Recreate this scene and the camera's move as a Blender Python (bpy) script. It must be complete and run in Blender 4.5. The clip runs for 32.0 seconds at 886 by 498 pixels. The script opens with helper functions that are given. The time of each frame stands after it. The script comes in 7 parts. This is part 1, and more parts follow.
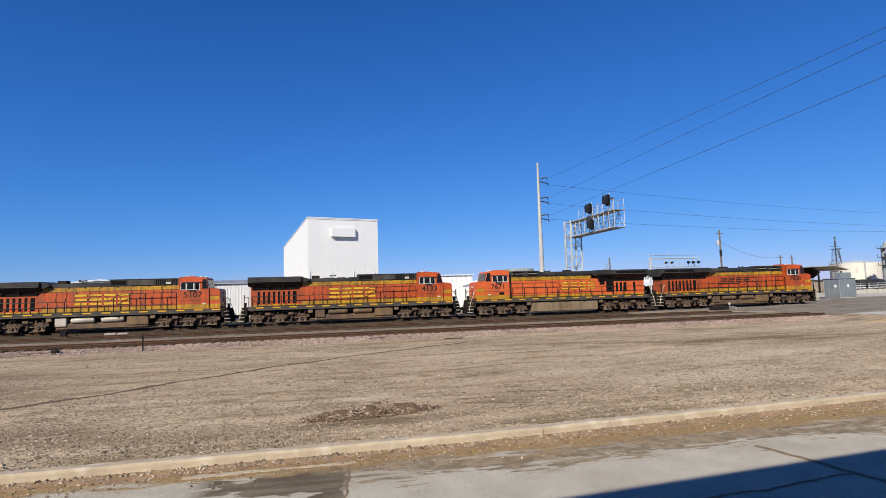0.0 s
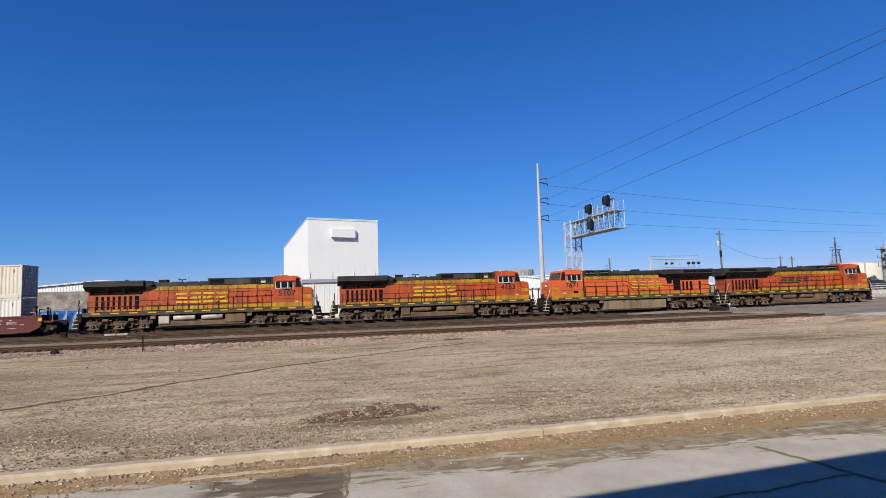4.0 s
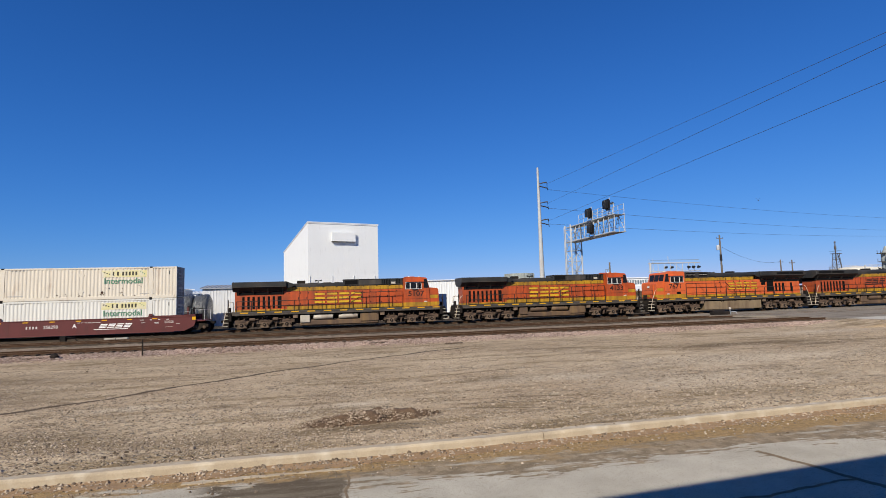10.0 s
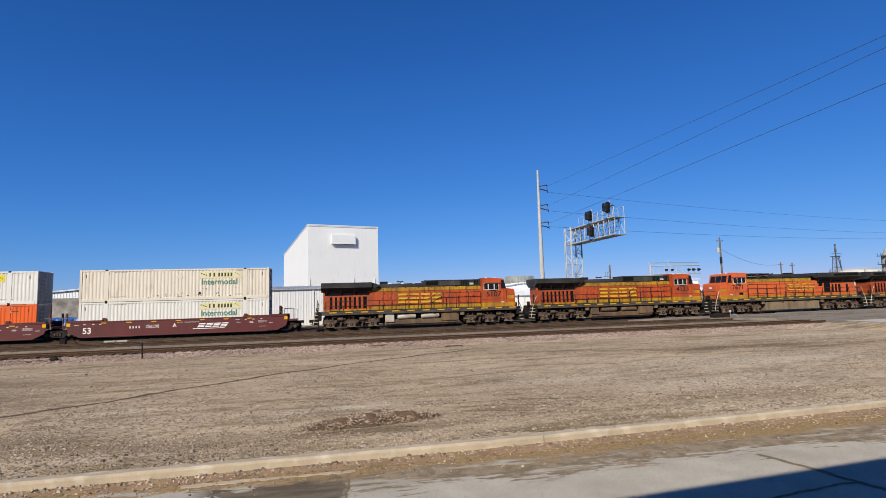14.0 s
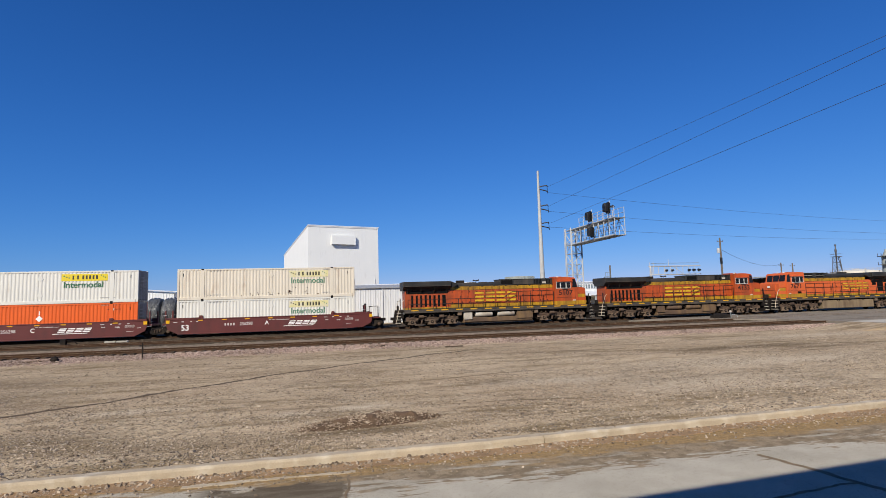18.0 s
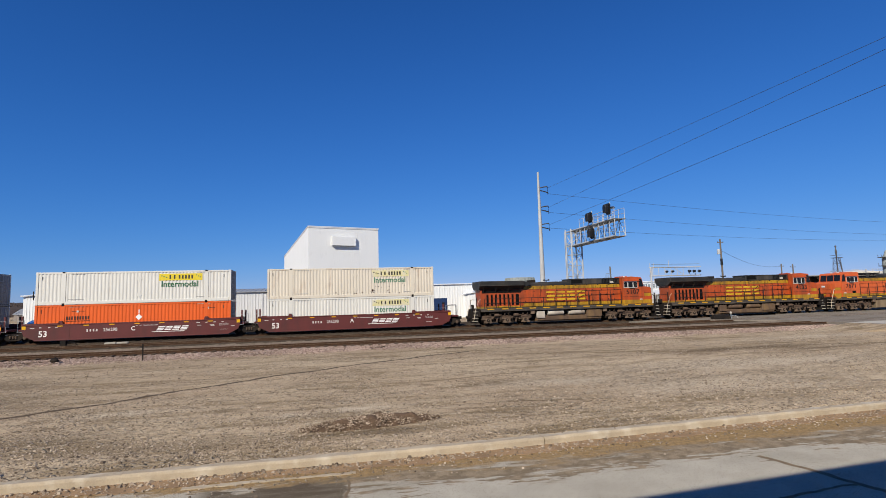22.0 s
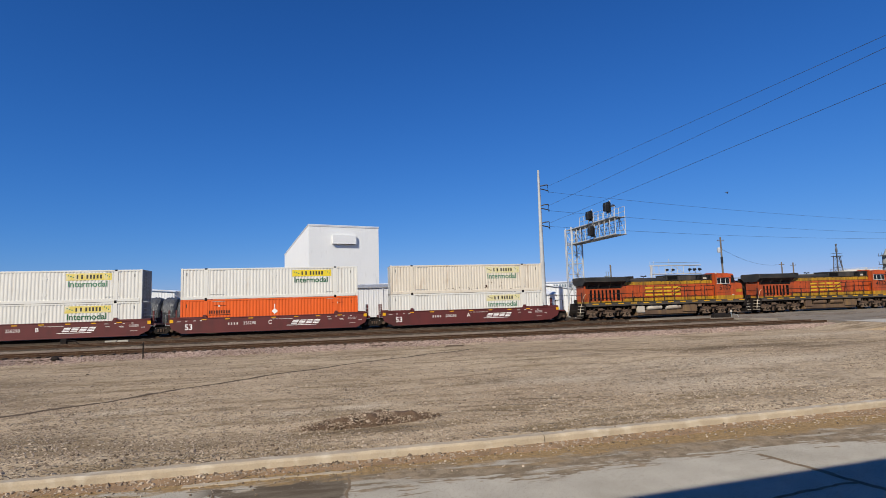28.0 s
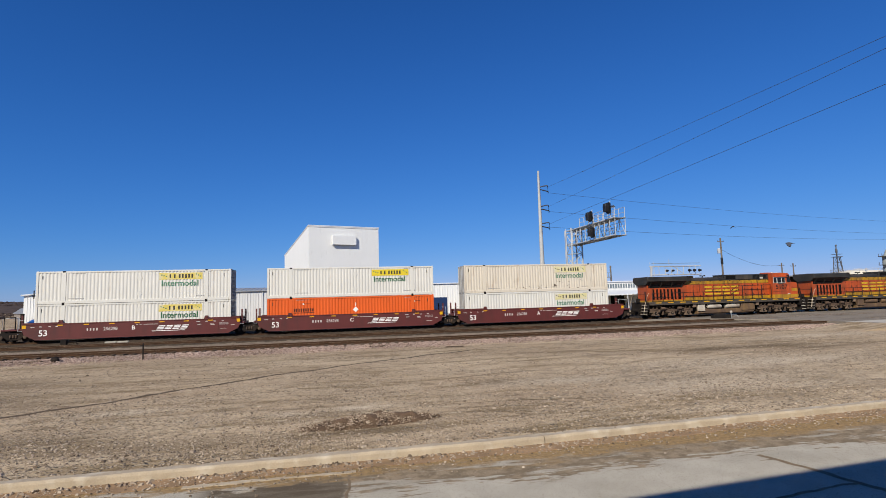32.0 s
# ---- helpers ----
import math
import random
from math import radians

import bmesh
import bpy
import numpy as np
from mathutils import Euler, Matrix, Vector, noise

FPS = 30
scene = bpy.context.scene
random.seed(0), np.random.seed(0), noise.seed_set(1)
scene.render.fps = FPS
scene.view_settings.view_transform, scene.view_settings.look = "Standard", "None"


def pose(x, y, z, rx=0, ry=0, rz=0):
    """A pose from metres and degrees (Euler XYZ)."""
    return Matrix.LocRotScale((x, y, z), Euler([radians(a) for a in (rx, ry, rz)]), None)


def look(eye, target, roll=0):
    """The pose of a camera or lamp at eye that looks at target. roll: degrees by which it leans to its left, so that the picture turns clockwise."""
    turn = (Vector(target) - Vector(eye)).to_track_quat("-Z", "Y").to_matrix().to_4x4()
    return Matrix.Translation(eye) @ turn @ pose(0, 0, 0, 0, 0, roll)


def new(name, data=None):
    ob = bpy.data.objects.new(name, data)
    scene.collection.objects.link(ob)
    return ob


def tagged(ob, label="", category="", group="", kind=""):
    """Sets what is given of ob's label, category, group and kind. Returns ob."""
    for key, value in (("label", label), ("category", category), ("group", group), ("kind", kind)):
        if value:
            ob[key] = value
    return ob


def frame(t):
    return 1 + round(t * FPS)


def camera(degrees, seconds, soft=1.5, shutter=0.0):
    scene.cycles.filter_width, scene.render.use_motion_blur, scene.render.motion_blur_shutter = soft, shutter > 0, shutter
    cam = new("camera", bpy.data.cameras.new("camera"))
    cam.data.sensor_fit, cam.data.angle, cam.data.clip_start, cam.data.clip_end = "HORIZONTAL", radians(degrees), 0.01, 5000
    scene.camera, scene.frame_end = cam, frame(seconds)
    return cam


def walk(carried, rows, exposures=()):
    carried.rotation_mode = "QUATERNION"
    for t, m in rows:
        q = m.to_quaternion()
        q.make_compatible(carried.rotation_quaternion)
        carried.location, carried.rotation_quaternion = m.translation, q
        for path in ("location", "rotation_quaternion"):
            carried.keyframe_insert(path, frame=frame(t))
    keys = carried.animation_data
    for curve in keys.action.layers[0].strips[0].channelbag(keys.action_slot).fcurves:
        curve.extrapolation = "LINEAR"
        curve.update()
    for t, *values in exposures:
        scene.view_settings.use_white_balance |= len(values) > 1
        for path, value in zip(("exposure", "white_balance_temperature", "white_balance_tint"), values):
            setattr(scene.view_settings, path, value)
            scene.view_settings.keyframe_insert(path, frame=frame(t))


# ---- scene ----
cam = camera(80.57, 32.0, soft=0.62)

# the camera stands on a dock beside the street and tilts up a little as it films
EYE = (0.0, -52.38, 2.81)
TILT = ((0, 4.526), (1, 4.526), (2, 4.526), (3, 4.585), (3.5, 4.59), (4.5, 4.63), (5.5, 4.69), (6, 4.88), (6.5, 4.975), (7, 5.0), (7.5, 5.0), (8, 4.93),
        (8.5, 5.0), (9, 5.0), (10, 5.04), (11, 5.04), (12, 5.095), (12.5, 5.175), (13, 5.235), (14, 5.33), (14.5, 5.32), (15.5, 5.3),
        (16.5, 5.29), (17, 5.29), (18, 5.38), (19, 5.36), (20, 5.425), (20.5, 5.495), (22, 5.5), (23, 5.44), (24, 5.51), (25, 5.52), (25.5, 5.53),
        (26.5, 5.41), (27.5, 5.29), (28, 5.32), (29, 5.415), (30, 5.45), (31, 5.395), (32, 5.405))
YAW, ROLL = -12.125, -1.615


def aim(tilt, turn):
    return Matrix.Translation(EYE) @ pose(0, 0, 0, 0, 0, turn) @ pose(0, 0, 0, 90 + tilt) @ pose(0, 0, 0, 0, 0, ROLL)


walk(cam, [(t, aim(a, YAW + 0.07 * min(1, max(0, (t - 14) / 14)))) for t, a in TILT],
     ((0, 0.31), (3.5, 0.28), (6, 0.23), (12, 0.20), (20, 0.14), (25, 0.09), (28, 0.09), (32, 0.11)))

# ---- light ----
SUN_EL, SUN_AZ = 37.0, 217.0          # height of the sun; compass bearing from +y, clockwise
world = bpy.data.worlds.new("sky")
scene.world = world
world.use_nodes = True
wn, wl = world.node_tree.nodes, world.node_tree.links
sky = wn.new("ShaderNodeTexSky")
sky.sky_type, sky.sun_disc = "NISHITA", False
sky.sun_elevation, sky.sun_rotation = radians(SUN_EL), radians(SUN_AZ)
sky.altitude, sky.air_density, sky.dust_density, sky.ozone_density = 1000, 1.0, 0.0, 5.5
split, joined = wn.new("ShaderNodeSeparateColor"), wn.new("ShaderNodeCombineColor")      # dry, clear air: deep blue overhead, paler low down
wl.new(sky.outputs[0], split.inputs[0])
for i, (gain, power, offset) in enumerate(((0.216, 1.3, 0.002), (0.998, 0.7, -0.458), (12.78, 0.2, -12.82))):
    pw, ma, lo = (wn.new("ShaderNodeMath") for _ in range(3))
    pw.operation, ma.operation, lo.operation = "POWER", "MULTIPLY_ADD", "MAXIMUM"
    pw.inputs[1].default_value, ma.inputs[1].default_value, ma.inputs[2].default_value, lo.inputs[1].default_value = power, gain, offset, 0.02
    wl.new(split.outputs[i], pw.inputs[0])
    wl.new(pw.outputs[0], ma.inputs[0])
    wl.new(ma.outputs[0], lo.inputs[0])
    wl.new(lo.outputs[0], joined.inputs[i])
wl.new(joined.outputs[0], wn["Background"].inputs[0])
wn["Background"].inputs[1].default_value = 0.103
to_sun = Vector((math.sin(radians(SUN_AZ)) * math.cos(radians(SUN_EL)), math.cos(radians(SUN_AZ)) * math.cos(radians(SUN_EL)), math.sin(radians(SUN_EL))))
lamp = bpy.data.lights.new("sun", "SUN")
lamp.energy, lamp.angle, lamp.color = 5.0, radians(0.53), (1.0, 0.93, 0.80)
sun = new("sun", lamp)
sun.matrix_world = look(to_sun * 100, (0, 0, 0))

# ---- materials ----
def material(name, base, rough=0.7, metal=0.0, vary=0.15, scale=2.0, fine=25.0, bump=0.0, dirt=None, dirt_amount=0.0, dirt_scale=0.6,
             stretch=(1, 1, 1), rand=0.0, streak=0.0, spec=0.4):
    """A surface with two scales of variation, optional dirt of another colour, vertical streaks and relief."""
    m = bpy.data.materials.new(name)
    m.use_nodes = True
    n, l = m.node_tree.nodes, m.node_tree.links
    b = n["Principled BSDF"]
    b.inputs["Roughness"].default_value, b.inputs["Metallic"].default_value = rough, metal
    b.inputs["Specular IOR Level"].default_value = spec
    co = n.new("ShaderNodeTexCoord")
    mp = n.new("ShaderNodeMapping")
    mp.inputs["Scale"].default_value = stretch
    l.new(co.outputs["Object"], mp.inputs[0])

    def nz(s, detail=4.0, src=mp):
        t = n.new("ShaderNodeTexNoise")
        t.inputs["Scale"].default_value, t.inputs["Detail"].default_value = s, detail
        l.new(src.outputs[0], t.inputs["Vector"])
        return t.outputs[0]

    def math_node(op, a, bb):
        k = n.new("ShaderNodeMath")
        k.operation = op
        for i, v in enumerate((a, bb)):
            if isinstance(v, (int, float)):
                k.inputs[i].default_value = v
            else:
                l.new(v, k.inputs[i])
        return k.outputs[0]

    def mix(f, a, bb, mode="MIX"):
        k = n.new("ShaderNodeMix")
        k.data_type, k.blend_type = "RGBA", mode
        for i, v in ((0, f), (6, a), (7, bb)):
            if isinstance(v, (int, float)):
                k.inputs[i].default_value = v
            elif isinstance(v, tuple):
                k.inputs[i].default_value = (*v, 1)
            else:
                l.new(v, k.inputs[i])
        return k.outputs[2]

    coarse, small = nz(scale), nz(fine, 6)
    level = math_node("ADD", math_node("MULTIPLY", coarse, 1.2), math_node("MULTIPLY", small, 0.8))
    lo, hi = tuple(max(0, c * (1 - vary)) for c in base), tuple(min(1, c * (1 + vary)) for c in base)
    ramp = n.new("ShaderNodeMapRange")
    ramp.inputs[1].default_value, ramp.inputs[2].default_value = 0.6, 1.4
    l.new(level, ramp.inputs[0])
    col = mix(ramp.outputs[0], lo, hi)
    if dirt:
        d = nz(dirt_scale, 8)
        if streak:
            mp2 = n.new("ShaderNodeMapping")
            mp2.inputs["Scale"].default_value = (streak, streak, 0.25)
            l.new(co.outputs["Object"], mp2.inputs[0])
            d = math_node("ADD", math_node("MULTIPLY", d, 0.5), math_node("MULTIPLY", nz(1.0, 5, mp2), 0.5))
        r2 = n.new("ShaderNodeMapRange")
        r2.inputs[1].default_value, r2.inputs[2].default_value = 0.62 - 0.35 * dirt_amount, 0.78 - 0.2 * dirt_amount
        l.new(d, r2.inputs[0])
        col = mix(math_node("MULTIPLY", r2.outputs[0], 0.9), col, dirt)
    if rand:
        oi = n.new("ShaderNodeObjectInfo")
        r3 = n.new("ShaderNodeMapRange")
        r3.inputs[3].default_value, r3.inputs[4].default_value = 1 - rand, 1 + rand
        l.new(oi.outputs["Random"], r3.inputs[0])
        hs = n.new("ShaderNodeHueSaturation")
        l.new(r3.outputs[0], hs.inputs["Value"])
        l.new(col, hs.inputs["Color"])
        col = hs.outputs[0]
    l.new(col, b.inputs["Base Color"])
    if bump:
        bp = n.new("ShaderNodeBump")
        bp.inputs["Strength"].default_value, bp.inputs["Distance"].default_value = min(1, bump * 10), bump
        l.new(level, bp.inputs["Height"])
        l.new(bp.outputs[0], b.inputs["Normal"])
    return m


def stone_material(name, colours, size, bump=0.02, island=False):
    """Loose stones or gravel: cells of several colours with relief."""
    m = bpy.data.materials.new(name)
    m.use_nodes = True
    n, l = m.node_tree.nodes, m.node_tree.links
    b = n["Principled BSDF"]
    b.inputs["Roughness"].default_value, b.inputs["Specular IOR Level"].default_value = 0.97, 0.04
    co = n.new("ShaderNodeTexCoord")
    v = n.new("ShaderNodeTexVoronoi")
    v.inputs["Scale"].default_value = 1 / size
    l.new(co.outputs["Object"], v.inputs["Vector"])
    ramp = n.new("ShaderNodeValToRGB")
    ramp.color_ramp.interpolation = "LINEAR"
    while len(ramp.color_ramp.elements) < len(colours):
        ramp.color_ramp.elements.new(0.5)
    for i, c in enumerate(colours):
        ramp.color_ramp.elements[i].position = i / (len(colours) - 1)
        ramp.color_ramp.elements[i].color = (*c, 1)
    if island:
        g = n.new("ShaderNodeNewGeometry")
        l.new(g.outputs["Random Per Island"], ramp.inputs[0])
    else:
        sx = n.new("ShaderNodeSeparateColor")
        l.new(v.outputs["Color"], sx.inputs[0])
        l.new(sx.outputs[0], ramp.inputs[0])
    nz = n.new("ShaderNodeTexNoise")
    nz.inputs["Scale"].default_value, nz.inputs["Detail"].default_value = 0.35, 6
    l.new(co.outputs["Object"], nz.inputs["Vector"])
    hs = n.new("ShaderNodeHueSaturation")
    mr = n.new("ShaderNodeMapRange")
    mr.inputs[1].default_value, mr.inputs[2].default_value, mr.inputs[3].default_value, mr.inputs[4].default_value = 0.3, 0.7, 0.8, 1.2
    l.new(nz.outputs[0], mr.inputs[0])
    l.new(mr.outputs[0], hs.inputs["Value"])
    l.new(ramp.outputs[0], hs.inputs["Color"])
    l.new(hs.outputs[0], b.inputs["Base Color"])
    if not island:
        bp = n.new("ShaderNodeBump")
        bp.inputs["Strength"].default_value, bp.inputs["Distance"].default_value = 1.0, bump
        bp.invert = True
        l.new(v.outputs["Distance"], bp.inputs["Height"])
        l.new(bp.outputs[0], b.inputs["Normal"])
    return m


def glass_material(name, base=(0.02, 0.025, 0.03), rough=0.08):
    m = bpy.data.materials.new(name)
    m.use_nodes = True
    b = m.node_tree.nodes["Principled BSDF"]
    b.inputs["Base Color"].default_value, b.inputs["Roughness"].default_value = (*base, 1), rough
    b.inputs["Specular IOR Level"].default_value = 0.16
    return m


ORANGE_CLEAN = material("orange_paint_clean", (0.55, 0.104, 0.025), 0.5, vary=0.12, scale=1.1, fine=14, dirt=(0.25, 0.0583, 0.025), dirt_amount=0.3, streak=3)
ORANGE_DULL = material("orange_paint", (0.43, 0.069, 0.0135), 0.5, vary=0.18, scale=1.1, fine=14, dirt=(0.142, 0.0417, 0.0167), dirt_amount=0.5, streak=3)
YELLOW = material("yellow_paint", (0.465, 0.245, 0.010), 0.5, vary=0.2, scale=1.3, fine=14, dirt=(0.13, 0.065, 0.018), dirt_amount=0.65, streak=3)
LETTER = material("letter_yellow", (0.583, 0.333, 0.0167), 0.5, vary=0.15, scale=2, fine=14, dirt=(0.292, 0.117, 0.025), dirt_amount=0.4)
DARK = material("black_paint", (0.024, 0.0235, 0.022), 0.55, vary=0.3, scale=1.5, fine=12, dirt=(0.052, 0.044, 0.036), dirt_amount=0.45, spec=0.25)
GRILLE = material("grille_black", (0.006, 0.0055, 0.0055), 0.85, vary=0.3, spec=0.1)
TRUCK = material("dusty_steel", (0.098, 0.062, 0.040), 0.85, vary=0.5, scale=2.5, fine=15, dirt=(0.04, 0.026, 0.018), dirt_amount=0.45, dirt_scale=1.5)
TRUCK_PALE = material("dust_caked_steel", (0.165, 0.112, 0.073), 0.9, vary=0.45, scale=3, fine=15, dirt=(0.06, 0.04, 0.026), dirt_amount=0.5, dirt_scale=2)
SILL = material("dusty_sill", (0.070, 0.056, 0.044), 0.8, vary=0.4, scale=1.5, fine=12, dirt=(0.026, 0.020, 0.016), dirt_amount=0.45, streak=3)
DECK = material("dusty_black_deck", (0.040, 0.034, 0.028), 0.7, vary=0.4, scale=1.5, fine=10, dirt=(0.10, 0.078, 0.056), dirt_amount=0.5, streak=2)
FRAME_PALE = material("pale_window_frame", (0.50, 0.48, 0.44), 0.5, vary=0.1)
UNDER = material("grimy_steel", (0.014, 0.011, 0.0095), 0.9, vary=0.4, dirt=(0.04, 0.029, 0.02), dirt_amount=0.4, spec=0.2)
TANK = material("dusty_tan_tank", (0.217, 0.158, 0.0917), 0.65, vary=0.2, scale=1.2, dirt=(0.0833, 0.05, 0.0292), dirt_amount=0.45, streak=2.5)
BROWN_TANK = material("brown_dusty_tank", (0.1, 0.0617, 0.0383), 0.7, vary=0.25, scale=1.2, dirt=(0.208, 0.125, 0.05), dirt_amount=0.4, streak=2.5)
CYL = material("pale_reservoir", (0.46, 0.41, 0.335), 0.45, vary=0.15, dirt=(0.18, 0.12, 0.08), dirt_amount=0.4)
RAIL_HAND = material("handrail_black", (0.016, 0.009, 0.007), 0.6, vary=0.2)
RAIL_CREAM = material("handrail_cream", (0.625, 0.517, 0.375), 0.55, vary=0.1)
GLASS = glass_material("cab_glass", (0.012, 0.014, 0.018))
NUM = material("number_black", (0.025, 0.01, 0.0067), 0.6, vary=0.1)
WHITE = material("white_marking", (0.78, 0.76, 0.72), 0.6, vary=0.06)
WELL = material("oxide_red_paint", (0.104, 0.0208, 0.0183), 0.6, vary=0.15, scale=0.9, fine=10, dirt=(0.0583, 0.0208, 0.0167), dirt_amount=0.35, streak=1.5)
BOX_WHITE = material("container_white", (0.635, 0.615, 0.55), 0.55, vary=0.04, scale=0.7, fine=9, dirt=(0.50, 0.44, 0.36), dirt_amount=0.18, streak=4)
BOX_CREAM = material("container_cream", (0.62, 0.555, 0.445), 0.6, vary=0.05, scale=0.7, fine=9, dirt=(0.39, 0.28, 0.19), dirt_amount=0.22, streak=4)
BOX_ORANGE = material("container_orange", (0.667, 0.104, 0.0117), 0.5, vary=0.06, scale=0.8, fine=9, dirt=(0.375, 0.0667, 0.0167), dirt_amount=0.18, streak=4)
# container white with the shade of the ends put into its colour
BOX_END_SHADED = material("container_end_shaded", (0.36, 0.345, 0.32), 0.6, vary=0.15, dirt=(0.16, 0.13, 0.10), dirt_amount=0.45, streak=3)
PANEL_YELLOW = material("sign_yellow", (0.683, 0.517, 0.025), 0.5, vary=0.05)
PANEL_PALE = material("sign_faded_yellow", (0.65, 0.583, 0.292), 0.6, vary=0.12, dirt=(0.6, 0.55, 0.433), dirt_amount=0.6, dirt_scale=2)
PANEL_WORN = material("sign_worn_yellow", (0.65, 0.517, 0.117), 0.6, vary=0.15, dirt=(0.617, 0.55, 0.35), dirt_amount=0.5, dirt_scale=2)
GREEN = material("lettering_green", (0.025, 0.108, 0.0417), 0.55, vary=0.1)
GREEN_PALE = material("lettering_faded_green", (0.0833, 0.2, 0.117), 0.6, vary=0.15)
INK = material("lettering_dark", (0.0417, 0.0375, 0.025), 0.6, vary=0.1)
RUST = material("rust_spots", (0.05, 0.02, 0.012), 0.9, vary=0.4)
FADED = material("faded_ink", (0.36, 0.345, 0.32), 0.7, vary=0.2)
MARK = material("faded_white_marking", (0.52, 0.47, 0.44), 0.7, vary=0.2)
REFLECT = material("reflector_yellow", (0.667, 0.35, 0.0083), 0.4, vary=0.05)
RAIL = material("rusty_rail", (0.0708, 0.04, 0.0233), 0.85, spec=0.1, vary=0.3, scale=1.5, fine=20)
# worn head; its tan highlight is put into the colour
RAIL_TOP = material("worn_rail_head", (0.25, 0.183, 0.117), 0.65, metal=0.0, vary=0.2)
TIE = material("weathered_tie", (0.0833, 0.0625, 0.0458), 0.95, vary=0.35, scale=4, fine=30, rand=0.25, spec=0.05)
BALLAST = stone_material("pink_ballast", [(0.17, 0.115, 0.09), (0.33, 0.235, 0.185), (0.43, 0.33, 0.27), (0.26, 0.182, 0.145)], 0.09, 0.05)
# dark ballast; the shade below the train is also put into its colour
BALLAST_DARK = stone_material("dark_shaded_ballast", [(0.026, 0.019, 0.013), (0.062, 0.046, 0.032), (0.12, 0.093, 0.066), (0.044, 0.033, 0.022)], 0.09, 0.05)
BALLAST_DUSTY = stone_material("dusty_ballast", [(0.10, 0.076, 0.054), (0.20, 0.155, 0.115), (0.30, 0.245, 0.185), (0.15, 0.115, 0.085)], 0.08, 0.03)
BALLAST_STONES = stone_material("ballast_stones", [(0.16, 0.108, 0.083), (0.33, 0.235, 0.185), (0.46, 0.355, 0.29), (0.24, 0.17, 0.135)], 0.1, island=True)
LOT_STONES = stone_material("lot_stones", [(0.10, 0.073, 0.052), (0.24, 0.186, 0.135), (0.42, 0.345, 0.265), (0.17, 0.13, 0.094)], 0.1, island=True)
SOIL_STONES = stone_material("mound_stones", [(0.09, 0.06, 0.04), (0.17, 0.12, 0.08), (0.40, 0.32, 0.24), (0.12, 0.085, 0.06)], 0.1, island=True)
SOIL = material("brown_soil", (0.115, 0.072, 0.043), 0.97, vary=0.5, scale=6, fine=40, bump=0.06)
DAMP = material("damp_earth", (0.0833, 0.0567, 0.0333), 0.95, vary=0.4, scale=3, fine=30, bump=0.01)
SEAM = material("sand_filled_seam", (0.175, 0.125, 0.075), 0.95, vary=0.45, scale=6, fine=40, bump=0.01)
KERB = material("concrete_kerb", (0.396, 0.323, 0.229), 0.9, vary=0.2, scale=1.5, fine=30, bump=0.006, dirt=(0.533, 0.467, 0.367), dirt_amount=0.3, dirt_scale=2.2)
STEEL = material("galvanised_steel", (0.467, 0.475, 0.475), 0.5, metal=0.15, vary=0.12)
BLACK = material("signal_black", (0.01, 0.01, 0.0108), 0.5, vary=0.2)
POLE = material("steel_pole", (0.417, 0.425, 0.417), 0.6, vary=0.12, scale=1, dirt=(0.25, 0.2, 0.158), dirt_amount=0.3, streak=3)
WOOD = material("pole_wood", (0.13, 0.105, 0.08), 0.9, vary=0.25, stretch=(1, 1, 0.1), fine=30)
WIRE = material("cable", (0.0417, 0.0458, 0.0542), 0.6, vary=0.1)
SIDING = material("white_siding", (0.70, 0.705, 0.685), 0.5, vary=0.03, scale=0.3, fine=6, dirt=(0.60, 0.60, 0.58), dirt_amount=0.2, streak=2)
SIDING_GREY = material("pale_grey_siding", (0.583, 0.583, 0.575), 0.5, vary=0.04, scale=0.3, fine=6, dirt=(0.417, 0.408, 0.383), dirt_amount=0.2, streak=2)
ROOF = material("grey_metal_roof", (0.32, 0.325, 0.33), 0.45, metal=0.1, vary=0.08, scale=0.5)
ROOF_WHITE = material("white_metal_roof", (0.66, 0.675, 0.69), 0.45, vary=0.03)
ROOF_DULL = material("dull_grey_roof", (0.30, 0.305, 0.30), 0.6, vary=0.15, scale=0.5)
STONE_WALL = material("rough_concrete_wall", (0.27, 0.245, 0.21), 0.9, vary=0.5, scale=1.2, fine=9, bump=0.06, dirt=(0.13, 0.115, 0.095), dirt_amount=0.5, dirt_scale=1.1)
BIN_METAL = material("weathered_bin_metal", (0.275, 0.292, 0.267), 0.7, vary=0.25, scale=1.5, dirt=(0.167, 0.167, 0.142), dirt_amount=0.3, streak=2)
TARP_BLUE = material("blue_tarpaulin", (0.0208, 0.108, 0.375), 0.4, vary=0.4, scale=2, dirt=(0.0167, 0.025, 0.05), dirt_amount=0.5, dirt_scale=1.2)
TARP_NAVY = material("navy_tarpaulin", (0.035, 0.045, 0.075), 0.5, vary=0.5, scale=2, fine=8, bump=0.04, dirt=(0.10, 0.10, 0.10), dirt_amount=0.5, dirt_scale=1.2)
TARP_BLACK = material("black_plastic_wrap", (0.075, 0.077, 0.078), 0.3, vary=0.7, scale=2.2, fine=7, bump=0.10, stretch=(2.5, 1, 1), spec=0.5)
CABINET = material("grey_cabinet", (0.183, 0.208, 0.225), 0.5, metal=0.1, vary=0.1, dirt=(0.25, 0.25, 0.233), dirt_amount=0.2)
TANK_WHITE = material("storage_tank_cream", (0.617, 0.583, 0.5), 0.55, vary=0.05, scale=0.2, dirt=(0.417, 0.35, 0.267), dirt_amount=0.25, streak=0.8)
TAN_METAL = material("process_steel", (0.075, 0.072, 0.07), 0.6, vary=0.25)
BRICKISH = material("far_block_wall", (0.283, 0.242, 0.208), 0.9, vary=0.1)
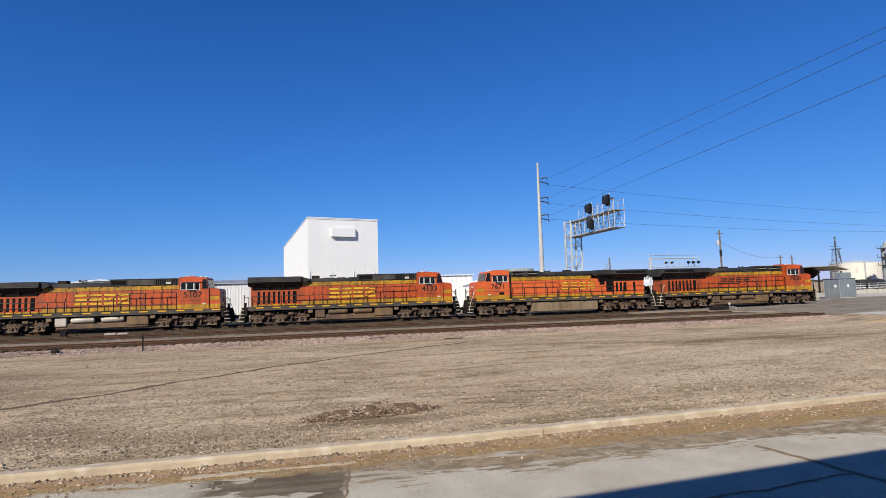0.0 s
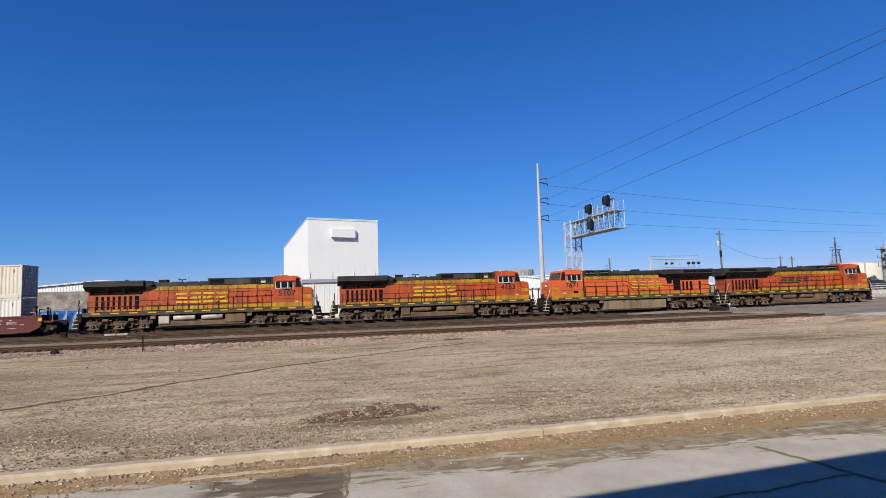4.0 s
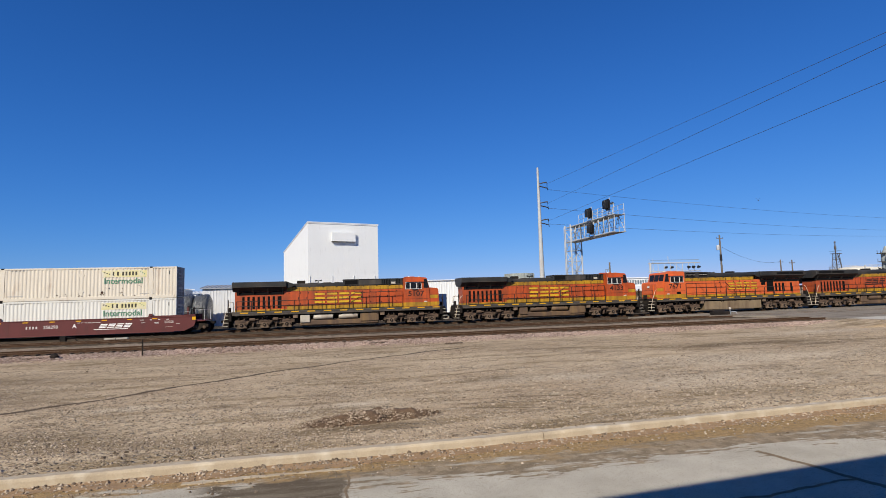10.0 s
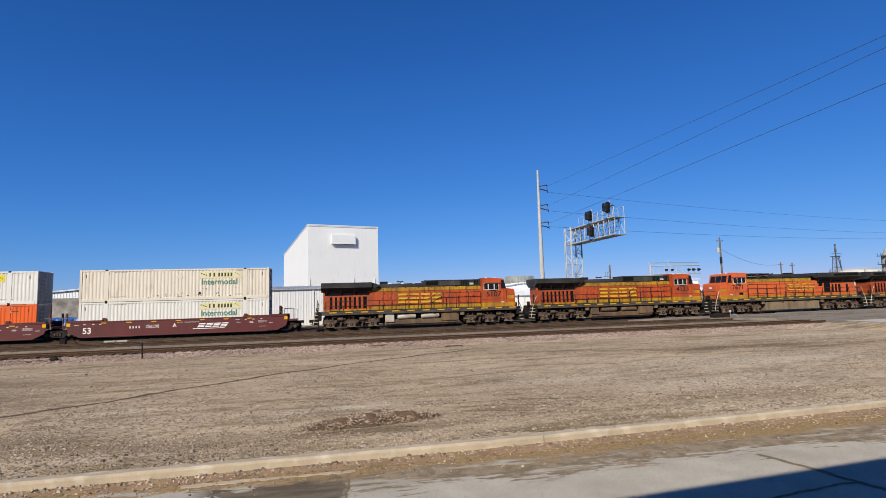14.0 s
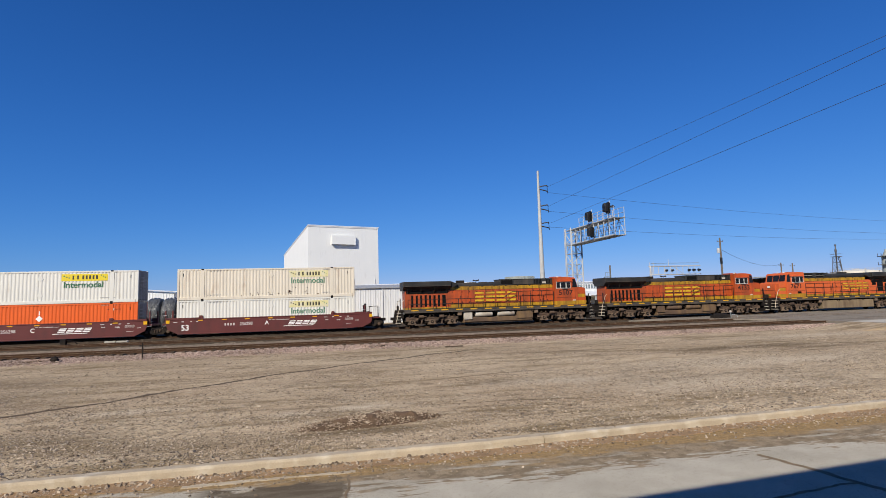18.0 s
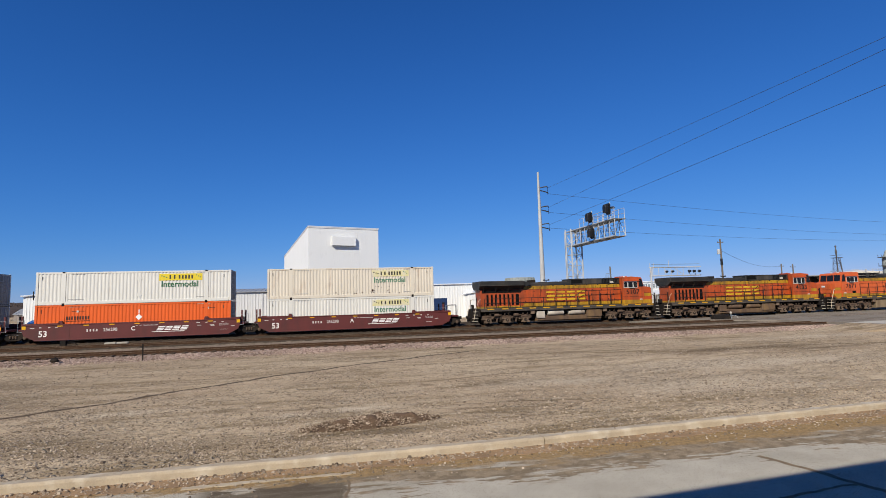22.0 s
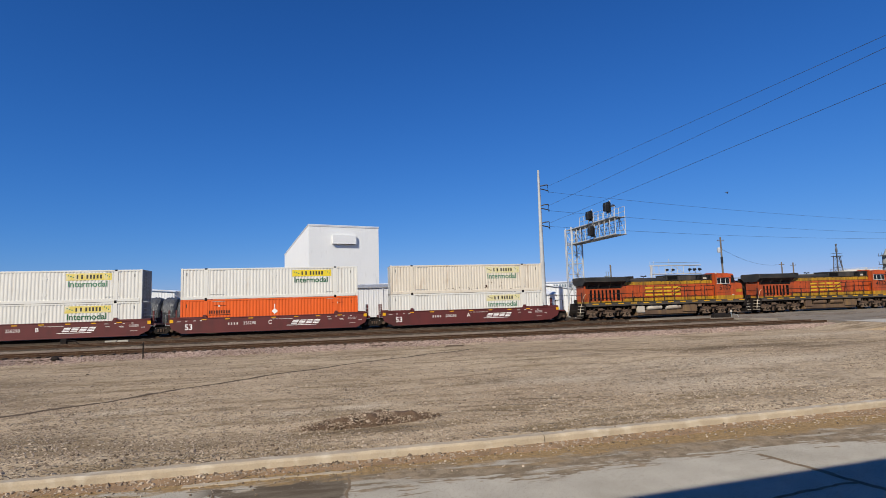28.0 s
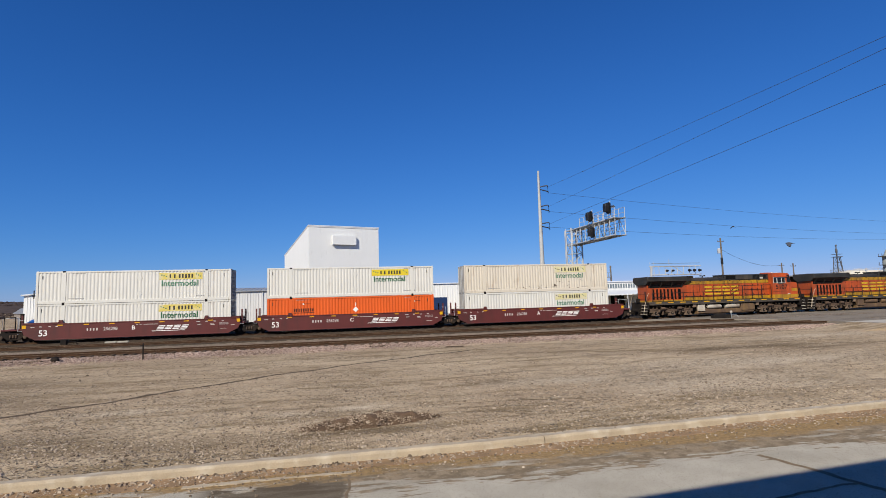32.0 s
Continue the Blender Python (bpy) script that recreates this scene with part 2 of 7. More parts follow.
WINDOW = glass_material("far_window", (0.16, 0.19, 0.21), 0.2)
BLUE_BOX = material("dark_blue_paint", (0.01, 0.0292, 0.0917), 0.5, vary=0.15)
TREE = material("bare_brush", (0.0458, 0.03, 0.0225), 0.95, vary=0.4, scale=0.15, fine=1.5)
BIRD = material("pigeon_grey", (0.055, 0.065, 0.085), 0.7, vary=0.3)


LOT_Z = -0.40


def ground_material():
    """Compacted gravelly dirt: broad pale and brown areas, tyre-scrubbed streaks, grit with small shadows painted in.
    """
    m = bpy.data.materials.new("gravel_dirt")
    m.use_nodes = True
    n, l = m.node_tree.nodes, m.node_tree.links
    b = n["Principled BSDF"]
    b.inputs["Roughness"].default_value, b.inputs["Specular IOR Level"].default_value = 0.97, 0.05
    co = n.new("ShaderNodeTexCoord")

    def nz(scale, detail, stretch=(1, 1, 1), rot=0.0):
        mp = n.new("ShaderNodeMapping")
        mp.inputs["Scale"].default_value = stretch
        mp.inputs["Rotation"].default_value = (0, 0, rot)
        l.new(co.outputs["Object"], mp.inputs[0])
        t = n.new("ShaderNodeTexNoise")
        t.inputs["Scale"].default_value, t.inputs["Detail"].default_value, t.inputs["Roughness"].default_value = scale, detail, 0.62
        l.new(mp.outputs[0], t.inputs["Vector"])
        return t.outputs[0]

    def rng(v, a, bb):
        k = n.new("ShaderNodeMapRange")
        k.inputs[1].default_value, k.inputs[2].default_value = a, bb
        l.new(v, k.inputs[0])
        return k.outputs[0]

    def mix(f, a, bb):
        k = n.new("ShaderNodeMix")
        k.data_type = "RGBA"
        l.new(f, k.inputs[0])
        for i, v in ((6, a), (7, bb)):
            if isinstance(v, tuple):
                k.inputs[i].default_value = (*v, 1)
            else:
                l.new(v, k.inputs[i])
        return k.outputs[2]

    col = mix(rng(nz(0.12, 5, (0.5, 1.2, 1)), 0.38, 0.62), (0.388, 0.292, 0.192), (0.515, 0.405, 0.275))
    col = mix(rng(nz(0.6, 8, (0.35, 1.5, 1), 0.25), 0.50, 0.66), col, (0.225, 0.163, 0.09))
    col = mix(rng(nz(2.2, 8, (0.5, 1.6, 1)), 0.55, 0.70), col, (0.475, 0.395, 0.28))
    for turn, stretch in ((0.12, (0.35, 1.0, 1)), (-0.35, (0.4, 1.1, 1)), (0.7, (0.35, 0.9, 1))):
        col = mix(rng(nz(1.7, 9, stretch, turn), 0.57, 0.74), col, (0.183, 0.133, 0.0833))
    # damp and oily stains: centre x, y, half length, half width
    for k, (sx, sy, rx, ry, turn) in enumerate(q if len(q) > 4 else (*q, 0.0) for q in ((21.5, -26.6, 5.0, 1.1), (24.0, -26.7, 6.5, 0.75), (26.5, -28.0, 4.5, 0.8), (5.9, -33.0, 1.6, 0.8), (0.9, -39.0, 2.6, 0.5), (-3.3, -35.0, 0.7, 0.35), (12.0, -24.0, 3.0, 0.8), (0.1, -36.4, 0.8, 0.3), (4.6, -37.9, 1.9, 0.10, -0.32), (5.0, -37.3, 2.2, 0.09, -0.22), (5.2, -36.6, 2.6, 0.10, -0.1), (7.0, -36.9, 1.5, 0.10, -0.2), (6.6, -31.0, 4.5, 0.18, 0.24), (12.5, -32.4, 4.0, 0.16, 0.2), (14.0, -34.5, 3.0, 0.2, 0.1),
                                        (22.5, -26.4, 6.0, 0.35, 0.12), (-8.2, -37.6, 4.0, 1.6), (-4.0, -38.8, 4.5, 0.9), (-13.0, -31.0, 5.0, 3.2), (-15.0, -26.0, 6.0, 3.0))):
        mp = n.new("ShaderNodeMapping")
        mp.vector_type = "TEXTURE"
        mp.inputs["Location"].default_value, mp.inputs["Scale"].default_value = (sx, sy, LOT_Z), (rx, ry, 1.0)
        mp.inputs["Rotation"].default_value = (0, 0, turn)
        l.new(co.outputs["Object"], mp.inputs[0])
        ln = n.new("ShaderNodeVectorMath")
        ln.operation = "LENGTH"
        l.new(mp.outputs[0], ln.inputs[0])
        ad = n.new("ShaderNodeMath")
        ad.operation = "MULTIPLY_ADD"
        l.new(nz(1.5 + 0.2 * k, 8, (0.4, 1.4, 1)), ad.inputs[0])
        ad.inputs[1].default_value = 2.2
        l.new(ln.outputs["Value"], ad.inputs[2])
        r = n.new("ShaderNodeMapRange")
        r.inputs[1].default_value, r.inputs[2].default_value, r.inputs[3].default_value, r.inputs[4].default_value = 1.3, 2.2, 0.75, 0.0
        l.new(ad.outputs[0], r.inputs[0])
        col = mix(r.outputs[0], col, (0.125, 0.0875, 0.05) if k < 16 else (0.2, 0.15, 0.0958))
    # dusty pale patches: centre x, y, half length, half width
    for k, (sx, sy, rx, ry) in enumerate(((-6.3, -34.3, 1.9, 0.55), (-1.1, -36.3, 0.9, 0.5), (0.9, -36.0, 1.6, 0.6), (8.5, -33.5, 4.0, 1.2), (19.0, -31.8, 9.0, 2.2), (13.5, -36.0, 5.5, 2.6), (33.0, -22.3, 8.0, 1.5))):
        mp = n.new("ShaderNodeMapping")
        mp.vector_type = "TEXTURE"
        mp.inputs["Location"].default_value, mp.inputs["Scale"].default_value = (sx, sy, LOT_Z), (rx, ry, 1.0)
        l.new(co.outputs["Object"], mp.inputs[0])
        ln = n.new("ShaderNodeVectorMath")
        ln.operation = "LENGTH"
        l.new(mp.outputs[0], ln.inputs[0])
        ad = n.new("ShaderNodeMath")
        ad.operation = "MULTIPLY_ADD"
        l.new(nz(2.1 + 0.3 * k, 8), ad.inputs[0])
        ad.inputs[1].default_value = 2.0
        l.new(ln.outputs["Value"], ad.inputs[2])
        r = n.new("ShaderNodeMapRange")
        r.inputs[1].default_value, r.inputs[2].default_value, r.inputs[3].default_value, r.inputs[4].default_value = 1.1, 2.1, 0.85, 0.0
        l.new(ad.outputs[0], r.inputs[0])
        col = mix(r.outputs[0], col, (0.55, 0.454, 0.333))
    grit = nz(9, 12)
    # rough, stony patches between smoother driven ones
    rough = rng(nz(0.42, 5, (0.45, 1.3, 1), 0.1), 0.36, 0.60)

    def op(kind, a, c, d=None):
        k = n.new("ShaderNodeMath")
        k.operation = kind
        for i, v in enumerate((a, c, d)):
            if v is None:
                continue
            if isinstance(v, (int, float)):
                k.inputs[i].default_value = v
            else:
                l.new(v, k.inputs[i])
        return k.outputs[0]

    # dark flecks paint the small shadows among clods and grit
    clod_shade = nz(5.5, 7, (1.1, 0.8, 1))
    col = mix(op("MULTIPLY", rng(clod_shade, 0.53, 0.64), op("MULTIPLY_ADD", rough, 0.7, 0.2)), col, (0.165, 0.12, 0.075))
    col = mix(op("MULTIPLY", rng(grit, 0.54, 0.66), op("MULTIPLY_ADD", rough, 0.5, 0.4)), col, (0.14, 0.10, 0.062))
    relief = op("MULTIPLY", grit, 0.5)
    # two sizes of embedded stones: scale, share of stones, relief
    for scale, share, height in ((16.0, 0.42, 0.9), (9.0, 0.13, 1.4)):
        v = n.new("ShaderNodeTexVoronoi")
        v.inputs["Scale"].default_value = scale
        l.new(co.outputs["Object"], v.inputs["Vector"])
        hue = n.new("ShaderNodeSeparateColor")
        l.new(v.outputs["Color"], hue.inputs[0])
        there = op("MULTIPLY", op("GREATER_THAN", hue.outputs[0], 1 - share), op("MULTIPLY_ADD", rough, 0.75, 0.25))
        dome = n.new("ShaderNodeMapRange")
        dome.interpolation_type = "SMOOTHSTEP"
        dome.inputs[1].default_value, dome.inputs[2].default_value = 0.62, 0.30
        l.new(v.outputs["Distance"], dome.inputs[0])
        stone = op("MULTIPLY", dome.outputs[0], there)
        tint = n.new("ShaderNodeValToRGB")
        tint.color_ramp.elements[0].color, tint.color_ramp.elements[1].color = (0.15, 0.115, 0.08, 1), (0.50, 0.425, 0.335, 1)
        l.new(hue.outputs[1], tint.inputs[0])
        col = mix(op("MULTIPLY", stone, 0.8), col, tint.outputs[0])
        relief = op("MULTIPLY_ADD", stone, height, relief)
    l.new(col, b.inputs["Base Color"])
    bp = n.new("ShaderNodeBump")
    bp.inputs["Strength"].default_value, bp.inputs["Distance"].default_value = 1.0, 0.06
    l.new(relief, bp.inputs["Height"])
    l.new(bp.outputs[0], b.inputs["Normal"])
    return m


def asphalt_material(name, pale, dark, sandy):
    """Old worn street surface: pale bare areas, dark tar patches and blown sand."""
    m = bpy.data.materials.new(name)
    m.use_nodes = True
    n, l = m.node_tree.nodes, m.node_tree.links
    b = n["Principled BSDF"]
    b.inputs["Roughness"].default_value, b.inputs["Specular IOR Level"].default_value = 0.95, 0.05
    co = n.new("ShaderNodeTexCoord")

    def nz(scale, detail, stretch=(1, 1, 1)):
        mp = n.new("ShaderNodeMapping")
        mp.inputs["Scale"].default_value = stretch
        l.new(co.outputs["Object"], mp.inputs[0])
        t = n.new("ShaderNodeTexNoise")
        t.inputs["Scale"].default_value, t.inputs["Detail"].default_value = scale, detail
        l.new(mp.outputs[0], t.inputs["Vector"])
        return t.outputs[0]

    def mix(v, a, bb, c0, c1):
        r = n.new("ShaderNodeMapRange")
        r.inputs[1].default_value, r.inputs[2].default_value = a, bb
        l.new(v, r.inputs[0])
        k = n.new("ShaderNodeMix")
        k.data_type = "RGBA"
        l.new(r.outputs[0], k.inputs[0])
        for i, c in ((6, c0), (7, c1)):
            if isinstance(c, tuple):
                k.inputs[i].default_value = (*c, 1)
            else:
                l.new(c, k.inputs[i])
        return k.outputs[2]

    col = mix(nz(0.45, 8, (0.5, 1.3, 1)), 0.50, 0.60, pale, dark)
    col = mix(nz(1.3, 8, (0.6, 1.3, 1)), 0.58, 0.66, col, sandy)
    grit = nz(55, 6)
    col = mix(grit, 0.5, 0.85, col, (0.0833, 0.0708, 0.0583))
    l.new(col, b.inputs["Base Color"])
    bp = n.new("ShaderNodeBump")
    bp.inputs["Strength"].default_value, bp.inputs["Distance"].default_value = 0.5, 0.008
    l.new(grit, bp.inputs["Height"])
    l.new(bp.outputs[0], b.inputs["Normal"])
    return m


def street_material():
    """The old street: bare pale concrete, a worn brown film towards the kerb, a dark tar bay, sand in the gutter."""
    m = bpy.data.materials.new("worn_street")
    m.use_nodes = True
    n, l = m.node_tree.nodes, m.node_tree.links
    b = n["Principled BSDF"]
    b.inputs["Roughness"].default_value, b.inputs["Specular IOR Level"].default_value = 0.95, 0.06
    co = n.new("ShaderNodeTexCoord")
    xyz = n.new("ShaderNodeSeparateXYZ")
    l.new(co.outputs["Object"], xyz.inputs[0])

    def nz(scale, detail, stretch=(1, 1, 1)):
        mp = n.new("ShaderNodeMapping")
        mp.inputs["Scale"].default_value = stretch
        l.new(co.outputs["Object"], mp.inputs[0])
        t = n.new("ShaderNodeTexNoise")
        t.inputs["Scale"].default_value, t.inputs["Detail"].default_value, t.inputs["Roughness"].default_value = scale, detail, 0.6
        l.new(mp.outputs[0], t.inputs["Vector"])
        return t.outputs[0]

    def op(kind, a, c, d=None):
        k = n.new("ShaderNodeMath")
        k.operation = kind
        for i, v in enumerate((a, c, d)):
            if v is None:
                continue
            if isinstance(v, (int, float)):
                k.inputs[i].default_value = v
            else:
                l.new(v, k.inputs[i])
        return k.outputs[0]

    def step(v, lo, hi):
        r = n.new("ShaderNodeMapRange")
        r.inputs[1].default_value, r.inputs[2].default_value = lo, hi
        l.new(v, r.inputs[0])
        return r.outputs[0]

    def mix(f, a, c):
        k = n.new("ShaderNodeMix")
        k.data_type = "RGBA"
        l.new(f, k.inputs[0])
        for i, v in ((6, a), (7, c)):
            if isinstance(v, tuple):
                k.inputs[i].default_value = (*v, 1)
            else:
                l.new(v, k.inputs[i])
        return k.outputs[2]

    wide, mid, grain = nz(0.8, 6, (0.5, 1.2, 1)), nz(2.4, 10, (0.45, 1.5, 1)), nz(45, 8)
    ragged = op("MULTIPLY_ADD", wide, 1.2, op("MULTIPLY_ADD", mid, 2.0, op("MULTIPLY_ADD", nz(7, 8, (0.6, 1.4, 1)), 0.6, xyz.outputs[1])))      # centred 1.9 above y
    col = mix(step(nz(1.1, 8), 0.35, 0.65), (0.358, 0.325, 0.263), (0.442, 0.404, 0.333))
    left = step(op("MULTIPLY_ADD", nz(2.0, 6), 0.8, xyz.outputs[0]), 0.6, -0.2)
    ragged = op("MULTIPLY_ADD", left, -0.95, ragged)
    streaks = op("MULTIPLY_ADD", nz(5, 10, (0.22, 2.2, 1)), 1.7, op("MULTIPLY_ADD", nz(13, 9, (0.3, 1.6, 1)), 0.9, op("SUBTRACT", ragged, 1.30)))
    film = op("MULTIPLY", step(streaks, -40.92, -40.84), op("MULTIPLY_ADD", step(nz(1.6, 9, (0.3, 1.8, 1)), 0.62, 0.56), 0.85, 0.15))
    col = mix(film, col, mix(step(nz(4, 10), 0.42, 0.58), (0.185, 0.142, 0.094), (0.285, 0.222, 0.150)))
    tar = op("MULTIPLY", step(op("MULTIPLY_ADD", nz(3.0, 8), 0.5, xyz.outputs[0]), 0.48, 0.42), op("MULTIPLY", step(xyz.outputs[0], -2.5, -2.1), step(nz(1.3, 10, (0.6, 1.3, 1)), 0.60, 0.56)))
    col = mix(tar, col, mix(step(mid, 0.4, 0.6), (0.1, 0.0775, 0.0542), (0.167, 0.138, 0.1)))
    col = mix(step(op("MULTIPLY_ADD", left, 0.95, ragged), -40.15, -39.75), col, mix(step(nz(9, 8), 0.4, 0.62), (0.333, 0.221, 0.104), (0.225, 0.15, 0.0733)))
    col = mix(step(grain, 0.55, 0.70), col, (0.1, 0.0767, 0.05))
    col = mix(step(nz(60, 6), 0.60, 0.75), col, (0.517, 0.467, 0.392))
    l.new(col, b.inputs["Base Color"])
    bp = n.new("ShaderNodeBump")
    bp.inputs["Strength"].default_value, bp.inputs["Distance"].default_value = 0.6, 0.012
    l.new(grain, bp.inputs["Height"])
    l.new(bp.outputs[0], b.inputs["Normal"])
    return m


DIRT = ground_material()
STREET = street_material()
ASPHALT = asphalt_material("crossing_asphalt", (0.225, 0.195, 0.158), (0.165, 0.142, 0.114), (0.29, 0.24, 0.18))
SAND = material("gutter_sand", (0.27, 0.172, 0.092), 0.97, vary=0.35, scale=2, fine=35, bump=0.02)
CONCRETE = material("pale_concrete", (0.417, 0.388, 0.333), 0.9, spec=0.08, vary=0.12, scale=2, fine=30, dirt=(0.25, 0.217, 0.167), dirt_amount=0.35)


# ---- mesh helpers ----
class Shape:
    """Collects boxes, prisms and tubes into one mesh."""

    def __init__(self):
        self.v, self.f = [], []

    def add(self, verts, faces):
        k = len(self.v)
        self.v += [tuple(p) for p in verts]
        self.f += [tuple(i + k for i in f) for f in faces]
        return self

    def box(self, x0, x1, y0, y1, z0, z1, c=0.0):
        """A box; c cuts its edges along x by that much."""
        if c <= 0:
            v = [(x, y, z) for x in (x0, x1) for y in (y0, y1) for z in (z0, z1)]
            return self.add(v, [(0, 1, 3, 2), (4, 6, 7, 5), (0, 4, 5, 1), (2, 3, 7, 6), (0, 2, 6, 4), (1, 5, 7, 3)])
        ring = [(y0 + c, z0), (y1 - c, z0), (y1, z0 + c), (y1, z1 - c), (y1 - c, z1), (y0 + c, z1), (y0, z1 - c), (y0, z0 + c)]
        return self.prism_x(ring, x0, x1, c)

    def prism_x(self, ring, x0, x1, c=0.0):
        """A (y, z) outline drawn out along x, with both ends cut by c."""
        n = len(ring)
        my, mz = sum(p[0] for p in ring) / n, sum(p[1] for p in ring) / n
        hy = max(1e-6, max(abs(p[0] - my) for p in ring))
        s = max(0.0, 1 - c / hy)
        rows = [(x0, s), (x0 + c, 1), (x1 - c, 1), (x1, s)] if c > 0 else [(x0, 1), (x1, 1)]
        v = [(x, my + (y - my) * k, mz + (z - mz) * (1 - (1 - k) * 0.6)) for x, k in rows for y, z in ring]
        f = [tuple(range(n - 1, -1, -1)), tuple((len(rows) - 1) * n + i for i in range(n))]
        for r in range(len(rows) - 1):
            f += [(r * n + i, r * n + (i + 1) % n, (r + 1) * n + (i + 1) % n, (r + 1) * n + i) for i in range(n)]
        return self.add(v, f)

    def prism_y(self, ring, y0, y1):
        """An (x, z) outline drawn out along y."""
        n = len(ring)
        v = [(x, y, z) for y in (y0, y1) for x, z in ring]
        f = [tuple(range(n)), tuple(n + i for i in range(n - 1, -1, -1))]
        f += [(i, n + i, n + (i + 1) % n, (i + 1) % n) for i in range(n)]
        return self.add(v, f)

    def prism_z(self, ring, z0, z1):
        n = len(ring)
        v = [(x, y, z) for z in (z0, z1) for x, y in ring]
        f = [tuple(range(n - 1, -1, -1)), tuple(n + i for i in range(n))]
        f += [(i, (i + 1) % n, n + (i + 1) % n, n + i) for i in range(n)]
        return self.add(v, f)

    def tube(self, a, b, r0, r1=None, n=8):
        """A round bar from a to b."""
        a, b = Vector(a), Vector(b)
        r1 = r0 if r1 is None else r1
        d = (b - a).normalized()
        u = d.cross(Vector((0, 0, 1)) if abs(d.z) < 0.9 else Vector((1, 0, 0))).normalized()
        w = d.cross(u)
        v = [p + (u * math.cos(2 * math.pi * i / n) + w * math.sin(2 * math.pi * i / n)) * r for p, r in ((a, r0), (b, r1)) for i in range(n)]
        f = [tuple(range(n - 1, -1, -1)), tuple(n + i for i in range(n))]
        f += [(i, (i + 1) % n, n + (i + 1) % n, n + i) for i in range(n)]
        return self.add(v, f)

    def path(self, pts, r, n=6):
        """A round bar bent along points, in one piece."""
        pts = [Vector(p) for p in pts]
        v = []
        for i, p in enumerate(pts):
            d = (pts[min(i + 1, len(pts) - 1)] - pts[max(i - 1, 0)]).normalized()
            u = d.cross(Vector((0, 0, 1)) if abs(d.z) < 0.95 else Vector((1, 0, 0))).normalized()
            w = d.cross(u)
            v += [p + (u * math.cos(2 * math.pi * k / n) + w * math.sin(2 * math.pi * k / n)) * r for k in range(n)]
        m = len(pts)
        f = [tuple(range(n - 1, -1, -1)), tuple((m - 1) * n + k for k in range(n))]
        for j in range(m - 1):
            f += [(j * n + k, j * n + (k + 1) % n, (j + 1) * n + (k + 1) % n, (j + 1) * n + k) for k in range(n)]
        return self.add(v, f)

    def lathe(self, profile, centre, axis="y", n=20):
        """Turns (radius, along) pairs about an axis through centre."""
        cx, cy, cz = centre
        v = []
        for r, h in profile:
            for i in range(n):
                a, b = r * math.cos(2 * math.pi * i / n), r * math.sin(2 * math.pi * i / n)
                v.append({"x": (cx + h, cy + a, cz + b), "y": (cx + a, cy + h, cz + b), "z": (cx + a, cy + b, cz + h)}[axis])
        m = len(profile)
        f = [tuple(range(n)), tuple((m - 1) * n + i for i in range(n - 1, -1, -1))]
        for j in range(m - 1):
            f += [(j * n + i, (j + 1) * n + i, (j + 1) * n + (i + 1) % n, j * n + (i + 1) % n) for i in range(n)]
        return self.add(v, f)

    def mesh(self, name, mat, smooth=False):
        me = bpy.data.meshes.new(name)
        me.from_pydata(self.v, [], self.f)
        bm = bmesh.new()
        bm.from_mesh(me)
        bmesh.ops.recalc_face_normals(bm, faces=bm.faces)
        bm.to_mesh(me)
        bm.free()
        me.materials.append(mat)
        if smooth:
            me.polygons.foreach_set("use_smooth", [True] * len(me.polygons))
            me.set_sharp_from_angle(angle=radians(40))
        return me


def part(name, shape, mat, parent=None, label="", at=None, smooth=False):
    me = shape if isinstance(shape, bpy.types.Mesh) else shape.mesh(name, mat, smooth)
    ob = new(name, me)
    ob.parent = parent
    if at is not None:
        ob.matrix_basis = at
    return tagged(ob, label)


def thing(name, label, category, group="", kind="", at=None):
    ob = new(name)
    ob.empty_display_size = 0.3
    if at is not None:
        ob.matrix_basis = at
    return tagged(ob, label, category, group, kind)


def solid(name, shape, mat, label, category="", group="", kind="", at=None, smooth=False):
    return tagged(part(name, shape, mat, None, at=at, smooth=smooth), label, category, group, kind)


LETTERS = {}


def lettering(name, text, size, mat, parent, m, label="", squeeze=1.0):
    """Painted characters: a thin mesh lying in its own xy plane."""
    key = (text, mat.name)
    if key not in LETTERS:
        cu = bpy.data.curves.new("characters", "FONT")
        cu.body, cu.size, cu.align_x, cu.align_y, cu.extrude, cu.offset = text, 1.0, "CENTER", "CENTER", 0.004, 0.014
        tmp = new("characters", cu)
        me = bpy.data.meshes.new_from_object(tmp.evaluated_get(bpy.context.evaluated_depsgraph_get()))
        bpy.data.objects.remove(tmp)
        bpy.data.curves.remove(cu)
        me.materials.clear()
        me.materials.append(mat)
        LETTERS[key] = me
    ob = new(name, LETTERS[key])
    ob.parent = parent
    ob.matrix_basis = m @ Matrix.Diagonal((size * squeeze, size, 1, 1))
    return tagged(ob, label)


# ---- ground ----
LOT, ROADZ = -0.40, -0.55
KERB_Y = -40.75


def bend(x):
    """How far the kerb swings away from the straight line of the street."""
    return 0.042 * min(60.0, max(0.0, x - 3.2))


def axis(lo, hi, step, far):
    """Grid lines: even from lo to hi, then ever wider out to far on both sides."""
    a = list(np.arange(lo, hi + step / 2, step))
    s, x = step, hi
    while x < far:
        s *= 1.5
        x += s
        a.append(min(x, far))
    s, x = step, lo
    while x > -far:
        s *= 1.5
        x -= s
        a.insert(0, max(x, -far))
    return a


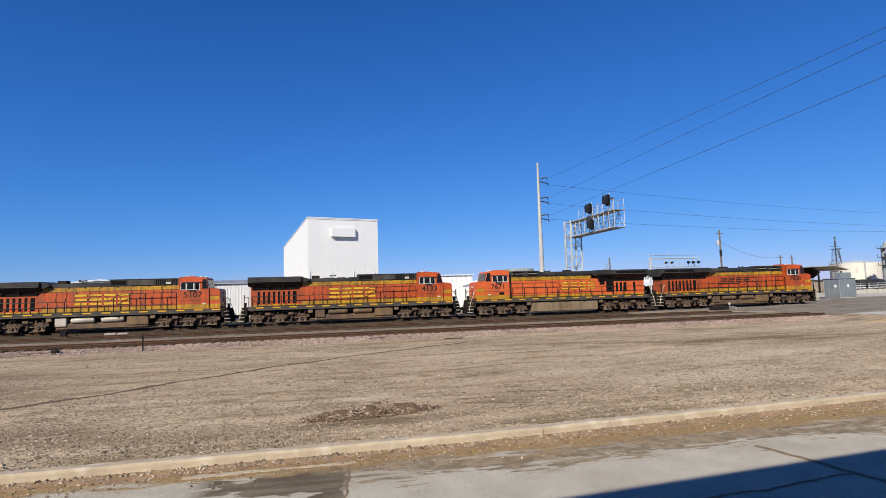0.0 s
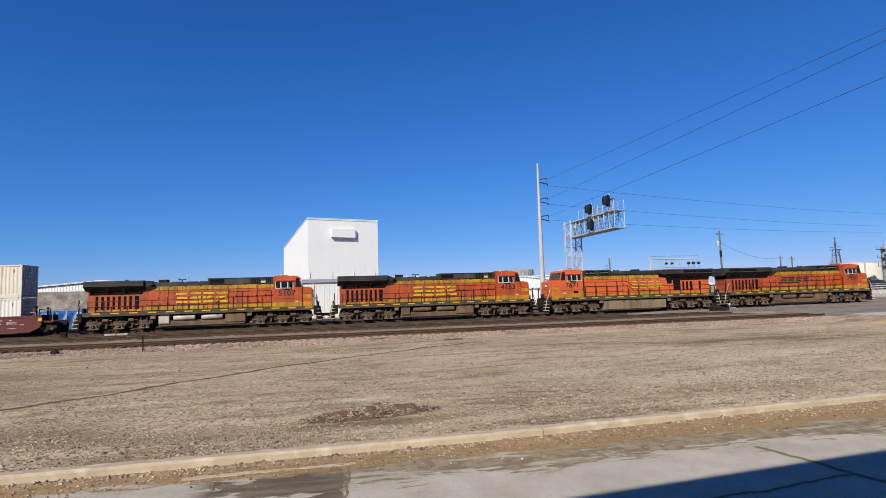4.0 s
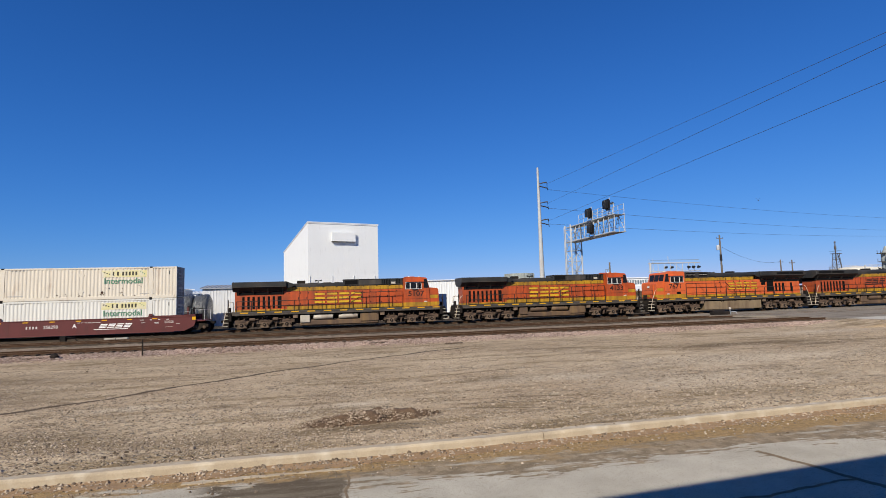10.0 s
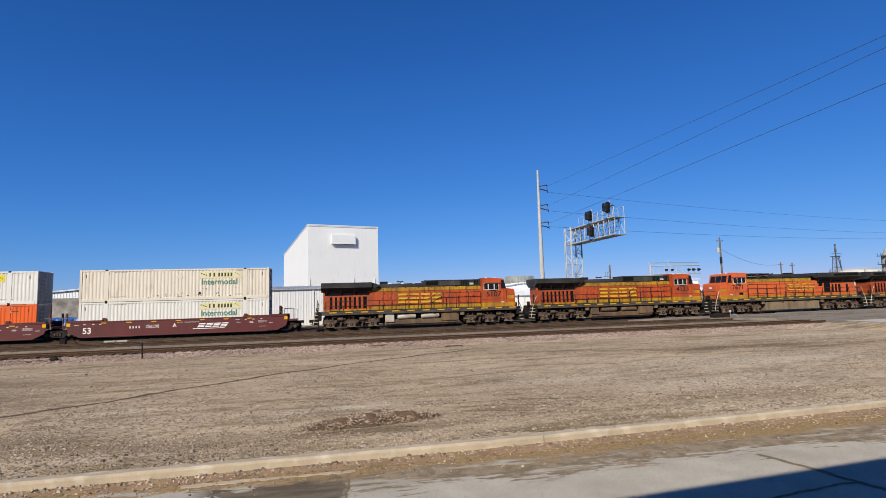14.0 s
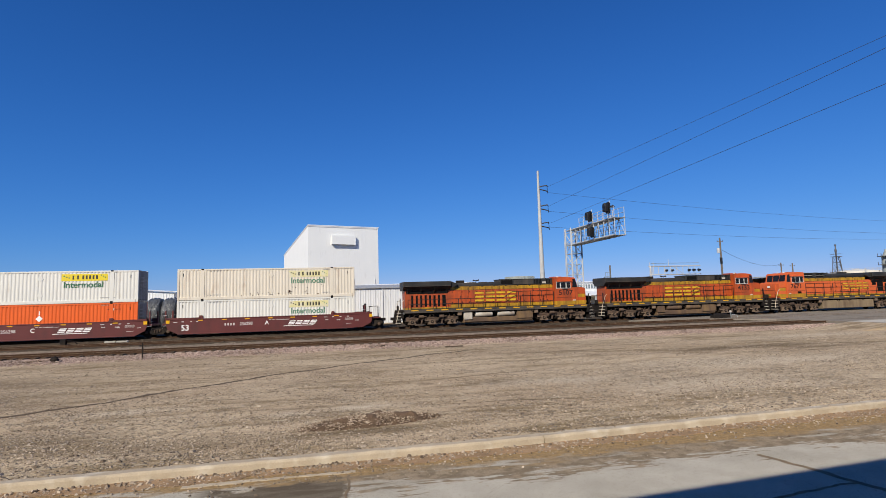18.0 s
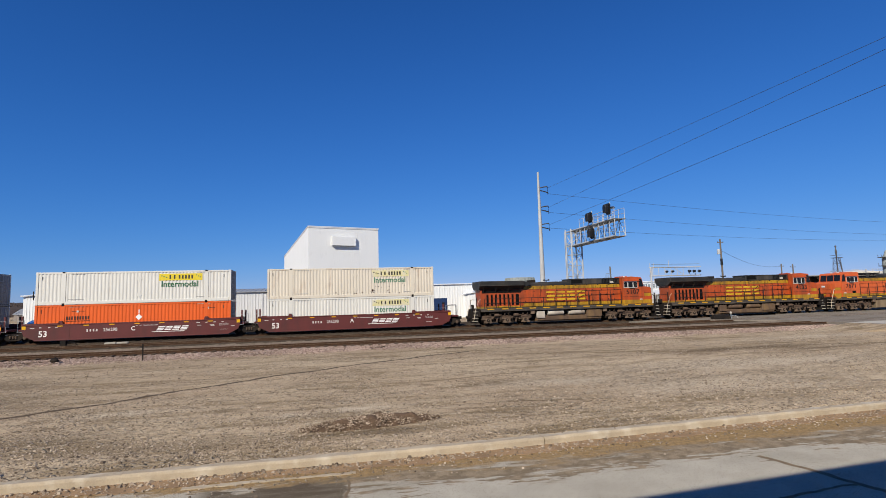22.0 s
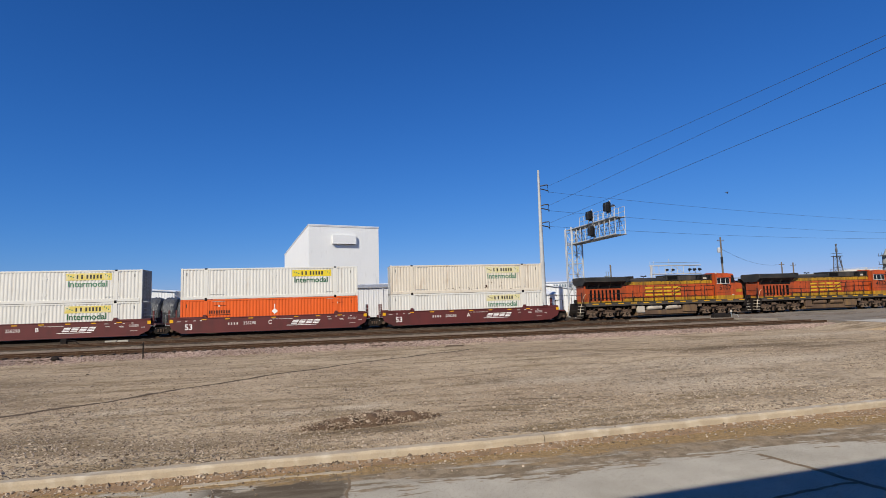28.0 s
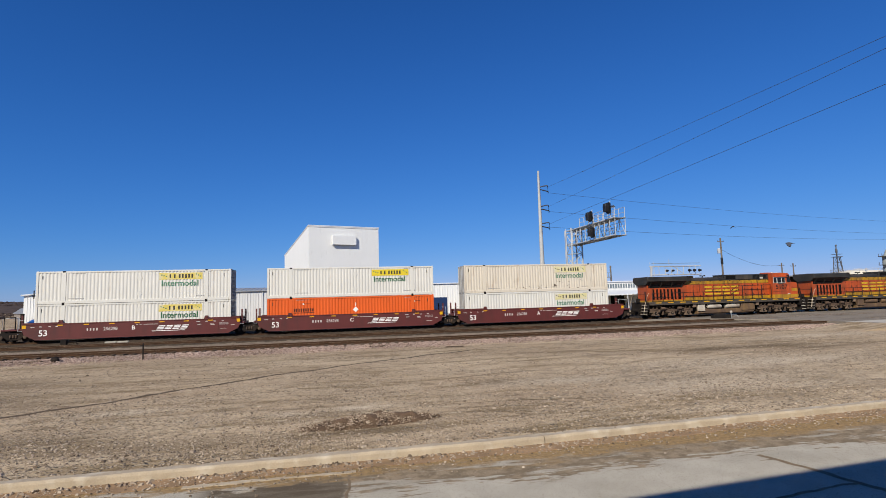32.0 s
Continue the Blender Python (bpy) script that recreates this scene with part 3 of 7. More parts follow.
def lot_height(x, y):
    if y < KERB_Y + bend(x):
        return ROADZ - 0.06
    h = LOT
    if y > KERB_Y + bend(x) + 0.3:
        near = max(0.0, 1 - abs(y + 28) / 14)
        h += 0.035 * noise.noise((x * 0.35, y * 0.5, 0)) * (0.4 + near) + 0.016 * noise.noise((x * 1.7, y * 2.1, 3)) + 0.010 * noise.noise((x * 4.5, y * 4.5, 7))
    return h


def ground():
    xs, ys = axis(-26, 42, 0.3, 2600), axis(-41, -16, 0.22, 2600)
    ys = sorted(set(ys + [KERB_Y - 0.001, KERB_Y + 0.001]))
    verts = [(x, y, lot_height(x, y)) for y in ys for x in xs]
    n = len(xs)
    faces = [(j * n + i, j * n + i + 1, (j + 1) * n + i + 1, (j + 1) * n + i) for j in range(len(ys) - 1) for i in range(n - 1)]
    me = bpy.data.meshes.new("ground")
    me.from_pydata(verts, [], faces)
    me.materials.append(DIRT)
    me.polygons.foreach_set("use_smooth", [True] * len(faces))
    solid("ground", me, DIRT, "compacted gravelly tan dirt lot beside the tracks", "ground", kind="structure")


ground()


def strip(name, y0, y1, x0, x1, z, mat, label, wob=0.25, step=0.25, bottom=0.1, kind="structure", cat="road", wob0=None, swing=0.0):
    """A thin slab lying along the street, with ragged long edges."""
    xs = np.arange(x0, x1 + step, step)
    wob0 = wob if wob0 is None else wob0
    top = []
    for x in xs:
        e = noise.noise((x * 0.9, y0, 1)) + 0.6 * noise.noise((x * 3.1, y0, 5)) + 0.45 * noise.noise((x * 8.3, y0, 3)) + 0.3 * noise.noise((x * 19, y0, 3))
        g = noise.noise((x * 0.9, y1, 2)) + 0.6 * noise.noise((x * 3.1, y1, 9)) + 0.45 * noise.noise((x * 8.3, y1, 7)) + 0.3 * noise.noise((x * 19, y1, 7))
        top.append((x, y0 + wob0 * e + swing * bend(x), y1 + wob * g + swing * bend(x)))
    v, f = [], []
    for x, a, b in top:
        v += [(x, a, z), (x, b, z), (x, a, z - bottom), (x, b, z - bottom)]
    for i in range(len(top) - 1):
        k = 4 * i
        f += [(k, k + 4, k + 5, k + 1), (k + 2, k + 3, k + 7, k + 6), (k, k + 2, k + 6, k + 4), (k + 1, k + 5, k + 7, k + 3)]
    f += [(0, 1, 3, 2), (4 * len(top) - 4, 4 * len(top) - 2, 4 * len(top) - 1, 4 * len(top) - 3)]
    s = Shape()
    s.v, s.f = v, f
    return solid(name, s, mat, label, cat, kind=kind)


strip("road", -400, KERB_Y + 2.6, -600, 600, ROADZ, STREET, "worn pale grey street with tar patches and blown sand", 0.0, 20.0)
strip("gutter_sand", KERB_Y - 0.62, KERB_Y - 0.155, -30, 40, ROADZ + 0.012, SAND, "brown sand and grit washed along the kerb", 0.0, 0.05, 0.01, "stuff", "sand", 0.16, 1.0)


def kerb():
    k = thing("kerb", "weathered tan concrete kerb with joints and chipped edges", "kerb", kind="structure")
    x = 4.71 - 4.36 * 11
    while x < 60:
        L = 4.36
        s = Shape()
        ring = [(KERB_Y - 0.17, ROADZ - 0.1), (KERB_Y + 0.16, ROADZ - 0.1), (KERB_Y + 0.16, LOT + 0.006), (KERB_Y - 0.10, LOT + 0.022), (KERB_Y - 0.135, LOT + 0.0), (KERB_Y - 0.15, LOT - 0.03)]
        n = 37
        g0, g1 = (0.009 if abs(x + d - 4.71) < 0.1 else 0.001 for d in (0, L))
        xs = [x + g0 + (L - g0 - g1) * i / (n - 1) for i in range(n)]
        v = [(q, y + bend(q) + 0.014 * noise.noise((q * 2.7, y * 9, z * 9)) + 0.006 * noise.noise((q * 9, y * 9, z * 9)), z + 0.014 * noise.noise((q * 1.7, y * 5, z * 5 + 4)) + (0.008 * noise.noise((q * 8, y * 5, 1)) if z > ROADZ else 0)) for q in xs for y, z in ring]
        m = len(ring)
        f = [tuple(range(m)), tuple((n - 1) * m + i for i in range(m - 1, -1, -1))]
        for j in range(n - 1):
            f += [(j * m + i, (j + 1) * m + i, (j + 1) * m + (i + 1) % m, j * m + (i + 1) % m) for i in range(m)]
        part("kerb_length", s.add(v, f), KERB, k)
        x += L


kerb()
strip("gutter_edge", -41.60, -41.49, -2.75, 0.4, ROADZ + 0.016, KERB, "broken sliver of pale concrete along the gutter", 0.06, 0.06, 0.05, "structure", "concrete", 0.05)


def rocks(name, spots, mat, label, category, kind="stuff"):
    """Many small angular stones in one mesh; spots: x, y, z, size."""
    base = [(1, 0, -0.3), (0.2, 0.9, -0.3), (-0.9, 0.3, -0.3), (-0.3, -0.9, -0.3), (0.5, 0.3, 0.55), (-0.4, 0.35, 0.6), (0.1, -0.55, 0.5)]
    faces = [(0, 1, 4), (1, 5, 4), (1, 2, 5), (2, 3, 6), (2, 6, 5), (3, 0, 6), (0, 4, 6), (4, 5, 6)]
    v, f = [], []
    rnd = random.Random(5)
    for x, y, z, s in spots:
        a, k = rnd.uniform(0, 6.3), len(v)
        ca, sa, hx, hz = math.cos(a) * s, math.sin(a) * s, rnd.uniform(0.6, 1.2), rnd.uniform(0.5, 1.0)
        for px, py, pz in base:
            px *= hx
            v.append((x + px * ca - py * sa, y + px * sa + py * ca, z + pz * s * hz + 0.1 * s))
        f += [(p + k, q + k, r + k) for p, q, r in faces]
    me = bpy.data.meshes.new(name)
    me.from_pydata(v, [], f)
    me.materials.append(mat)
    return solid(name, me, mat, label, category, kind=kind)


def lot_stones():
    rnd = random.Random(11)
    spots = []
    for _ in range(90000):
        y = -40.6 + 23 * rnd.random() ** 1.2
        x = rnd.uniform(-9, 17) if y < -36 else rnd.uniform(-20, 40)
        d = noise.noise((x * 0.25, y * 0.5, 4)) + 0.5 * noise.noise((x * 1.1, y * 1.6, 8))
        if d < rnd.uniform(-0.45, 0.65):
            continue
        spots.append((x, y, lot_height(x, y), 0.011 + 0.036 * rnd.random() ** 2.4))
    # stony bands near the kerb and a patch beyond the rut
    for _ in range(60000):
        y = -40.6 + 14 * rnd.random() ** 1.3
        x = rnd.uniform(-9, 17) if y < -36 else rnd.uniform(-14, 26)
        d = noise.noise((x * 0.45 + 3, y * 0.8, 6)) + 0.6 * noise.noise((x * 1.7, y * 2.4, 5)) - 0.018 * x
        if d > rnd.uniform(-0.05, 0.45):
            spots.append((x, y, lot_height(x, y) - 0.004, 0.010 + 0.029 * rnd.random() ** 2.4))
    for _ in range(260):
        y = -40.5 + 20 * rnd.random() ** 1.4
        x = rnd.uniform(-9, 17) if y < -36 else rnd.uniform(-18, 34)
        spots.append((x, y, lot_height(x, y), rnd.uniform(0.045, 0.085)))
    rocks("lot_gravel", spots, LOT_STONES, "loose grey and tan stones scattered over the dirt lot", "gravel")
    spots = []
    for _ in range(7000):
        x, y = rnd.uniform(-9, 17), KERB_Y - 0.18 - abs(rnd.gauss(0, 0.5))
        spots.append((x, y + bend(x), ROADZ + 0.01, 0.006 + 0.034 * rnd.random() ** 5))
    for _ in range(650):
        x, y = rnd.uniform(-9, 3) if rnd.random() < 0.7 else rnd.uniform(3, 17), KERB_Y - 0.17 - abs(rnd.gauss(0, 0.16))
        spots.append((x, y + bend(x), ROADZ + 0.015, 0.016 + 0.05 * rnd.random() ** 2.2))
    rocks("gutter_gravel", spots, LOT_STONES, "small stones and grit lying in the sandy gutter", "gravel")


lot_stones()


def mound():
    """A low heap of brown rubble left on the lot."""
    v, f = [], []
    nx, ny = 44, 16
    for j in range(ny + 1):
        for i in range(nx + 1):
            u, w = i / nx * 2 - 1, j / ny * 2 - 1
            x, y = 1.0 + 1.95 * u, -38.15 + 0.62 * w + 0.22 * u
            edge = max(0.0, 1 - (u * u + w * w) ** 0.5 * (1 + 0.25 * noise.noise((u * 3, w * 2, 2))))
            v.append((x, y, LOT - 0.05 + 0.29 * min(1, edge * 2.2) * (0.75 + 0.5 * noise.noise((x * 2.5, y * 3, 1))) + 0.05 * noise.noise((x * 7, y * 7, 2)) + 0.03 * noise.noise((x * 15, y * 15, 2))))
    f = [(j * (nx + 1) + i, j * (nx + 1) + i + 1, (j + 1) * (nx + 1) + i + 1, (j + 1) * (nx + 1) + i) for j in range(ny) for i in range(nx)]
    heap = Shape().add(v, f)
    ob = solid("soil_mound", heap, SOIL, "low mound of brown soil and stones on the dirt lot", "mound", smooth=True)
    rnd, spots = random.Random(3), []
    for _ in range(1000):
        u, w = rnd.uniform(-1, 1), rnd.uniform(-0.9, 1)
        if u * u + w * w > 1:
            continue
        x, y = 1.0 + 1.9 * u, -38.15 + 0.58 * w + 0.22 * u
        z = LOT + 0.20 * (1 - u * u - w * w)
        spots.append((x, y, z + rnd.uniform(-0.02, 0.02), 0.014 + 0.055 * rnd.random() ** 2.6))
    for _ in range(2600):
        u, w = rnd.gauss(0, 0.5), rnd.gauss(0, 0.5)
        if u * u + w * w < 1.1:
            x, y = 1.0 + 1.95 * u, -38.15 + 0.62 * w + 0.22 * u
            spots.append((x, y, LOT + 0.02 + 0.20 * max(0, 1 - u * u - w * w), rnd.uniform(0.010, 0.028)))
    r = rocks("mound_gravel", spots, SOIL_STONES, "", "")
    r.parent = ob


mound()


def ribbon(name, pts, width, mat, label, z=0.006, cat="rut"):
    """A ragged strip that follows the ground from point to point."""
    line = []
    for (x0, y0), (x1, y1) in zip(pts, pts[1:]):
        n = max(2, int(math.hypot(x1 - x0, y1 - y0) / 0.15))
        line += [(x0 + (x1 - x0) * i / n, y0 + (y1 - y0) * i / n) for i in range(n)]
    v, f = [], []
    for i, (x, y) in enumerate(line):
        w = width * (0.5 + 0.6 * abs(noise.noise((x * 1.3, y * 1.3, 2))) + 0.4 * noise.noise((x * 5, y * 5, 6)))
        dx, dy = line[min(i + 1, len(line) - 1)][0] - line[max(i - 1, 0)][0], line[min(i + 1, len(line) - 1)][1] - line[max(i - 1, 0)][1]
        k = math.hypot(dx, dy) or 1
        o = 0.12 * noise.noise((x * 0.8, y * 0.8, 9))
        for q in (-1, -0.3, 0.3, 1):
            px, py = x - dy / k * (q * w + o), y + dx / k * (q * w + o)
            v.append((px, py, lot_height(px, py) + (z + 0.012 if abs(q) < 0.5 else z - 0.02)))
    for i in range(len(line) - 1):
        f += [(4 * i + q, 4 * i + q + 1, 4 * i + 5 + q, 4 * i + 4 + q) for q in range(3)]
    return solid(name, Shape().add(v, f), mat, label, cat, kind="stuff", smooth=True)


ribbon("tyre_rut", [(-14, -36.5), (-9.9, -33.8), (-8.8, -33.1), (-7.5, -32.4), (-6.0, -30.6), (-4.0, -28.7), (-1.8, -27.0), (3.1, -23.7), (8.3, -20.7)], 0.25, DAMP,
       "dark damp tyre rut curving across the dirt lot")


# ---- tracks ----
GAUGE = 1.435
TRAIN_Y, MID_Y, NEAR_Y = 1.295, -6.6, -14.3


def bed(name, yc, x0, x1, half_top, half_bot, z_top, z_bot, mat, label):
    """A raised bed of ballast with uneven sides."""
    v, f = [], []
    prof = [(-half_bot, z_bot), (-half_top - 0.35 * (half_bot - half_top), z_top - 0.2), (-half_top, z_top), (-0.6, z_top - 0.01), (0.6, z_top - 0.01),
            (half_top, z_top), (half_top + 0.35 * (half_bot - half_top), z_top - 0.2), (half_bot, z_bot)]
    xs = np.concatenate([[x0], np.arange(max(x0, -30), min(x1, 45), 0.3), [x1]]) if x0 < -30 else np.arange(x0, x1, 0.3)
    for x in xs:
        for k, (y, z) in enumerate(prof):
            w = 0.5 if k in (0, 7) else 0.18
            v.append((x, yc + y + w * 0.5 * noise.noise((x * 0.8, yc + k, 1)), z + 0.05 * noise.noise((x * 1.9, k * 3.0, yc)) * (k not in (0, 7))))
    m = len(prof)
    for i in range(len(xs) - 1):
        f += [(i * m + k, (i + 1) * m + k, (i + 1) * m + k + 1, i * m + k + 1) for k in range(m - 1)]
    return solid(name, Shape().add(v, f), mat, label, "ballast", kind="structure", smooth=True)


bed("ballast_bed_near", NEAR_Y, -500, 41.5, 1.5, 3.4, -0.20, LOT - 0.03, BALLAST, "pink crushed stone ballast under the nearest track")
bed("ballast_bed_far", 2.0, -500, 500, 11.2, 13.0, -0.15, LOT - 0.05, BALLAST_DARK, "dark ballast between the tracks, its colour deepened for the train's shade")


strip("dusty_ballast", -12.0, -8.7, -60, 41, -0.155, BALLAST_DUSTY, "dusty tan ballast between the two nearest tracks", 0.5, 0.4, 0.3, "structure", "ballast")


def track(name, yc, x0, x1, label):
    t = thing(name, label, "railway track", kind="structure")
    for s in (-1, 1):
        y = yc + s * (GAUGE / 2 + 0.035)
        prof = [(-0.075, -0.17), (0.075, -0.17), (0.075, -0.155), (0.012, -0.135), (0.012, -0.05), (0.036, -0.04), (0.036, -0.008), (0.026, 0.0),
                (-0.026, 0.0), (-0.036, -0.008), (-0.036, -0.04), (-0.012, -0.05), (-0.012, -0.135), (-0.075, -0.155)]
        r = part("rail", Shape().prism_x([(y + a, b) for a, b in prof], x0, x1), RAIL, t, "rusty steel rail")
        part("rail_head", Shape().box(x0, x1, y - 0.02, y + 0.02, 0.0, 0.003), RAIL_TOP, r, "worn running surface, coloured paler for its highlight")
    return t


TIE_MESH = Shape().box(-0.115, 0.115, -1.3, 1.3, -0.18, 0.0, 0.012).mesh("tie", TIE)
for nm, yc, x0, x1, lab in (("track_near", NEAR_Y, -500, 41.5, "rusty little-used railway track on pink ballast"),
                            ("track_near_beyond", NEAR_Y, 47.2, 500, "rusty railway track beyond the road crossing"),
                            ("track_middle", MID_Y, -500, 500, "railway track bedded in dark ballast"),
                            ("track_far", TRAIN_Y, -500, 500, "main line railway track that the train runs on")):
    tr = track(nm, yc, x0, x1, lab)
    if nm in ("track_near", "track_far", "track_middle"):
        rnd = random.Random(int(yc * 10))
        n = 110 if nm == "track_near" else 80
        for i in range(n):
            x = (-25 + 0.6 * i) if nm == "track_near" else (-22 + 0.75 * i)
            if x > x1 - 0.3:
                break
            part("tie", TIE_MESH, TIE, tr, at=pose(x + rnd.uniform(-0.03, 0.03), yc, -0.115 + rnd.uniform(-0.012, 0.004), 0, 0, rnd.uniform(-1.5, 1.5)))


for i in range(7):
    for sgn in (-1, 1):
        yj = NEAR_Y + sgn * (GAUGE / 2 + 0.035) - 0.03
        solid("joint_bar", Shape().box(-0.45, 0.45, -0.012, 0.012, -0.045, 0.035, 0.006), RAIL, "rusty bolted joint bar on the rail", "joint bar", "rail joints", at=pose(-22 + 9.9 * i + (4.9 if sgn > 0 else 0), yj, -0.09))


def ballast_stones():
    rnd, spots = random.Random(21), []
    for _ in range(14000):
        x = rnd.uniform(-24, 41)
        q = rnd.uniform(-3.4, 1.2)
        y = NEAR_Y + q
        z = -0.21 if q > -1.5 else -0.21 + (q + 1.5) / 1.9 * 0.2
        if abs(abs(q) - GAUGE / 2) < 0.12:
            continue
        spots.append((x, y, z + rnd.uniform(-0.02, 0.015), rnd.uniform(0.035, 0.075)))
    rocks("ballast_stones", spots, BALLAST_STONES, "loose pink and grey crushed stones on the track shoulder", "ballast")


ballast_stones()

# crossing at the road and the paved yard beyond
solid("crossing_pavement", Shape().prism_z([(41.3, -20.5), (47.4, -20.5), (52, -11), (140, -9), (190, 14), (72, 14), (55, 4.0), (50, -0.9), (36, -1.2), (30, -3.0), (36, -4.5), (41.3, -10)], LOT - 0.1, -0.012), ASPHALT,
      "grey asphalt of the level crossing and its approach", "pavement", kind="structure")
solid("crossing_apron", Shape().prism_z([(41.8, -20.0), (46.8, -19.6), (47.0, -16.4), (41.4, -16.6)], LOT - 0.1, -0.006), CONCRETE, "pale concrete apron beside the rails", "pavement", kind="structure")
solid("yard_pavement", Shape().prism_z([(76, 14), (190, 14), (230, 55), (80, 40)], LOT - 0.1, -0.02), CONCRETE, "pale paved yard beyond the crossing", "pavement", kind="structure")

solid("crossing_ramp", Shape().prism_x([(-24.5, LOT - 0.05), (-20.2, LOT - 0.05), (-20.2, -0.016), (-20.6, -0.016)], 40.6, 49.5), DIRT, "dirt ramp up to the level crossing", "ground", kind="structure")
solid("crossing_shoulder", Shape().prism_y([(36.5, LOT - 0.05), (41.6, LOT - 0.05), (41.6, -0.016), (41.0, -0.016)], -21.4, -17.3), DIRT, "sloping dirt shoulder beside the crossing", "ground", kind="structure")

# ---- things on the ground by the tracks ----
solid("marker_post", Shape().box(-11.35, -11.27, -17.0, -16.94, LOT - 0.05, 0.62, 0.01), UNDER, "thin dark steel marker post beside the ballast", "post")
rk = Shape().lathe([(0.05, -0.2), (0.2, -0.15), (0.26, 0.0), (0.18, 0.14), (0.06, 0.2)], (0, 0, 0), "z", 10)
rk.v = [(x * 1.0 + 0.06 * noise.noise((x * 5, y * 5, z * 5)), y * 0.8, z + 0.08 * noise.noise((x * 4 + 3, y * 4, z * 4))) for x, y, z in rk.v]
solid("dark_boulder", rk, UNDER, "dark lump of rock lying on the ballast", "rock", at=pose(-16.3, -16.4, -0.2))
for x, y, a in ((-17.6, -16.2, 12), (-18.6, -16.0, -8), (2.9, -16.3, 3), (7.8, -18.6, 2)):
    solid("scrap_timber", Shape().box(-0.6, 0.6, -0.08, 0.08, -0.04, 0.05, 0.01), TIE, "broken dark timber lying by the track", "timber", at=pose(x, y, LOT + 0.10 if y > -17 else LOT + 0.04, 0, 0, a))
db = thing("dwarf_box", "small dark trackside junction box", "junction box", at=pose(-21.8, -2.9, -0.15))
part("body", Shape().box(-0.22, 0.22, -0.16, 0.16, 0.08, 0.44, 0.03), UNDER, db)
part("foot", Shape().box(-0.2, 0.2, -0.15, 0.15, -0.05, 0.1), UNDER, db)
part("pipe", Shape().path([(0.3, 0, 0.3), (0.8, 0, 0.25), (1.1, 0, -0.05)], 0.04), UNDER, db)
for dx in (0.0, 0.95):
    solid("concrete_slab", Shape().box(-0.42, 0.42, -0.2, 0.2, -0.06, 0.08, 0.02), CONCRETE, "pale concrete slab lying between the tracks", "slab", "slabs", at=pose(-18.45 + dx, -2.5, -0.12, 0, 0, 4))
sw = thing("switch_machine", "grey switch machine with a pale lamp stand", "switch", at=pose(40.0, -5.0, -0.02))
part("case", Shape().box(-1.7, 0.3, -0.3, 0.3, 0.0, 0.35, 0.04), UNDER, sw)
part("motor", Shape().tube((-1.5, 0, 0.36), (-0.2, 0, 0.36), 0.12), UNDER, sw)
part("stand", Shape().tube((0.55, 0, 0.0), (0.55, 0, 0.7), 0.06), CABINET, sw)
part("lamp", Shape().lathe([(0.06, 0), (0.12, 0.03), (0.12, 0.2), (0.05, 0.24)], (0.55, 0, 0.5), "z", 10), CYL, sw)
part("lever", Shape().path([(0.6, -0.1, 0.3), (1.2, -0.1, 0.25), (1.3, -0.1, 0.0)], 0.03), STEEL, sw)


def road_crack(pts, width):
    s = Shape()
    v = []
    line = []
    for (x0, y0), (x1, y1) in zip(pts, pts[1:]):
        m = max(2, int(math.hypot(x1 - x0, y1 - y0) / 0.08))
        line += [(x0 + (x1 - x0) * i / m, y0 + (y1 - y0) * i / m) for i in range(m)]
    for i, (x, y) in enumerate(line):
        a, b = line[min(i + 1, len(line) - 1)], line[max(i - 1, 0)]
        dx, dy = a[0] - b[0], a[1] - b[1]
        k = math.hypot(dx, dy) or 1
        w = width * (0.7 + 0.7 * abs(noise.noise((x * 6, y * 6, 2))))
        o = 0.05 * noise.noise((x * 3, y * 3, 5))
        for q in (-1, 1):
            v.append((x - dy / k * (q * w + o), y + dx / k * (q * w + o), ROADZ + 0.004))
    f = [(2 * i, 2 * i + 1, 2 * i + 3, 2 * i + 2) for i in range(len(line) - 1)]
    solid("tar_seam", s.add(v, f), SEAM, "dark crumbling crack in the street surface", "crack", kind="stuff")


road_crack([(8.5, -42.9), (8.65, -43.65), (8.75, -44.06), (8.81, -44.64), (8.92, -45.15), (9.2, -47.5)], 0.085)
road_crack([(8.8, -44.72), (8.37, -44.71), (7.23, -44.89), (5.86, -44.93), (4.2, -45.2)], 0.045)
road_crack([(0.3, -41.7), (0.25, -42.6), (0.17, -43.4), (0.1, -46)], 0.03)



# ---- buildings behind the train ----
def corrugated(length, height, pitch=0.3, depth=0.035, slope=None, steps=((0, 0), (0.62, 0), (0.72, -1), (0.90, -1))):
    """A ribbed metal wall, x 0..length, facing -y, 0.1 m thick; slope: (z at x=0, z at x=length) of its top."""
    s = Shape()
    x, pts = 0.0, []
    while x < length - 1e-6:
        for dx, d in steps:
            if x + dx * pitch < length:
                pts.append((x + dx * pitch, d * depth))
        x += pitch
    pts.append((length, 0))
    z0, z1 = slope or (height, height)
    v = []
    for x, y in pts:
        zt = z0 + (z1 - z0) * x / length
        v += [(x, y, 0), (x, y, zt), (x, 0.1, 0), (x, 0.1, zt)]
    f = []
    for i in range(len(pts) - 1):
        k = 4 * i
        f += [(k, k + 4, k + 5, k + 1), (k + 2, k + 3, k + 7, k + 6), (k + 1, k + 5, k + 7, k + 3)]
    f += [(0, 1, 3, 2), (4 * len(pts) - 4, 4 * len(pts) - 2, 4 * len(pts) - 1, 4 * len(pts) - 3)]
    return s.add(v, f)


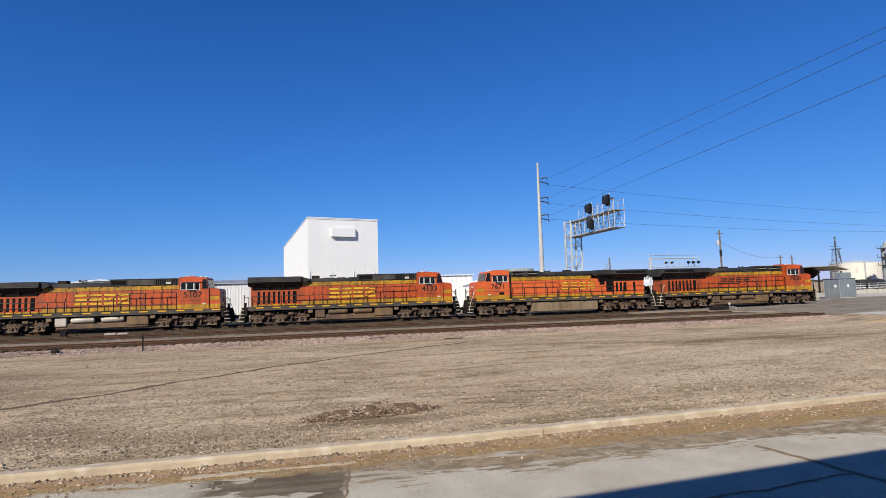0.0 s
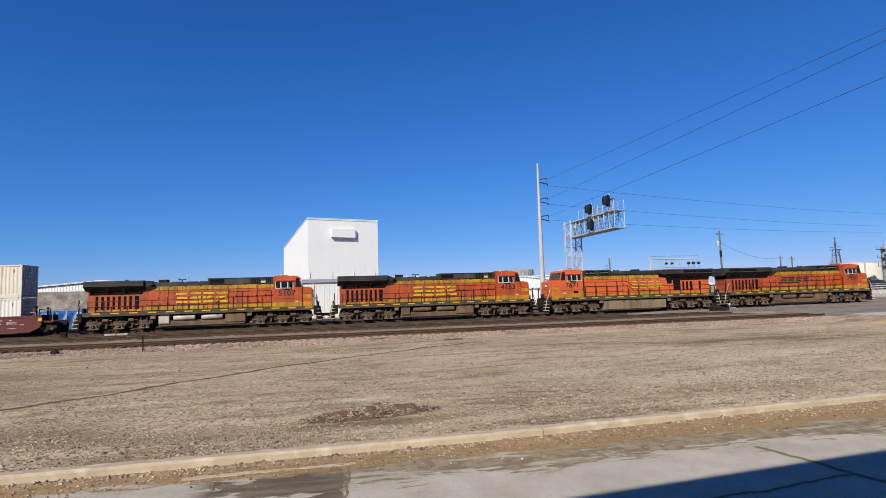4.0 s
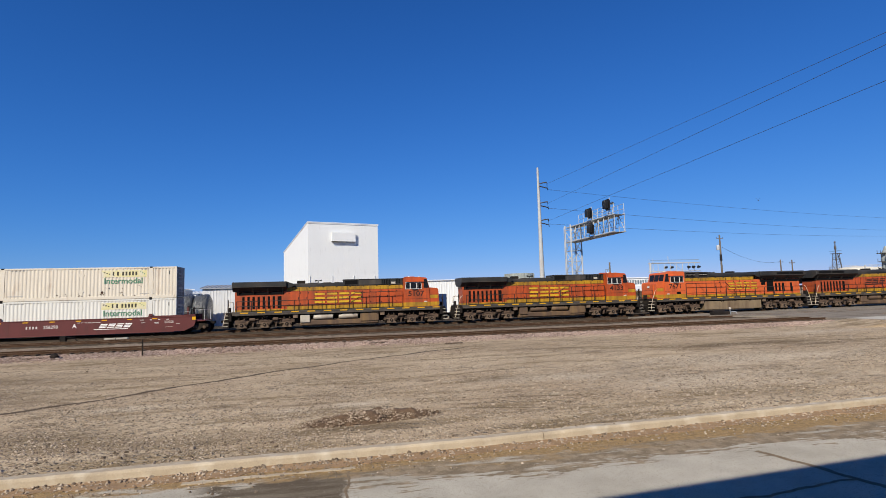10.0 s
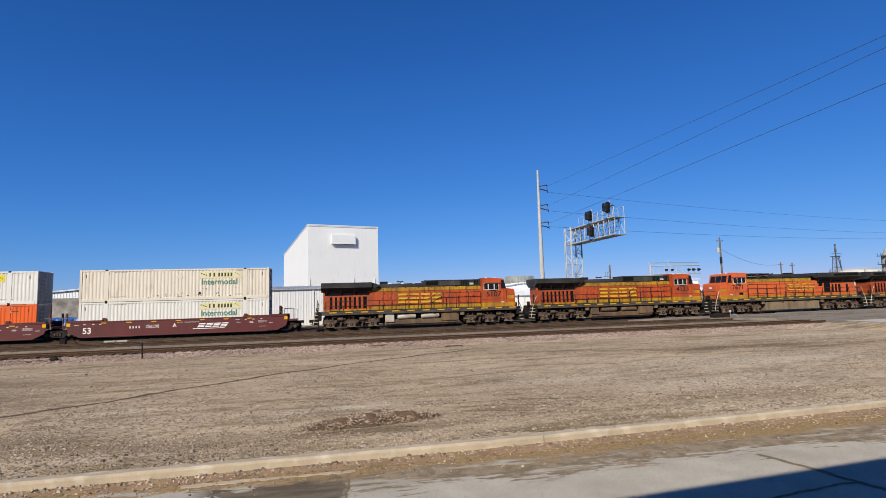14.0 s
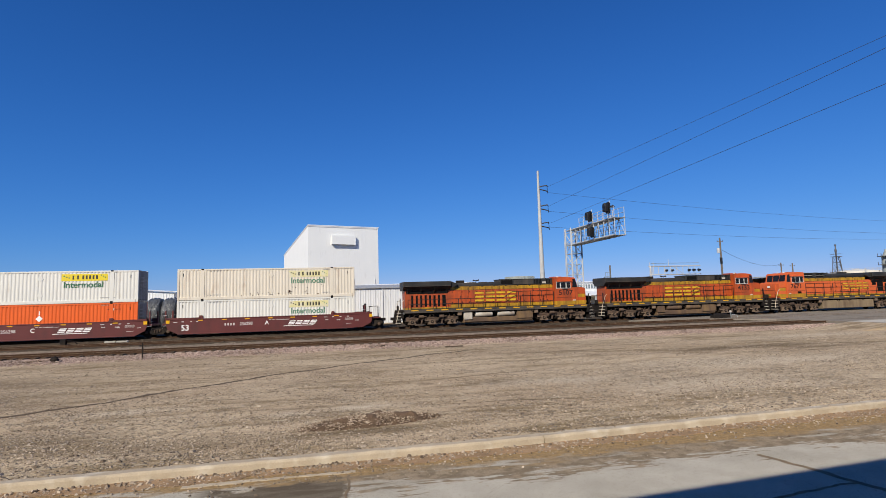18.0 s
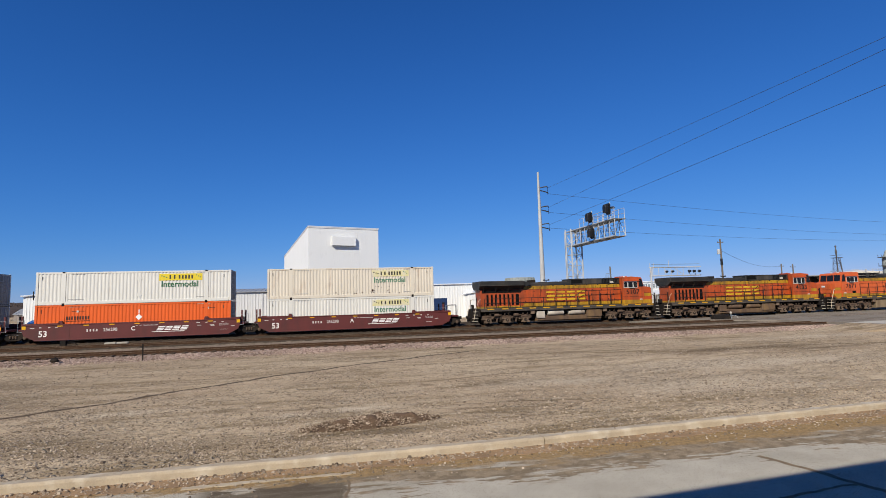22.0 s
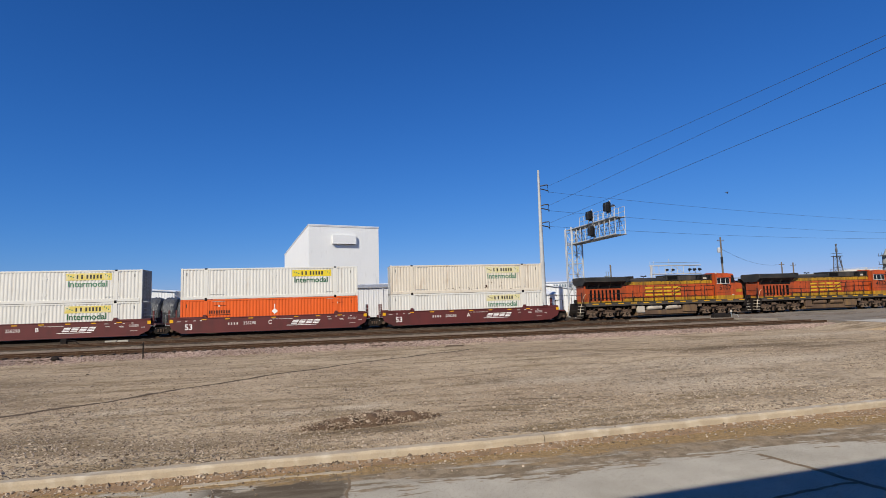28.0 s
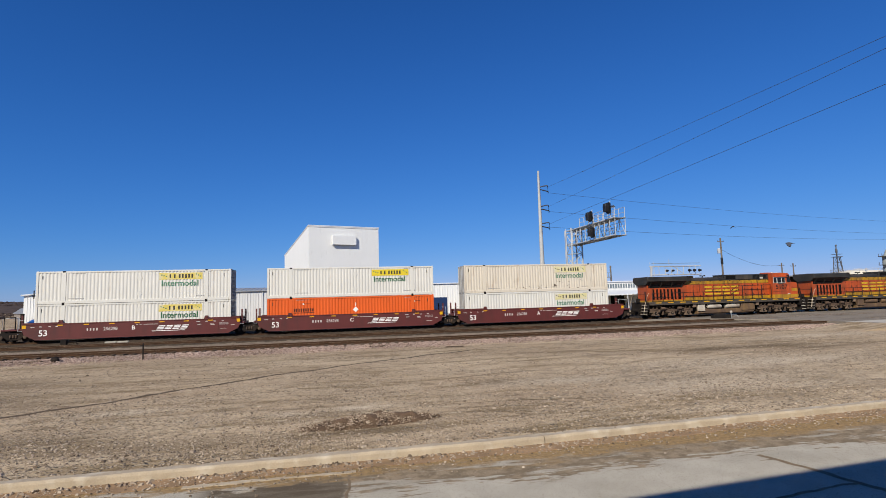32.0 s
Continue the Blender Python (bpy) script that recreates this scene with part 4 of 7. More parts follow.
def shed(name, label, at, W, D, eave, ridge, mat, roofmat, back=None, pitch=0.4, over=0.25, category="building"):
    """A metal-clad shed: four ribbed walls and a roof, front wall along x facing -y; ridge along x at half depth, or at the back."""
    b = thing(name, label, category, at=at)
    mono = back is not None
    rear = back if mono else eave
    part("wall", corrugated(W, eave, pitch), mat, b)
    part("wall", corrugated(W, rear, pitch), mat, b, at=pose(W, D, 0, 0, 0, 180))
    if mono:
        part("wall", corrugated(D - 0.2, 0, pitch, slope=(rear, eave)), mat, b, at=pose(0.0, D - 0.1, 0, 0, 0, -90))
        part("wall", corrugated(D - 0.2, 0, pitch, slope=(eave, rear)), mat, b, at=pose(W, 0.1, 0, 0, 0, 90))
        lines = [((-over, eave), (D + over, rear))]
    else:
        for x, turn, y in ((0.0, -90, D - 0.1), (W, 90, 0.1)):
            half = (D - 0.2) / 2
            part("wall", corrugated(half, 0, pitch, slope=(eave, ridge)), mat, b, at=pose(x, y, 0, 0, 0, turn))
            d = -half if turn == -90 else half
            part("wall", corrugated(half, 0, pitch, slope=(ridge, eave)), mat, b, at=pose(x, y + d, 0, 0, 0, turn))
        lines = [((-over, eave), (D / 2, ridge)), ((D / 2, ridge), (D + over, eave))]
    for (ya, za), (yb, zb) in lines:
        s, n = Shape(), max(2, int(W / 0.6))
        k = (zb - za) / (yb - ya)
        za, zb = za + 0.02, zb + 0.02
        s.add([(-over, ya, za), (W + over, ya, za), (W + over, yb, zb), (-over, yb, zb), (-over, ya, za + 0.1), (W + over, ya, za + 0.1), (W + over, yb, zb + 0.1), (-over, yb, zb + 0.1)],
              [(0, 3, 2, 1), (4, 5, 6, 7), (0, 1, 5, 4), (1, 2, 6, 5), (2, 3, 7, 6), (3, 0, 4, 7)])
        r = part("roof", s, roofmat, b)
        sm = Shape()
        for i in range(n + 1):
            x = -over + (W + 2 * over) * i / n
            sm.add([(x - 0.03, ya, za + 0.1), (x + 0.03, ya, za + 0.1), (x + 0.03, yb, zb + 0.1), (x - 0.03, yb, zb + 0.1),
                    (x - 0.02, ya, za + 0.16), (x + 0.02, ya, za + 0.16), (x + 0.02, yb, zb + 0.16), (x - 0.02, yb, zb + 0.16)],
                   [(4, 5, 6, 7), (0, 1, 5, 4), (1, 2, 6, 5), (2, 3, 7, 6), (3, 0, 4, 7)])
        part("roof_seams", sm, roofmat, r)
    return b


# tall white mill house; its roof falls steeply to one back corner
def mill():
    b = thing("mill_building", "tall white ribbed-metal mill building with a steep roof", "building", at=pose(-5.2, 70, 0, 0, 0, 16.0))
    W, D, T, lowT = 17.0, 27.0, 20.25, 15.6
    base = LOT
    part("front_wall", corrugated(W, T - base, 0.45, 0.004), SIDING, b, "white ribbed metal front", at=pose(0, 0, base))
    part("side_wall", corrugated(D - 0.1, 0, 0.45, 0.006, slope=(lowT - base, T - base)), SIDING, b, "bright white side wall", at=pose(0, D, base, 0, 0, -90))
    part("side_wall", corrugated(D - 0.1, 0, 0.45, 0.006, slope=(T - base, lowT - base)), SIDING, b, at=pose(W, 0.1, base, 0, 0, 90))
    part("back_wall", corrugated(W, lowT - base, 0.45), SIDING, b, at=pose(W, D + 0.1, base, 0, 0, 180))
    k = (T - lowT) / D
    s = Shape().prism_x([(-0.15, T + 0.02 + 0.15 * k), (D + 0.15, lowT + 0.02 - 0.15 * k), (D + 0.15, lowT + 0.2 - 0.15 * k), (-0.15, T + 0.2 + 0.15 * k)], -0.12, W + 0.12)
    part("roof", s, ROOF_WHITE, b)
    part("roof_trim", Shape().box(-0.06, W + 0.06, -0.1, -0.03, T - 0.2, T + 0.2, 0.02), SIDING, b, "white metal edge trim")
    v = part("vent_hood", Shape().prism_x([(-0.75, T - 4.25), (-0.05, T - 4.25), (-0.05, T - 2.1), (-0.75, T - 2.2)], 5.4, 11.1), SIDING, b, "white box-shaped vent hood on the front")
    # black slab paints the shaded underside of the hood
    part("hood_opening", Shape().box(5.5, 11.0, -0.7, -0.1, T - 4.29, T - 4.255), GRILLE, v)
    for i in range(4):
        part("downpipe", Shape().tube((0.4 + 5.2 * i, -0.12, base), (0.4 + 5.2 * i, -0.12, 8.0), 0.06), SIDING, b)
    return b


mill()

# low sheds in a row along the far side of the tracks
shed("storage_shed", "long white ribbed-metal shed with a grey roof", pose(-16.7, 22, LOT), 27.4, 9, 4.85, 5.35, SIDING_GREY, ROOF, pitch=0.35)
for px in (-9.2, -2.4, 3.0, 7.0):
    solid("shed_post", Shape().box(px - 0.06, px + 0.06, 21.86, 21.95, LOT, 4.4), SIDING_GREY, "pale metal corner flashing on the shed wall", "trim", kind="structure")
shed("left_shed", "white ribbed-metal shed with a white roof", pose(-38.9, 35, LOT, 0, 0, -90), 10, 17.9, 5.0, 5.75, SIDING, ROOF_WHITE, pitch=0.35)
shed("rear_shed", "small white gabled shed behind the others", pose(-26.5, 42, LOT), 6.5, 9, 4.6, 4.95, SIDING, ROOF_WHITE, pitch=0.4)
shed("white_warehouse", "long white metal warehouse with a flat white roof", pose(5.5, 36, LOT), 18.6, 14, 5.7, 5.9, SIDING, ROOF_WHITE, pitch=0.45)


def window_building():
    """White warehouse with a band of small windows above a lower roof and an open dock."""
    b = shed("dock_warehouse", "white warehouse with a window band above a canopy roof", pose(37.0, 41, LOT), 36, 16, 5.45, 5.7, SIDING, ROOF_WHITE, pitch=0.5)
    for i in range(52):
        x = 4.2 + i * 0.56
        w = part("window", Shape().box(x, x + 0.46, -0.08, -0.02, 4.25, 5.15), SIDING_GREY, b)
        part("pane", Shape().box(x + 0.05, x + 0.41, -0.1, -0.085, 4.3, 5.1), WINDOW, w)
    part("canopy", Shape().prism_x([(-6, 2.9), (-0.1, 3.75), (-0.1, 3.95), (-6, 3.1)], -3, 36), ROOF_WHITE, b, "white sloping canopy roof")
    for i in range(7):
        part("canopy_post", Shape().box(-2.8 + 6.3 * i, -2.6 + 6.3 * i, -5.9, -5.7, 0, 2.92), STEEL, b)
    for i in range(4):
        # the shaded inside of each doorway is a flat black panel
        d = part("dock_door", Shape().box(2 + 7 * i, 5 + 7 * i, -0.07, -0.03, 0.9, 3.0), GRILLE, b, "black panel standing for the shade inside an open dock doorway")
        part("door_frame", Shape().box(1.85 + 7 * i, 2.0 + 7 * i, -0.1, -0.02, 0.5, 3.1), STEEL, d)
    return b


window_building()


def round_bin():
    b = thing("round_bin", "weathered grey round metal bin behind the warehouses", "silo", at=pose(42.4, 62, LOT))
    part("shell", Shape().lathe([(3.3, 0), (3.3, 7.6), (3.1, 7.65), (3.1, 7.2)], (0, 0, 0), "z", 28), BIN_METAL, b, smooth=True)
    s = Shape()
    for i in range(28):
        a = 2 * math.pi * i / 28
        s.tube((3.36 * math.cos(a), 3.36 * math.sin(a), 0), (3.36 * math.cos(a), 3.36 * math.sin(a), 7.6), 0.07, n=5)
    part("stave_ribs", s, BIN_METAL, b)


round_bin()
g = shed("gabled_hall", "low white hall with a wide shallow gable roof", pose(22.5, 53, LOT, 0, 0, -90), 18, 21.0, 3.9, 5.35, SIDING, ROOF_WHITE, pitch=0.5)
shed("lean_to", "white lean-to with a low sloping roof before the hall", pose(28.2, 29.5, LOT), 8.4, 5, 3.2, 4.0, SIDING, ROOF_WHITE, back=4.1, pitch=0.5)


def stone_block():
    """Rough grey wall with a blue tarpaulin sagging off it and pallets in front."""
    solid("block_wall", Shape().box(-35.65, -25.6, 21.4, 21.9, LOT, 4.08, 0.05), STONE_WALL, "rough grey concrete bunker wall with worn top edge", "wall")
    rnd = random.Random(4)

    def tarp(name, x0, x1, y0, y1, h, mat, label, sag=0.25, rise=lambda x: 1):
        s, n = Shape(), 40
        v = []
        prof = [(0, 0), (0.02, 0.5), (0.05, 0.9), (0.3, 1.0), (0.7, 1.0), (0.95, 0.9), (0.98, 0.5), (1, 0)]
        for i in range(n + 1):
            x = x0 + (x1 - x0) * i / n
            for k, (u, w) in enumerate(prof):
                j = noise.noise((x * 1.7, k * 1.3, h)) * sag
                v.append((x + 0.4 * j, y0 + (y1 - y0) * u + j, LOT + max(0, h * w * rise(x) + (0.5 * j if w > 0 else 0))))
        m = len(prof)
        f = [(i * m + k, (i + 1) * m + k, (i + 1) * m + k + 1, i * m + k + 1) for i in range(n) for k in range(m - 1)]
        f += [tuple(range(m)), tuple(n * m + k for k in range(m - 1, -1, -1))]
        return solid(name, s.add(v, f), mat, label, "tarpaulin")

    tarp("sagging_tarpaulin", -34.7, -24.75, 17.8, 20.6, 2.1, TARP_BLUE, "long pile under a crumpled blue tarpaulin tied up at one end", 0.4, lambda x: 1 + 1.25 * max(0, (x + 26.9) / 1.7) ** 1.4)
    solid("vent_pipe", Shape().tube((-37.65, 24.75, 4.2), (-37.65, 24.75, 5.3), 0.07), UNDER, "thin dark vent pipe on the shed wall", "pipe")
    tarp("tarped_stack", -24.85, -23.4, 17.4, 20.6, 4.45, TARP_NAVY, "tall stack wrapped in a dark blue tarpaulin", 0.2)
    for i, x in enumerate((-21.2, -19.4, -17.6, -15.8)):
        s = Shape()
        s.lathe([(0.1, -0.9), (0.9, -0.88), (1.5, -0.86), (1.72, -0.7), (1.8, -0.5), (1.74, -0.3), (1.83, -0.1), (1.77, 0.1), (1.84, 0.3), (1.78, 0.5), (1.72, 0.7), (1.5, 0.86), (0.9, 0.88), (0.1, 0.9)], (0, 0, 0), "x", 44)
        s.v = [(a + 0.05 * noise.noise((a * 3, b * 4, c * 4 + i)), b + 0.11 * noise.noise((a * 4.5, b * 2.5, c * 2.5 + i)), c + 0.13 * noise.noise((a * 4.5 + 5, b * 2.5, c * 2.5 + i))) for a, b, c in s.v]
        s.v = [(a, b * 1.12, c * 1.12) for a, b, c in s.v]
        solid("wrapped_roll", s, TARP_BLACK, "huge roll wrapped in black crinkled plastic", "roll", "wrapped rolls", at=pose(x, 18.5, LOT + 2.15), smooth=True)
    solid("blue_container", Shape().box(11.6, 17.2, 26, 28.4, LOT, 3.0, 0.04), BLUE_BOX, "dark blue steel container beside the shed", "container")


stone_block()


def behind_camera():
    """Plain warehouse at the camera's back, whose shadow falls across the street."""
    b = thing("warehouse_behind", "plain warehouse wall behind the camera", "building", kind="structure", at=pose(0.37, -53.71, 0, 0, 0, 4.0))
    part("wall", Shape().box(-60, 90, -0.4, 0.0, ROADZ - 3, 8.35), SIDING_GREY, b)
    part("roof", Shape().box(-60, 90, -21, 0.0, 8.35, 8.6), ROOF, b)


behind_camera()


# ---- poles, signals and wires ----
def power_pole():
    p = thing("transmission_pole", "tall weathered steel transmission pole with davit arms", "utility pole", at=pose(32.5, 25, LOT))
    part("shaft", Shape().tube((0, 0, 0), (0, 0, 23.15), 0.46, 0.16, 12), POLE, p, smooth=True)
    for z in (20.6, 17.45, 14.65):
        a = part("davit_arm", Shape().path([(0.1, -0.05, z - 0.1), (0.7, -0.25, z + 0.05), (1.3, -0.45, z + 0.1)], 0.10), WIRE, p)
        part("insulator", Shape().lathe([(0.03, 0), (0.09, 0.03), (0.03, 0.08), (0.09, 0.13), (0.03, 0.18), (0.09, 0.23), (0.03, 0.3)], (1.3, -0.45, z - 0.2), "z", 8), BLACK, a)
        c = part("brace_arm", Shape().path([(0.1, 0.0, z - 0.45), (0.9, 0.2, z - 0.55), (1.7, 0.35, z - 0.7)], 0.09), WIRE, p)
        part("insulator", Shape().lathe([(0.03, 0), (0.09, 0.03), (0.03, 0.08), (0.09, 0.13), (0.03, 0.18), (0.09, 0.23), (0.03, 0.3)], (1.7, 0.35, z - 1.0), "z", 8), BLACK, c)
        part("jumper", Shape().path([(1.3, -0.45, z + 0.05), (1.45, -0.1, z - 0.3), (1.7, 0.35, z - 0.7)], 0.03), WIRE, a)


power_pole()


def wire(a, b, sag, r, label="thin dark overhead power cable"):
    n, pts = 24, []
    for i in range(n + 1):
        u = i / n
        p = Vector(a).lerp(Vector(b), u)
        p.z -= 4 * sag * u * (1 - u)
        pts.append(p)
    solid("power_cable", Shape().path(pts, r, 5), WIRE, label, "cable", "power cables")


# over the tracks towards the street, and away along the far side
for a, b in (((33.8, 24.55, 20.05), (36.0, -26, 19.3)), ((33.8, 24.55, 16.9), (33.5, -28, 17.4)), ((33.8, 24.55, 14.1), (31.6, -29, 14.5))):
    e = Vector(a).lerp(Vector(b), 1.5)
    wire(a, e, 0.0, 0.017)
for z0, z1 in ((20.2, 21.8), (17.15, 18.3), (14.6, 17.1)):
    wire((34.2, 25.35, z0 - 0.9), (201, 77, z1 + 0.6), 1.2, 0.021)


def signal_bridge():
    """Cantilever signal bridge that reaches over the tracks: lattice mast, two-level walkway, three heads."""
    g = thing("signal_cantilever", "galvanised cantilever signal bridge over the tracks", "railway signal", at=pose(30.5, 9.6, LOT))
    o = -LOT
    legs = [(-0.7, -0.8), (0.7, -0.8), (-0.7, 0.8), (0.7, 0.8)]
    for x, y in legs:
        part("mast_leg", Shape().tube((x, y, 0), (x, y, 11.3 + o), 0.10), STEEL, g)
    zs = [0.3 + 1.35 * i for i in range(9)]
    for (xa, ya), (xb, yb) in ((legs[0], legs[1]), (legs[2], legs[3]), (legs[0], legs[2]), (legs[1], legs[3])):
        for i, (z0, z1) in enumerate(zip(zs, zs[1:])):
            p, q = ((xa, ya), (xb, yb)) if i % 2 else ((xb, yb), (xa, ya))
            part("mast_brace", Shape().tube((*p, z0), (*q, z1), 0.04, n=6), STEEL, g)
            part("mast_strut", Shape().tube((xa, ya, z1), (xb, yb, z1), 0.035, n=6), STEEL, g)
    y1, low, top = -11.2, 9.15 + o, 11.05 + o
    for x in (-0.6, 0.6):
        for z in (low, top):
            part("chord", Shape().tube((x, 0.9, z), (x, y1, z), 0.065), STEEL, g)
        n = 9
        for i in range(n + 1):
            y = -0.9 + (y1 + 0.9) * i / n
            part("post", Shape().tube((x, y, low), (x, y, top), 0.038, n=6), STEEL, g)
            if i < n and (i % 4 == 1 or x > 0):
                yb = -0.9 + (y1 + 0.9) * (i + 1) / n
                part("diagonal", Shape().tube((x, y, low if i % 2 else top), (x, yb, top if i % 2 else low), 0.035, n=6), STEEL, g)
        for z in (top + 0.55, top + 1.1):
            part("handrail", Shape().tube((x, -3.0, z), (x, y1, z), 0.028, n=6), STEEL, g)
        for z in (low + 0.5, low + 1.0, low + 1.45):
            part("side_rail", Shape().tube((x, -0.9, z), (x, y1, z), 0.022, n=6), STEEL, g)
        for i in range(8):
            y = -3.0 + (y1 + 3.0) * i / 7
            part("rail_post", Shape().tube((x, y, top), (x, y, top + 1.1), 0.03, n=6), STEEL, g)
    for z in (low - 0.1, top - 0.1):
        part("walkway", Shape().box(-0.7, 0.7, y1 - 0.1, 0.3, z + 0.0, z + 0.04), CABINET, g, "steel grating walkway")
    for y, z in ((-6.3, 11.85 + o), (-10.4, 12.15 + o), (-6.6, 9.95 + o)):
        h = part("signal_head", Shape().prism_x([(y - 0.46, z - 0.4), (y - 0.25, z - 0.6), (y + 0.25, z - 0.6), (y + 0.46, z - 0.4), (y + 0.46, z + 0.42), (y + 0.25, z + 0.62), (y - 0.25, z + 0.62), (y - 0.46, z + 0.42)], -0.92, -0.8), BLACK, g,
                 "black signal head with a deep hood")
        part("hood", Shape().prism_x([(y - 0.3, z - 0.42), (y + 0.3, z - 0.42), (y + 0.36, z + 0.2), (y + 0.2, z + 0.5), (y - 0.2, z + 0.5), (y - 0.36, z + 0.2)], -1.35, -0.92, 0.05), BLACK, h)
        part("lamp_case", Shape().box(-0.8, -0.66, y - 0.25, y + 0.25, z - 0.35, z + 0.35, 0.03), BLACK, h)
        part("head_bracket", Shape().tube((-0.62, y, z - 1.0), (-0.62, y, z + 0.8), 0.05), STEEL, g)
    part("ladder", Shape().path([(-0.95, 0.2, 0), (-0.95, 0.2, 11.5)], 0.03).path([(-0.95, 0.6, 0), (-0.95, 0.6, 11.5)], 0.03), STEEL, g)


signal_bridge()


def crossing_cantilever():
    g = thing("crossing_cantilever", "steel cantilever with flashing crossing lights over the road", "crossing signal", at=pose(51.6, 25, LOT))
    part("mast", Shape().tube((0, 0, 0), (0, 0, 7.6), 0.15), STEEL, g)
    for z in (6.1, 7.5):
        part("chord", Shape().tube((0, 0, z), (9.4, 0, z), 0.08), STEEL, g)
        part("chord", Shape().tube((0, 0.5, z), (9.4, 0.5, z), 0.08), STEEL, g)
    for i in range(8):
        part("brace", Shape().tube((0.3 + 1.15 * i, 0, 6.1), (0.3 + 1.15 * i, 0, 7.5), 0.04, n=6), STEEL, g)
    part("brace", Shape().tube((4.2, 0, 7.5), (6.2, 0, 6.1), 0.04, n=6), STEEL, g)
    part("top_rail", Shape().tube((0.3, 0.25, 8.0), (9.4, 0.25, 8.0), 0.04, n=6), CABINET, g)
    for x in (-0.35, 0.35):
        part("ladder_rail", Shape().tube((x, -0.3, 0), (x, -0.3, 8.2), 0.03, n=6), STEEL, g)
    part("bell_post", Shape().tube((3.4, 0, 7.5), (3.4, 0, 8.6), 0.04), STEEL, g)
    for x in (2.7, 3.8, 7.0, 7.9, 8.9):
        h = part("flasher", Shape().lathe([(0.25, 0.03), (0.25, 0.0), (0.1, 0.0), (0.1, 0.03)], (x, -0.25, 6.75), "y", 18), BLACK if x > 5 else STEEL, g, "round flasher target")
        part("lamp_hood", Shape().lathe([(0.17, -0.35), (0.18, 0.0), (0.14, 0.0), (0.14, -0.3)], (x, -0.25, 6.75), "y", 12), BLACK, h)


crossing_cantilever()


def wood_pole(x, y, top, r, arms=(), label="weathered wooden utility pole"):
    p = thing("wooden_pole", label, "utility pole", "wooden poles", at=pose(x, y, LOT))
    part("shaft", Shape().tube((0, 0, 0), (0, 0, top - LOT), r, r * 0.7, 10), WOOD, p, smooth=True)
    for z, w in arms:
        part("crossarm", Shape().box(-w / 2, w / 2, -0.07, 0.07, z - 0.07, z + 0.07), WOOD, p)
        for s in (-0.9, 0.9):
            part("insulator", Shape().lathe([(0.04, 0), (0.07, 0.06), (0.04, 0.12), (0.06, 0.18)], (s * w / 2, 0, z + 0.07), "z", 8), BLACK, p)
    return p


p2 = wood_pole(86.3, 50, 14.7, 0.24, ((14.3, 1.6),), "wooden utility pole with a transformer can")
part("transformer", Shape().lathe([(0.3, 0), (0.34, 0.1), (0.34, 1.0), (0.2, 1.15)], (-0.75, -0.2, 11.6), "z", 12), STEEL, p2, "pale grey transformer can", smooth=True)
part("guard", Shape().tube((0, 0, 9.2), (0, 0, 10.6), 0.27, n=10), BLACK, p2)
wood_pole(142.1, 90, 11.2, 0.25, ((10.8, 2.0),))
wood_pole(146.5, 90, 11.0, 0.25, ((10.5, 2.0),))
wire((86.5, 50, 12.0), (142.1, 90, 10.6), 1.6, 0.03, "slack dark service cable between poles")


def camera_mast():
    m = thing("platform_mast", "slim mast with a small platform and bracket", "mast", at=pose(57.4, 48, LOT))
    part("mast", Shape().tube((0, 0, 0), (0, 0, 9.1), 0.17), WOOD, m)
    part("platform", Shape().box(-1.3, -0.2, -0.35, 0.35, 6.6, 6.78), CABINET, m)
    for x in (-1.25, -0.75, -0.25):
        part("rail_post", Shape().tube((x, -0.33, 6.72), (x, -0.33, 7.6), 0.05, n=6), CABINET, m)
    part("handrail", Shape().tube((-1.25, -0.33, 7.6), (-0.25, -0.33, 7.6), 0.05, n=6), CABINET, m)


camera_mast()


def lattice_tower():
    t = thing("lattice_tower", "dark lattice tower with a narrow vessel on top", "tower", at=pose(187.2, 110, LOT))
    b, tp, h = 1.6, 0.75, 14.6
    cs = [(-1, -1), (1, -1), (1, 1), (-1, 1)]
    for i, (cx, cy) in enumerate(cs):
        part("leg", Shape().tube((cx * b, cy * b, 0), (cx * tp, cy * tp, h), 0.11, n=6), TAN_METAL, t)
        nx_, ny_ = cs[(i + 1) % 4]
        for k in range(7):
            z0, z1 = h * k / 7, h * (k + 1) / 7
            w0, w1 = b + (tp - b) * k / 7, b + (tp - b) * (k + 1) / 7
            part("brace", Shape().tube((cx * w0, cy * w0, z0), (nx_ * w1, ny_ * w1, z1), 0.05, n=5), TAN_METAL, t)
            part("strut", Shape().tube((cx * w1, cy * w1, z1), (nx_ * w1, ny_ * w1, z1), 0.08, n=5), TAN_METAL, t)
    part("platform", Shape().box(-1.3, 1.3, -1.3, 1.3, h, h + 0.2), TAN_METAL, t)
    part("vessel", Shape().lathe([(0.1, 0), (0.22, 0.2), (0.25, 1.3), (0.38, 1.7), (0.38, 2.6), (0.2, 3.0), (0.16, 3.9), (0.34, 4.0), (0.3, 4.5), (0.1, 4.6)], (0, 0, h + 0.2), "z", 12), TAN_METAL, t, smooth=True)
    part("stair_brace", Shape().tube((4.4, 0, 0), (0.9, 0, h), 0.14, n=6), TAN_METAL, t)
    part("rail", Shape().path([(-1.3, -1.3, h + 1.1), (1.3, -1.3, h + 1.1), (1.3, 1.3, h + 1.1), (-1.3, 1.3, h + 1.1), (-1.3, -1.3, h + 1.1)], 0.05, 5), TAN_METAL, t)


lattice_tower()


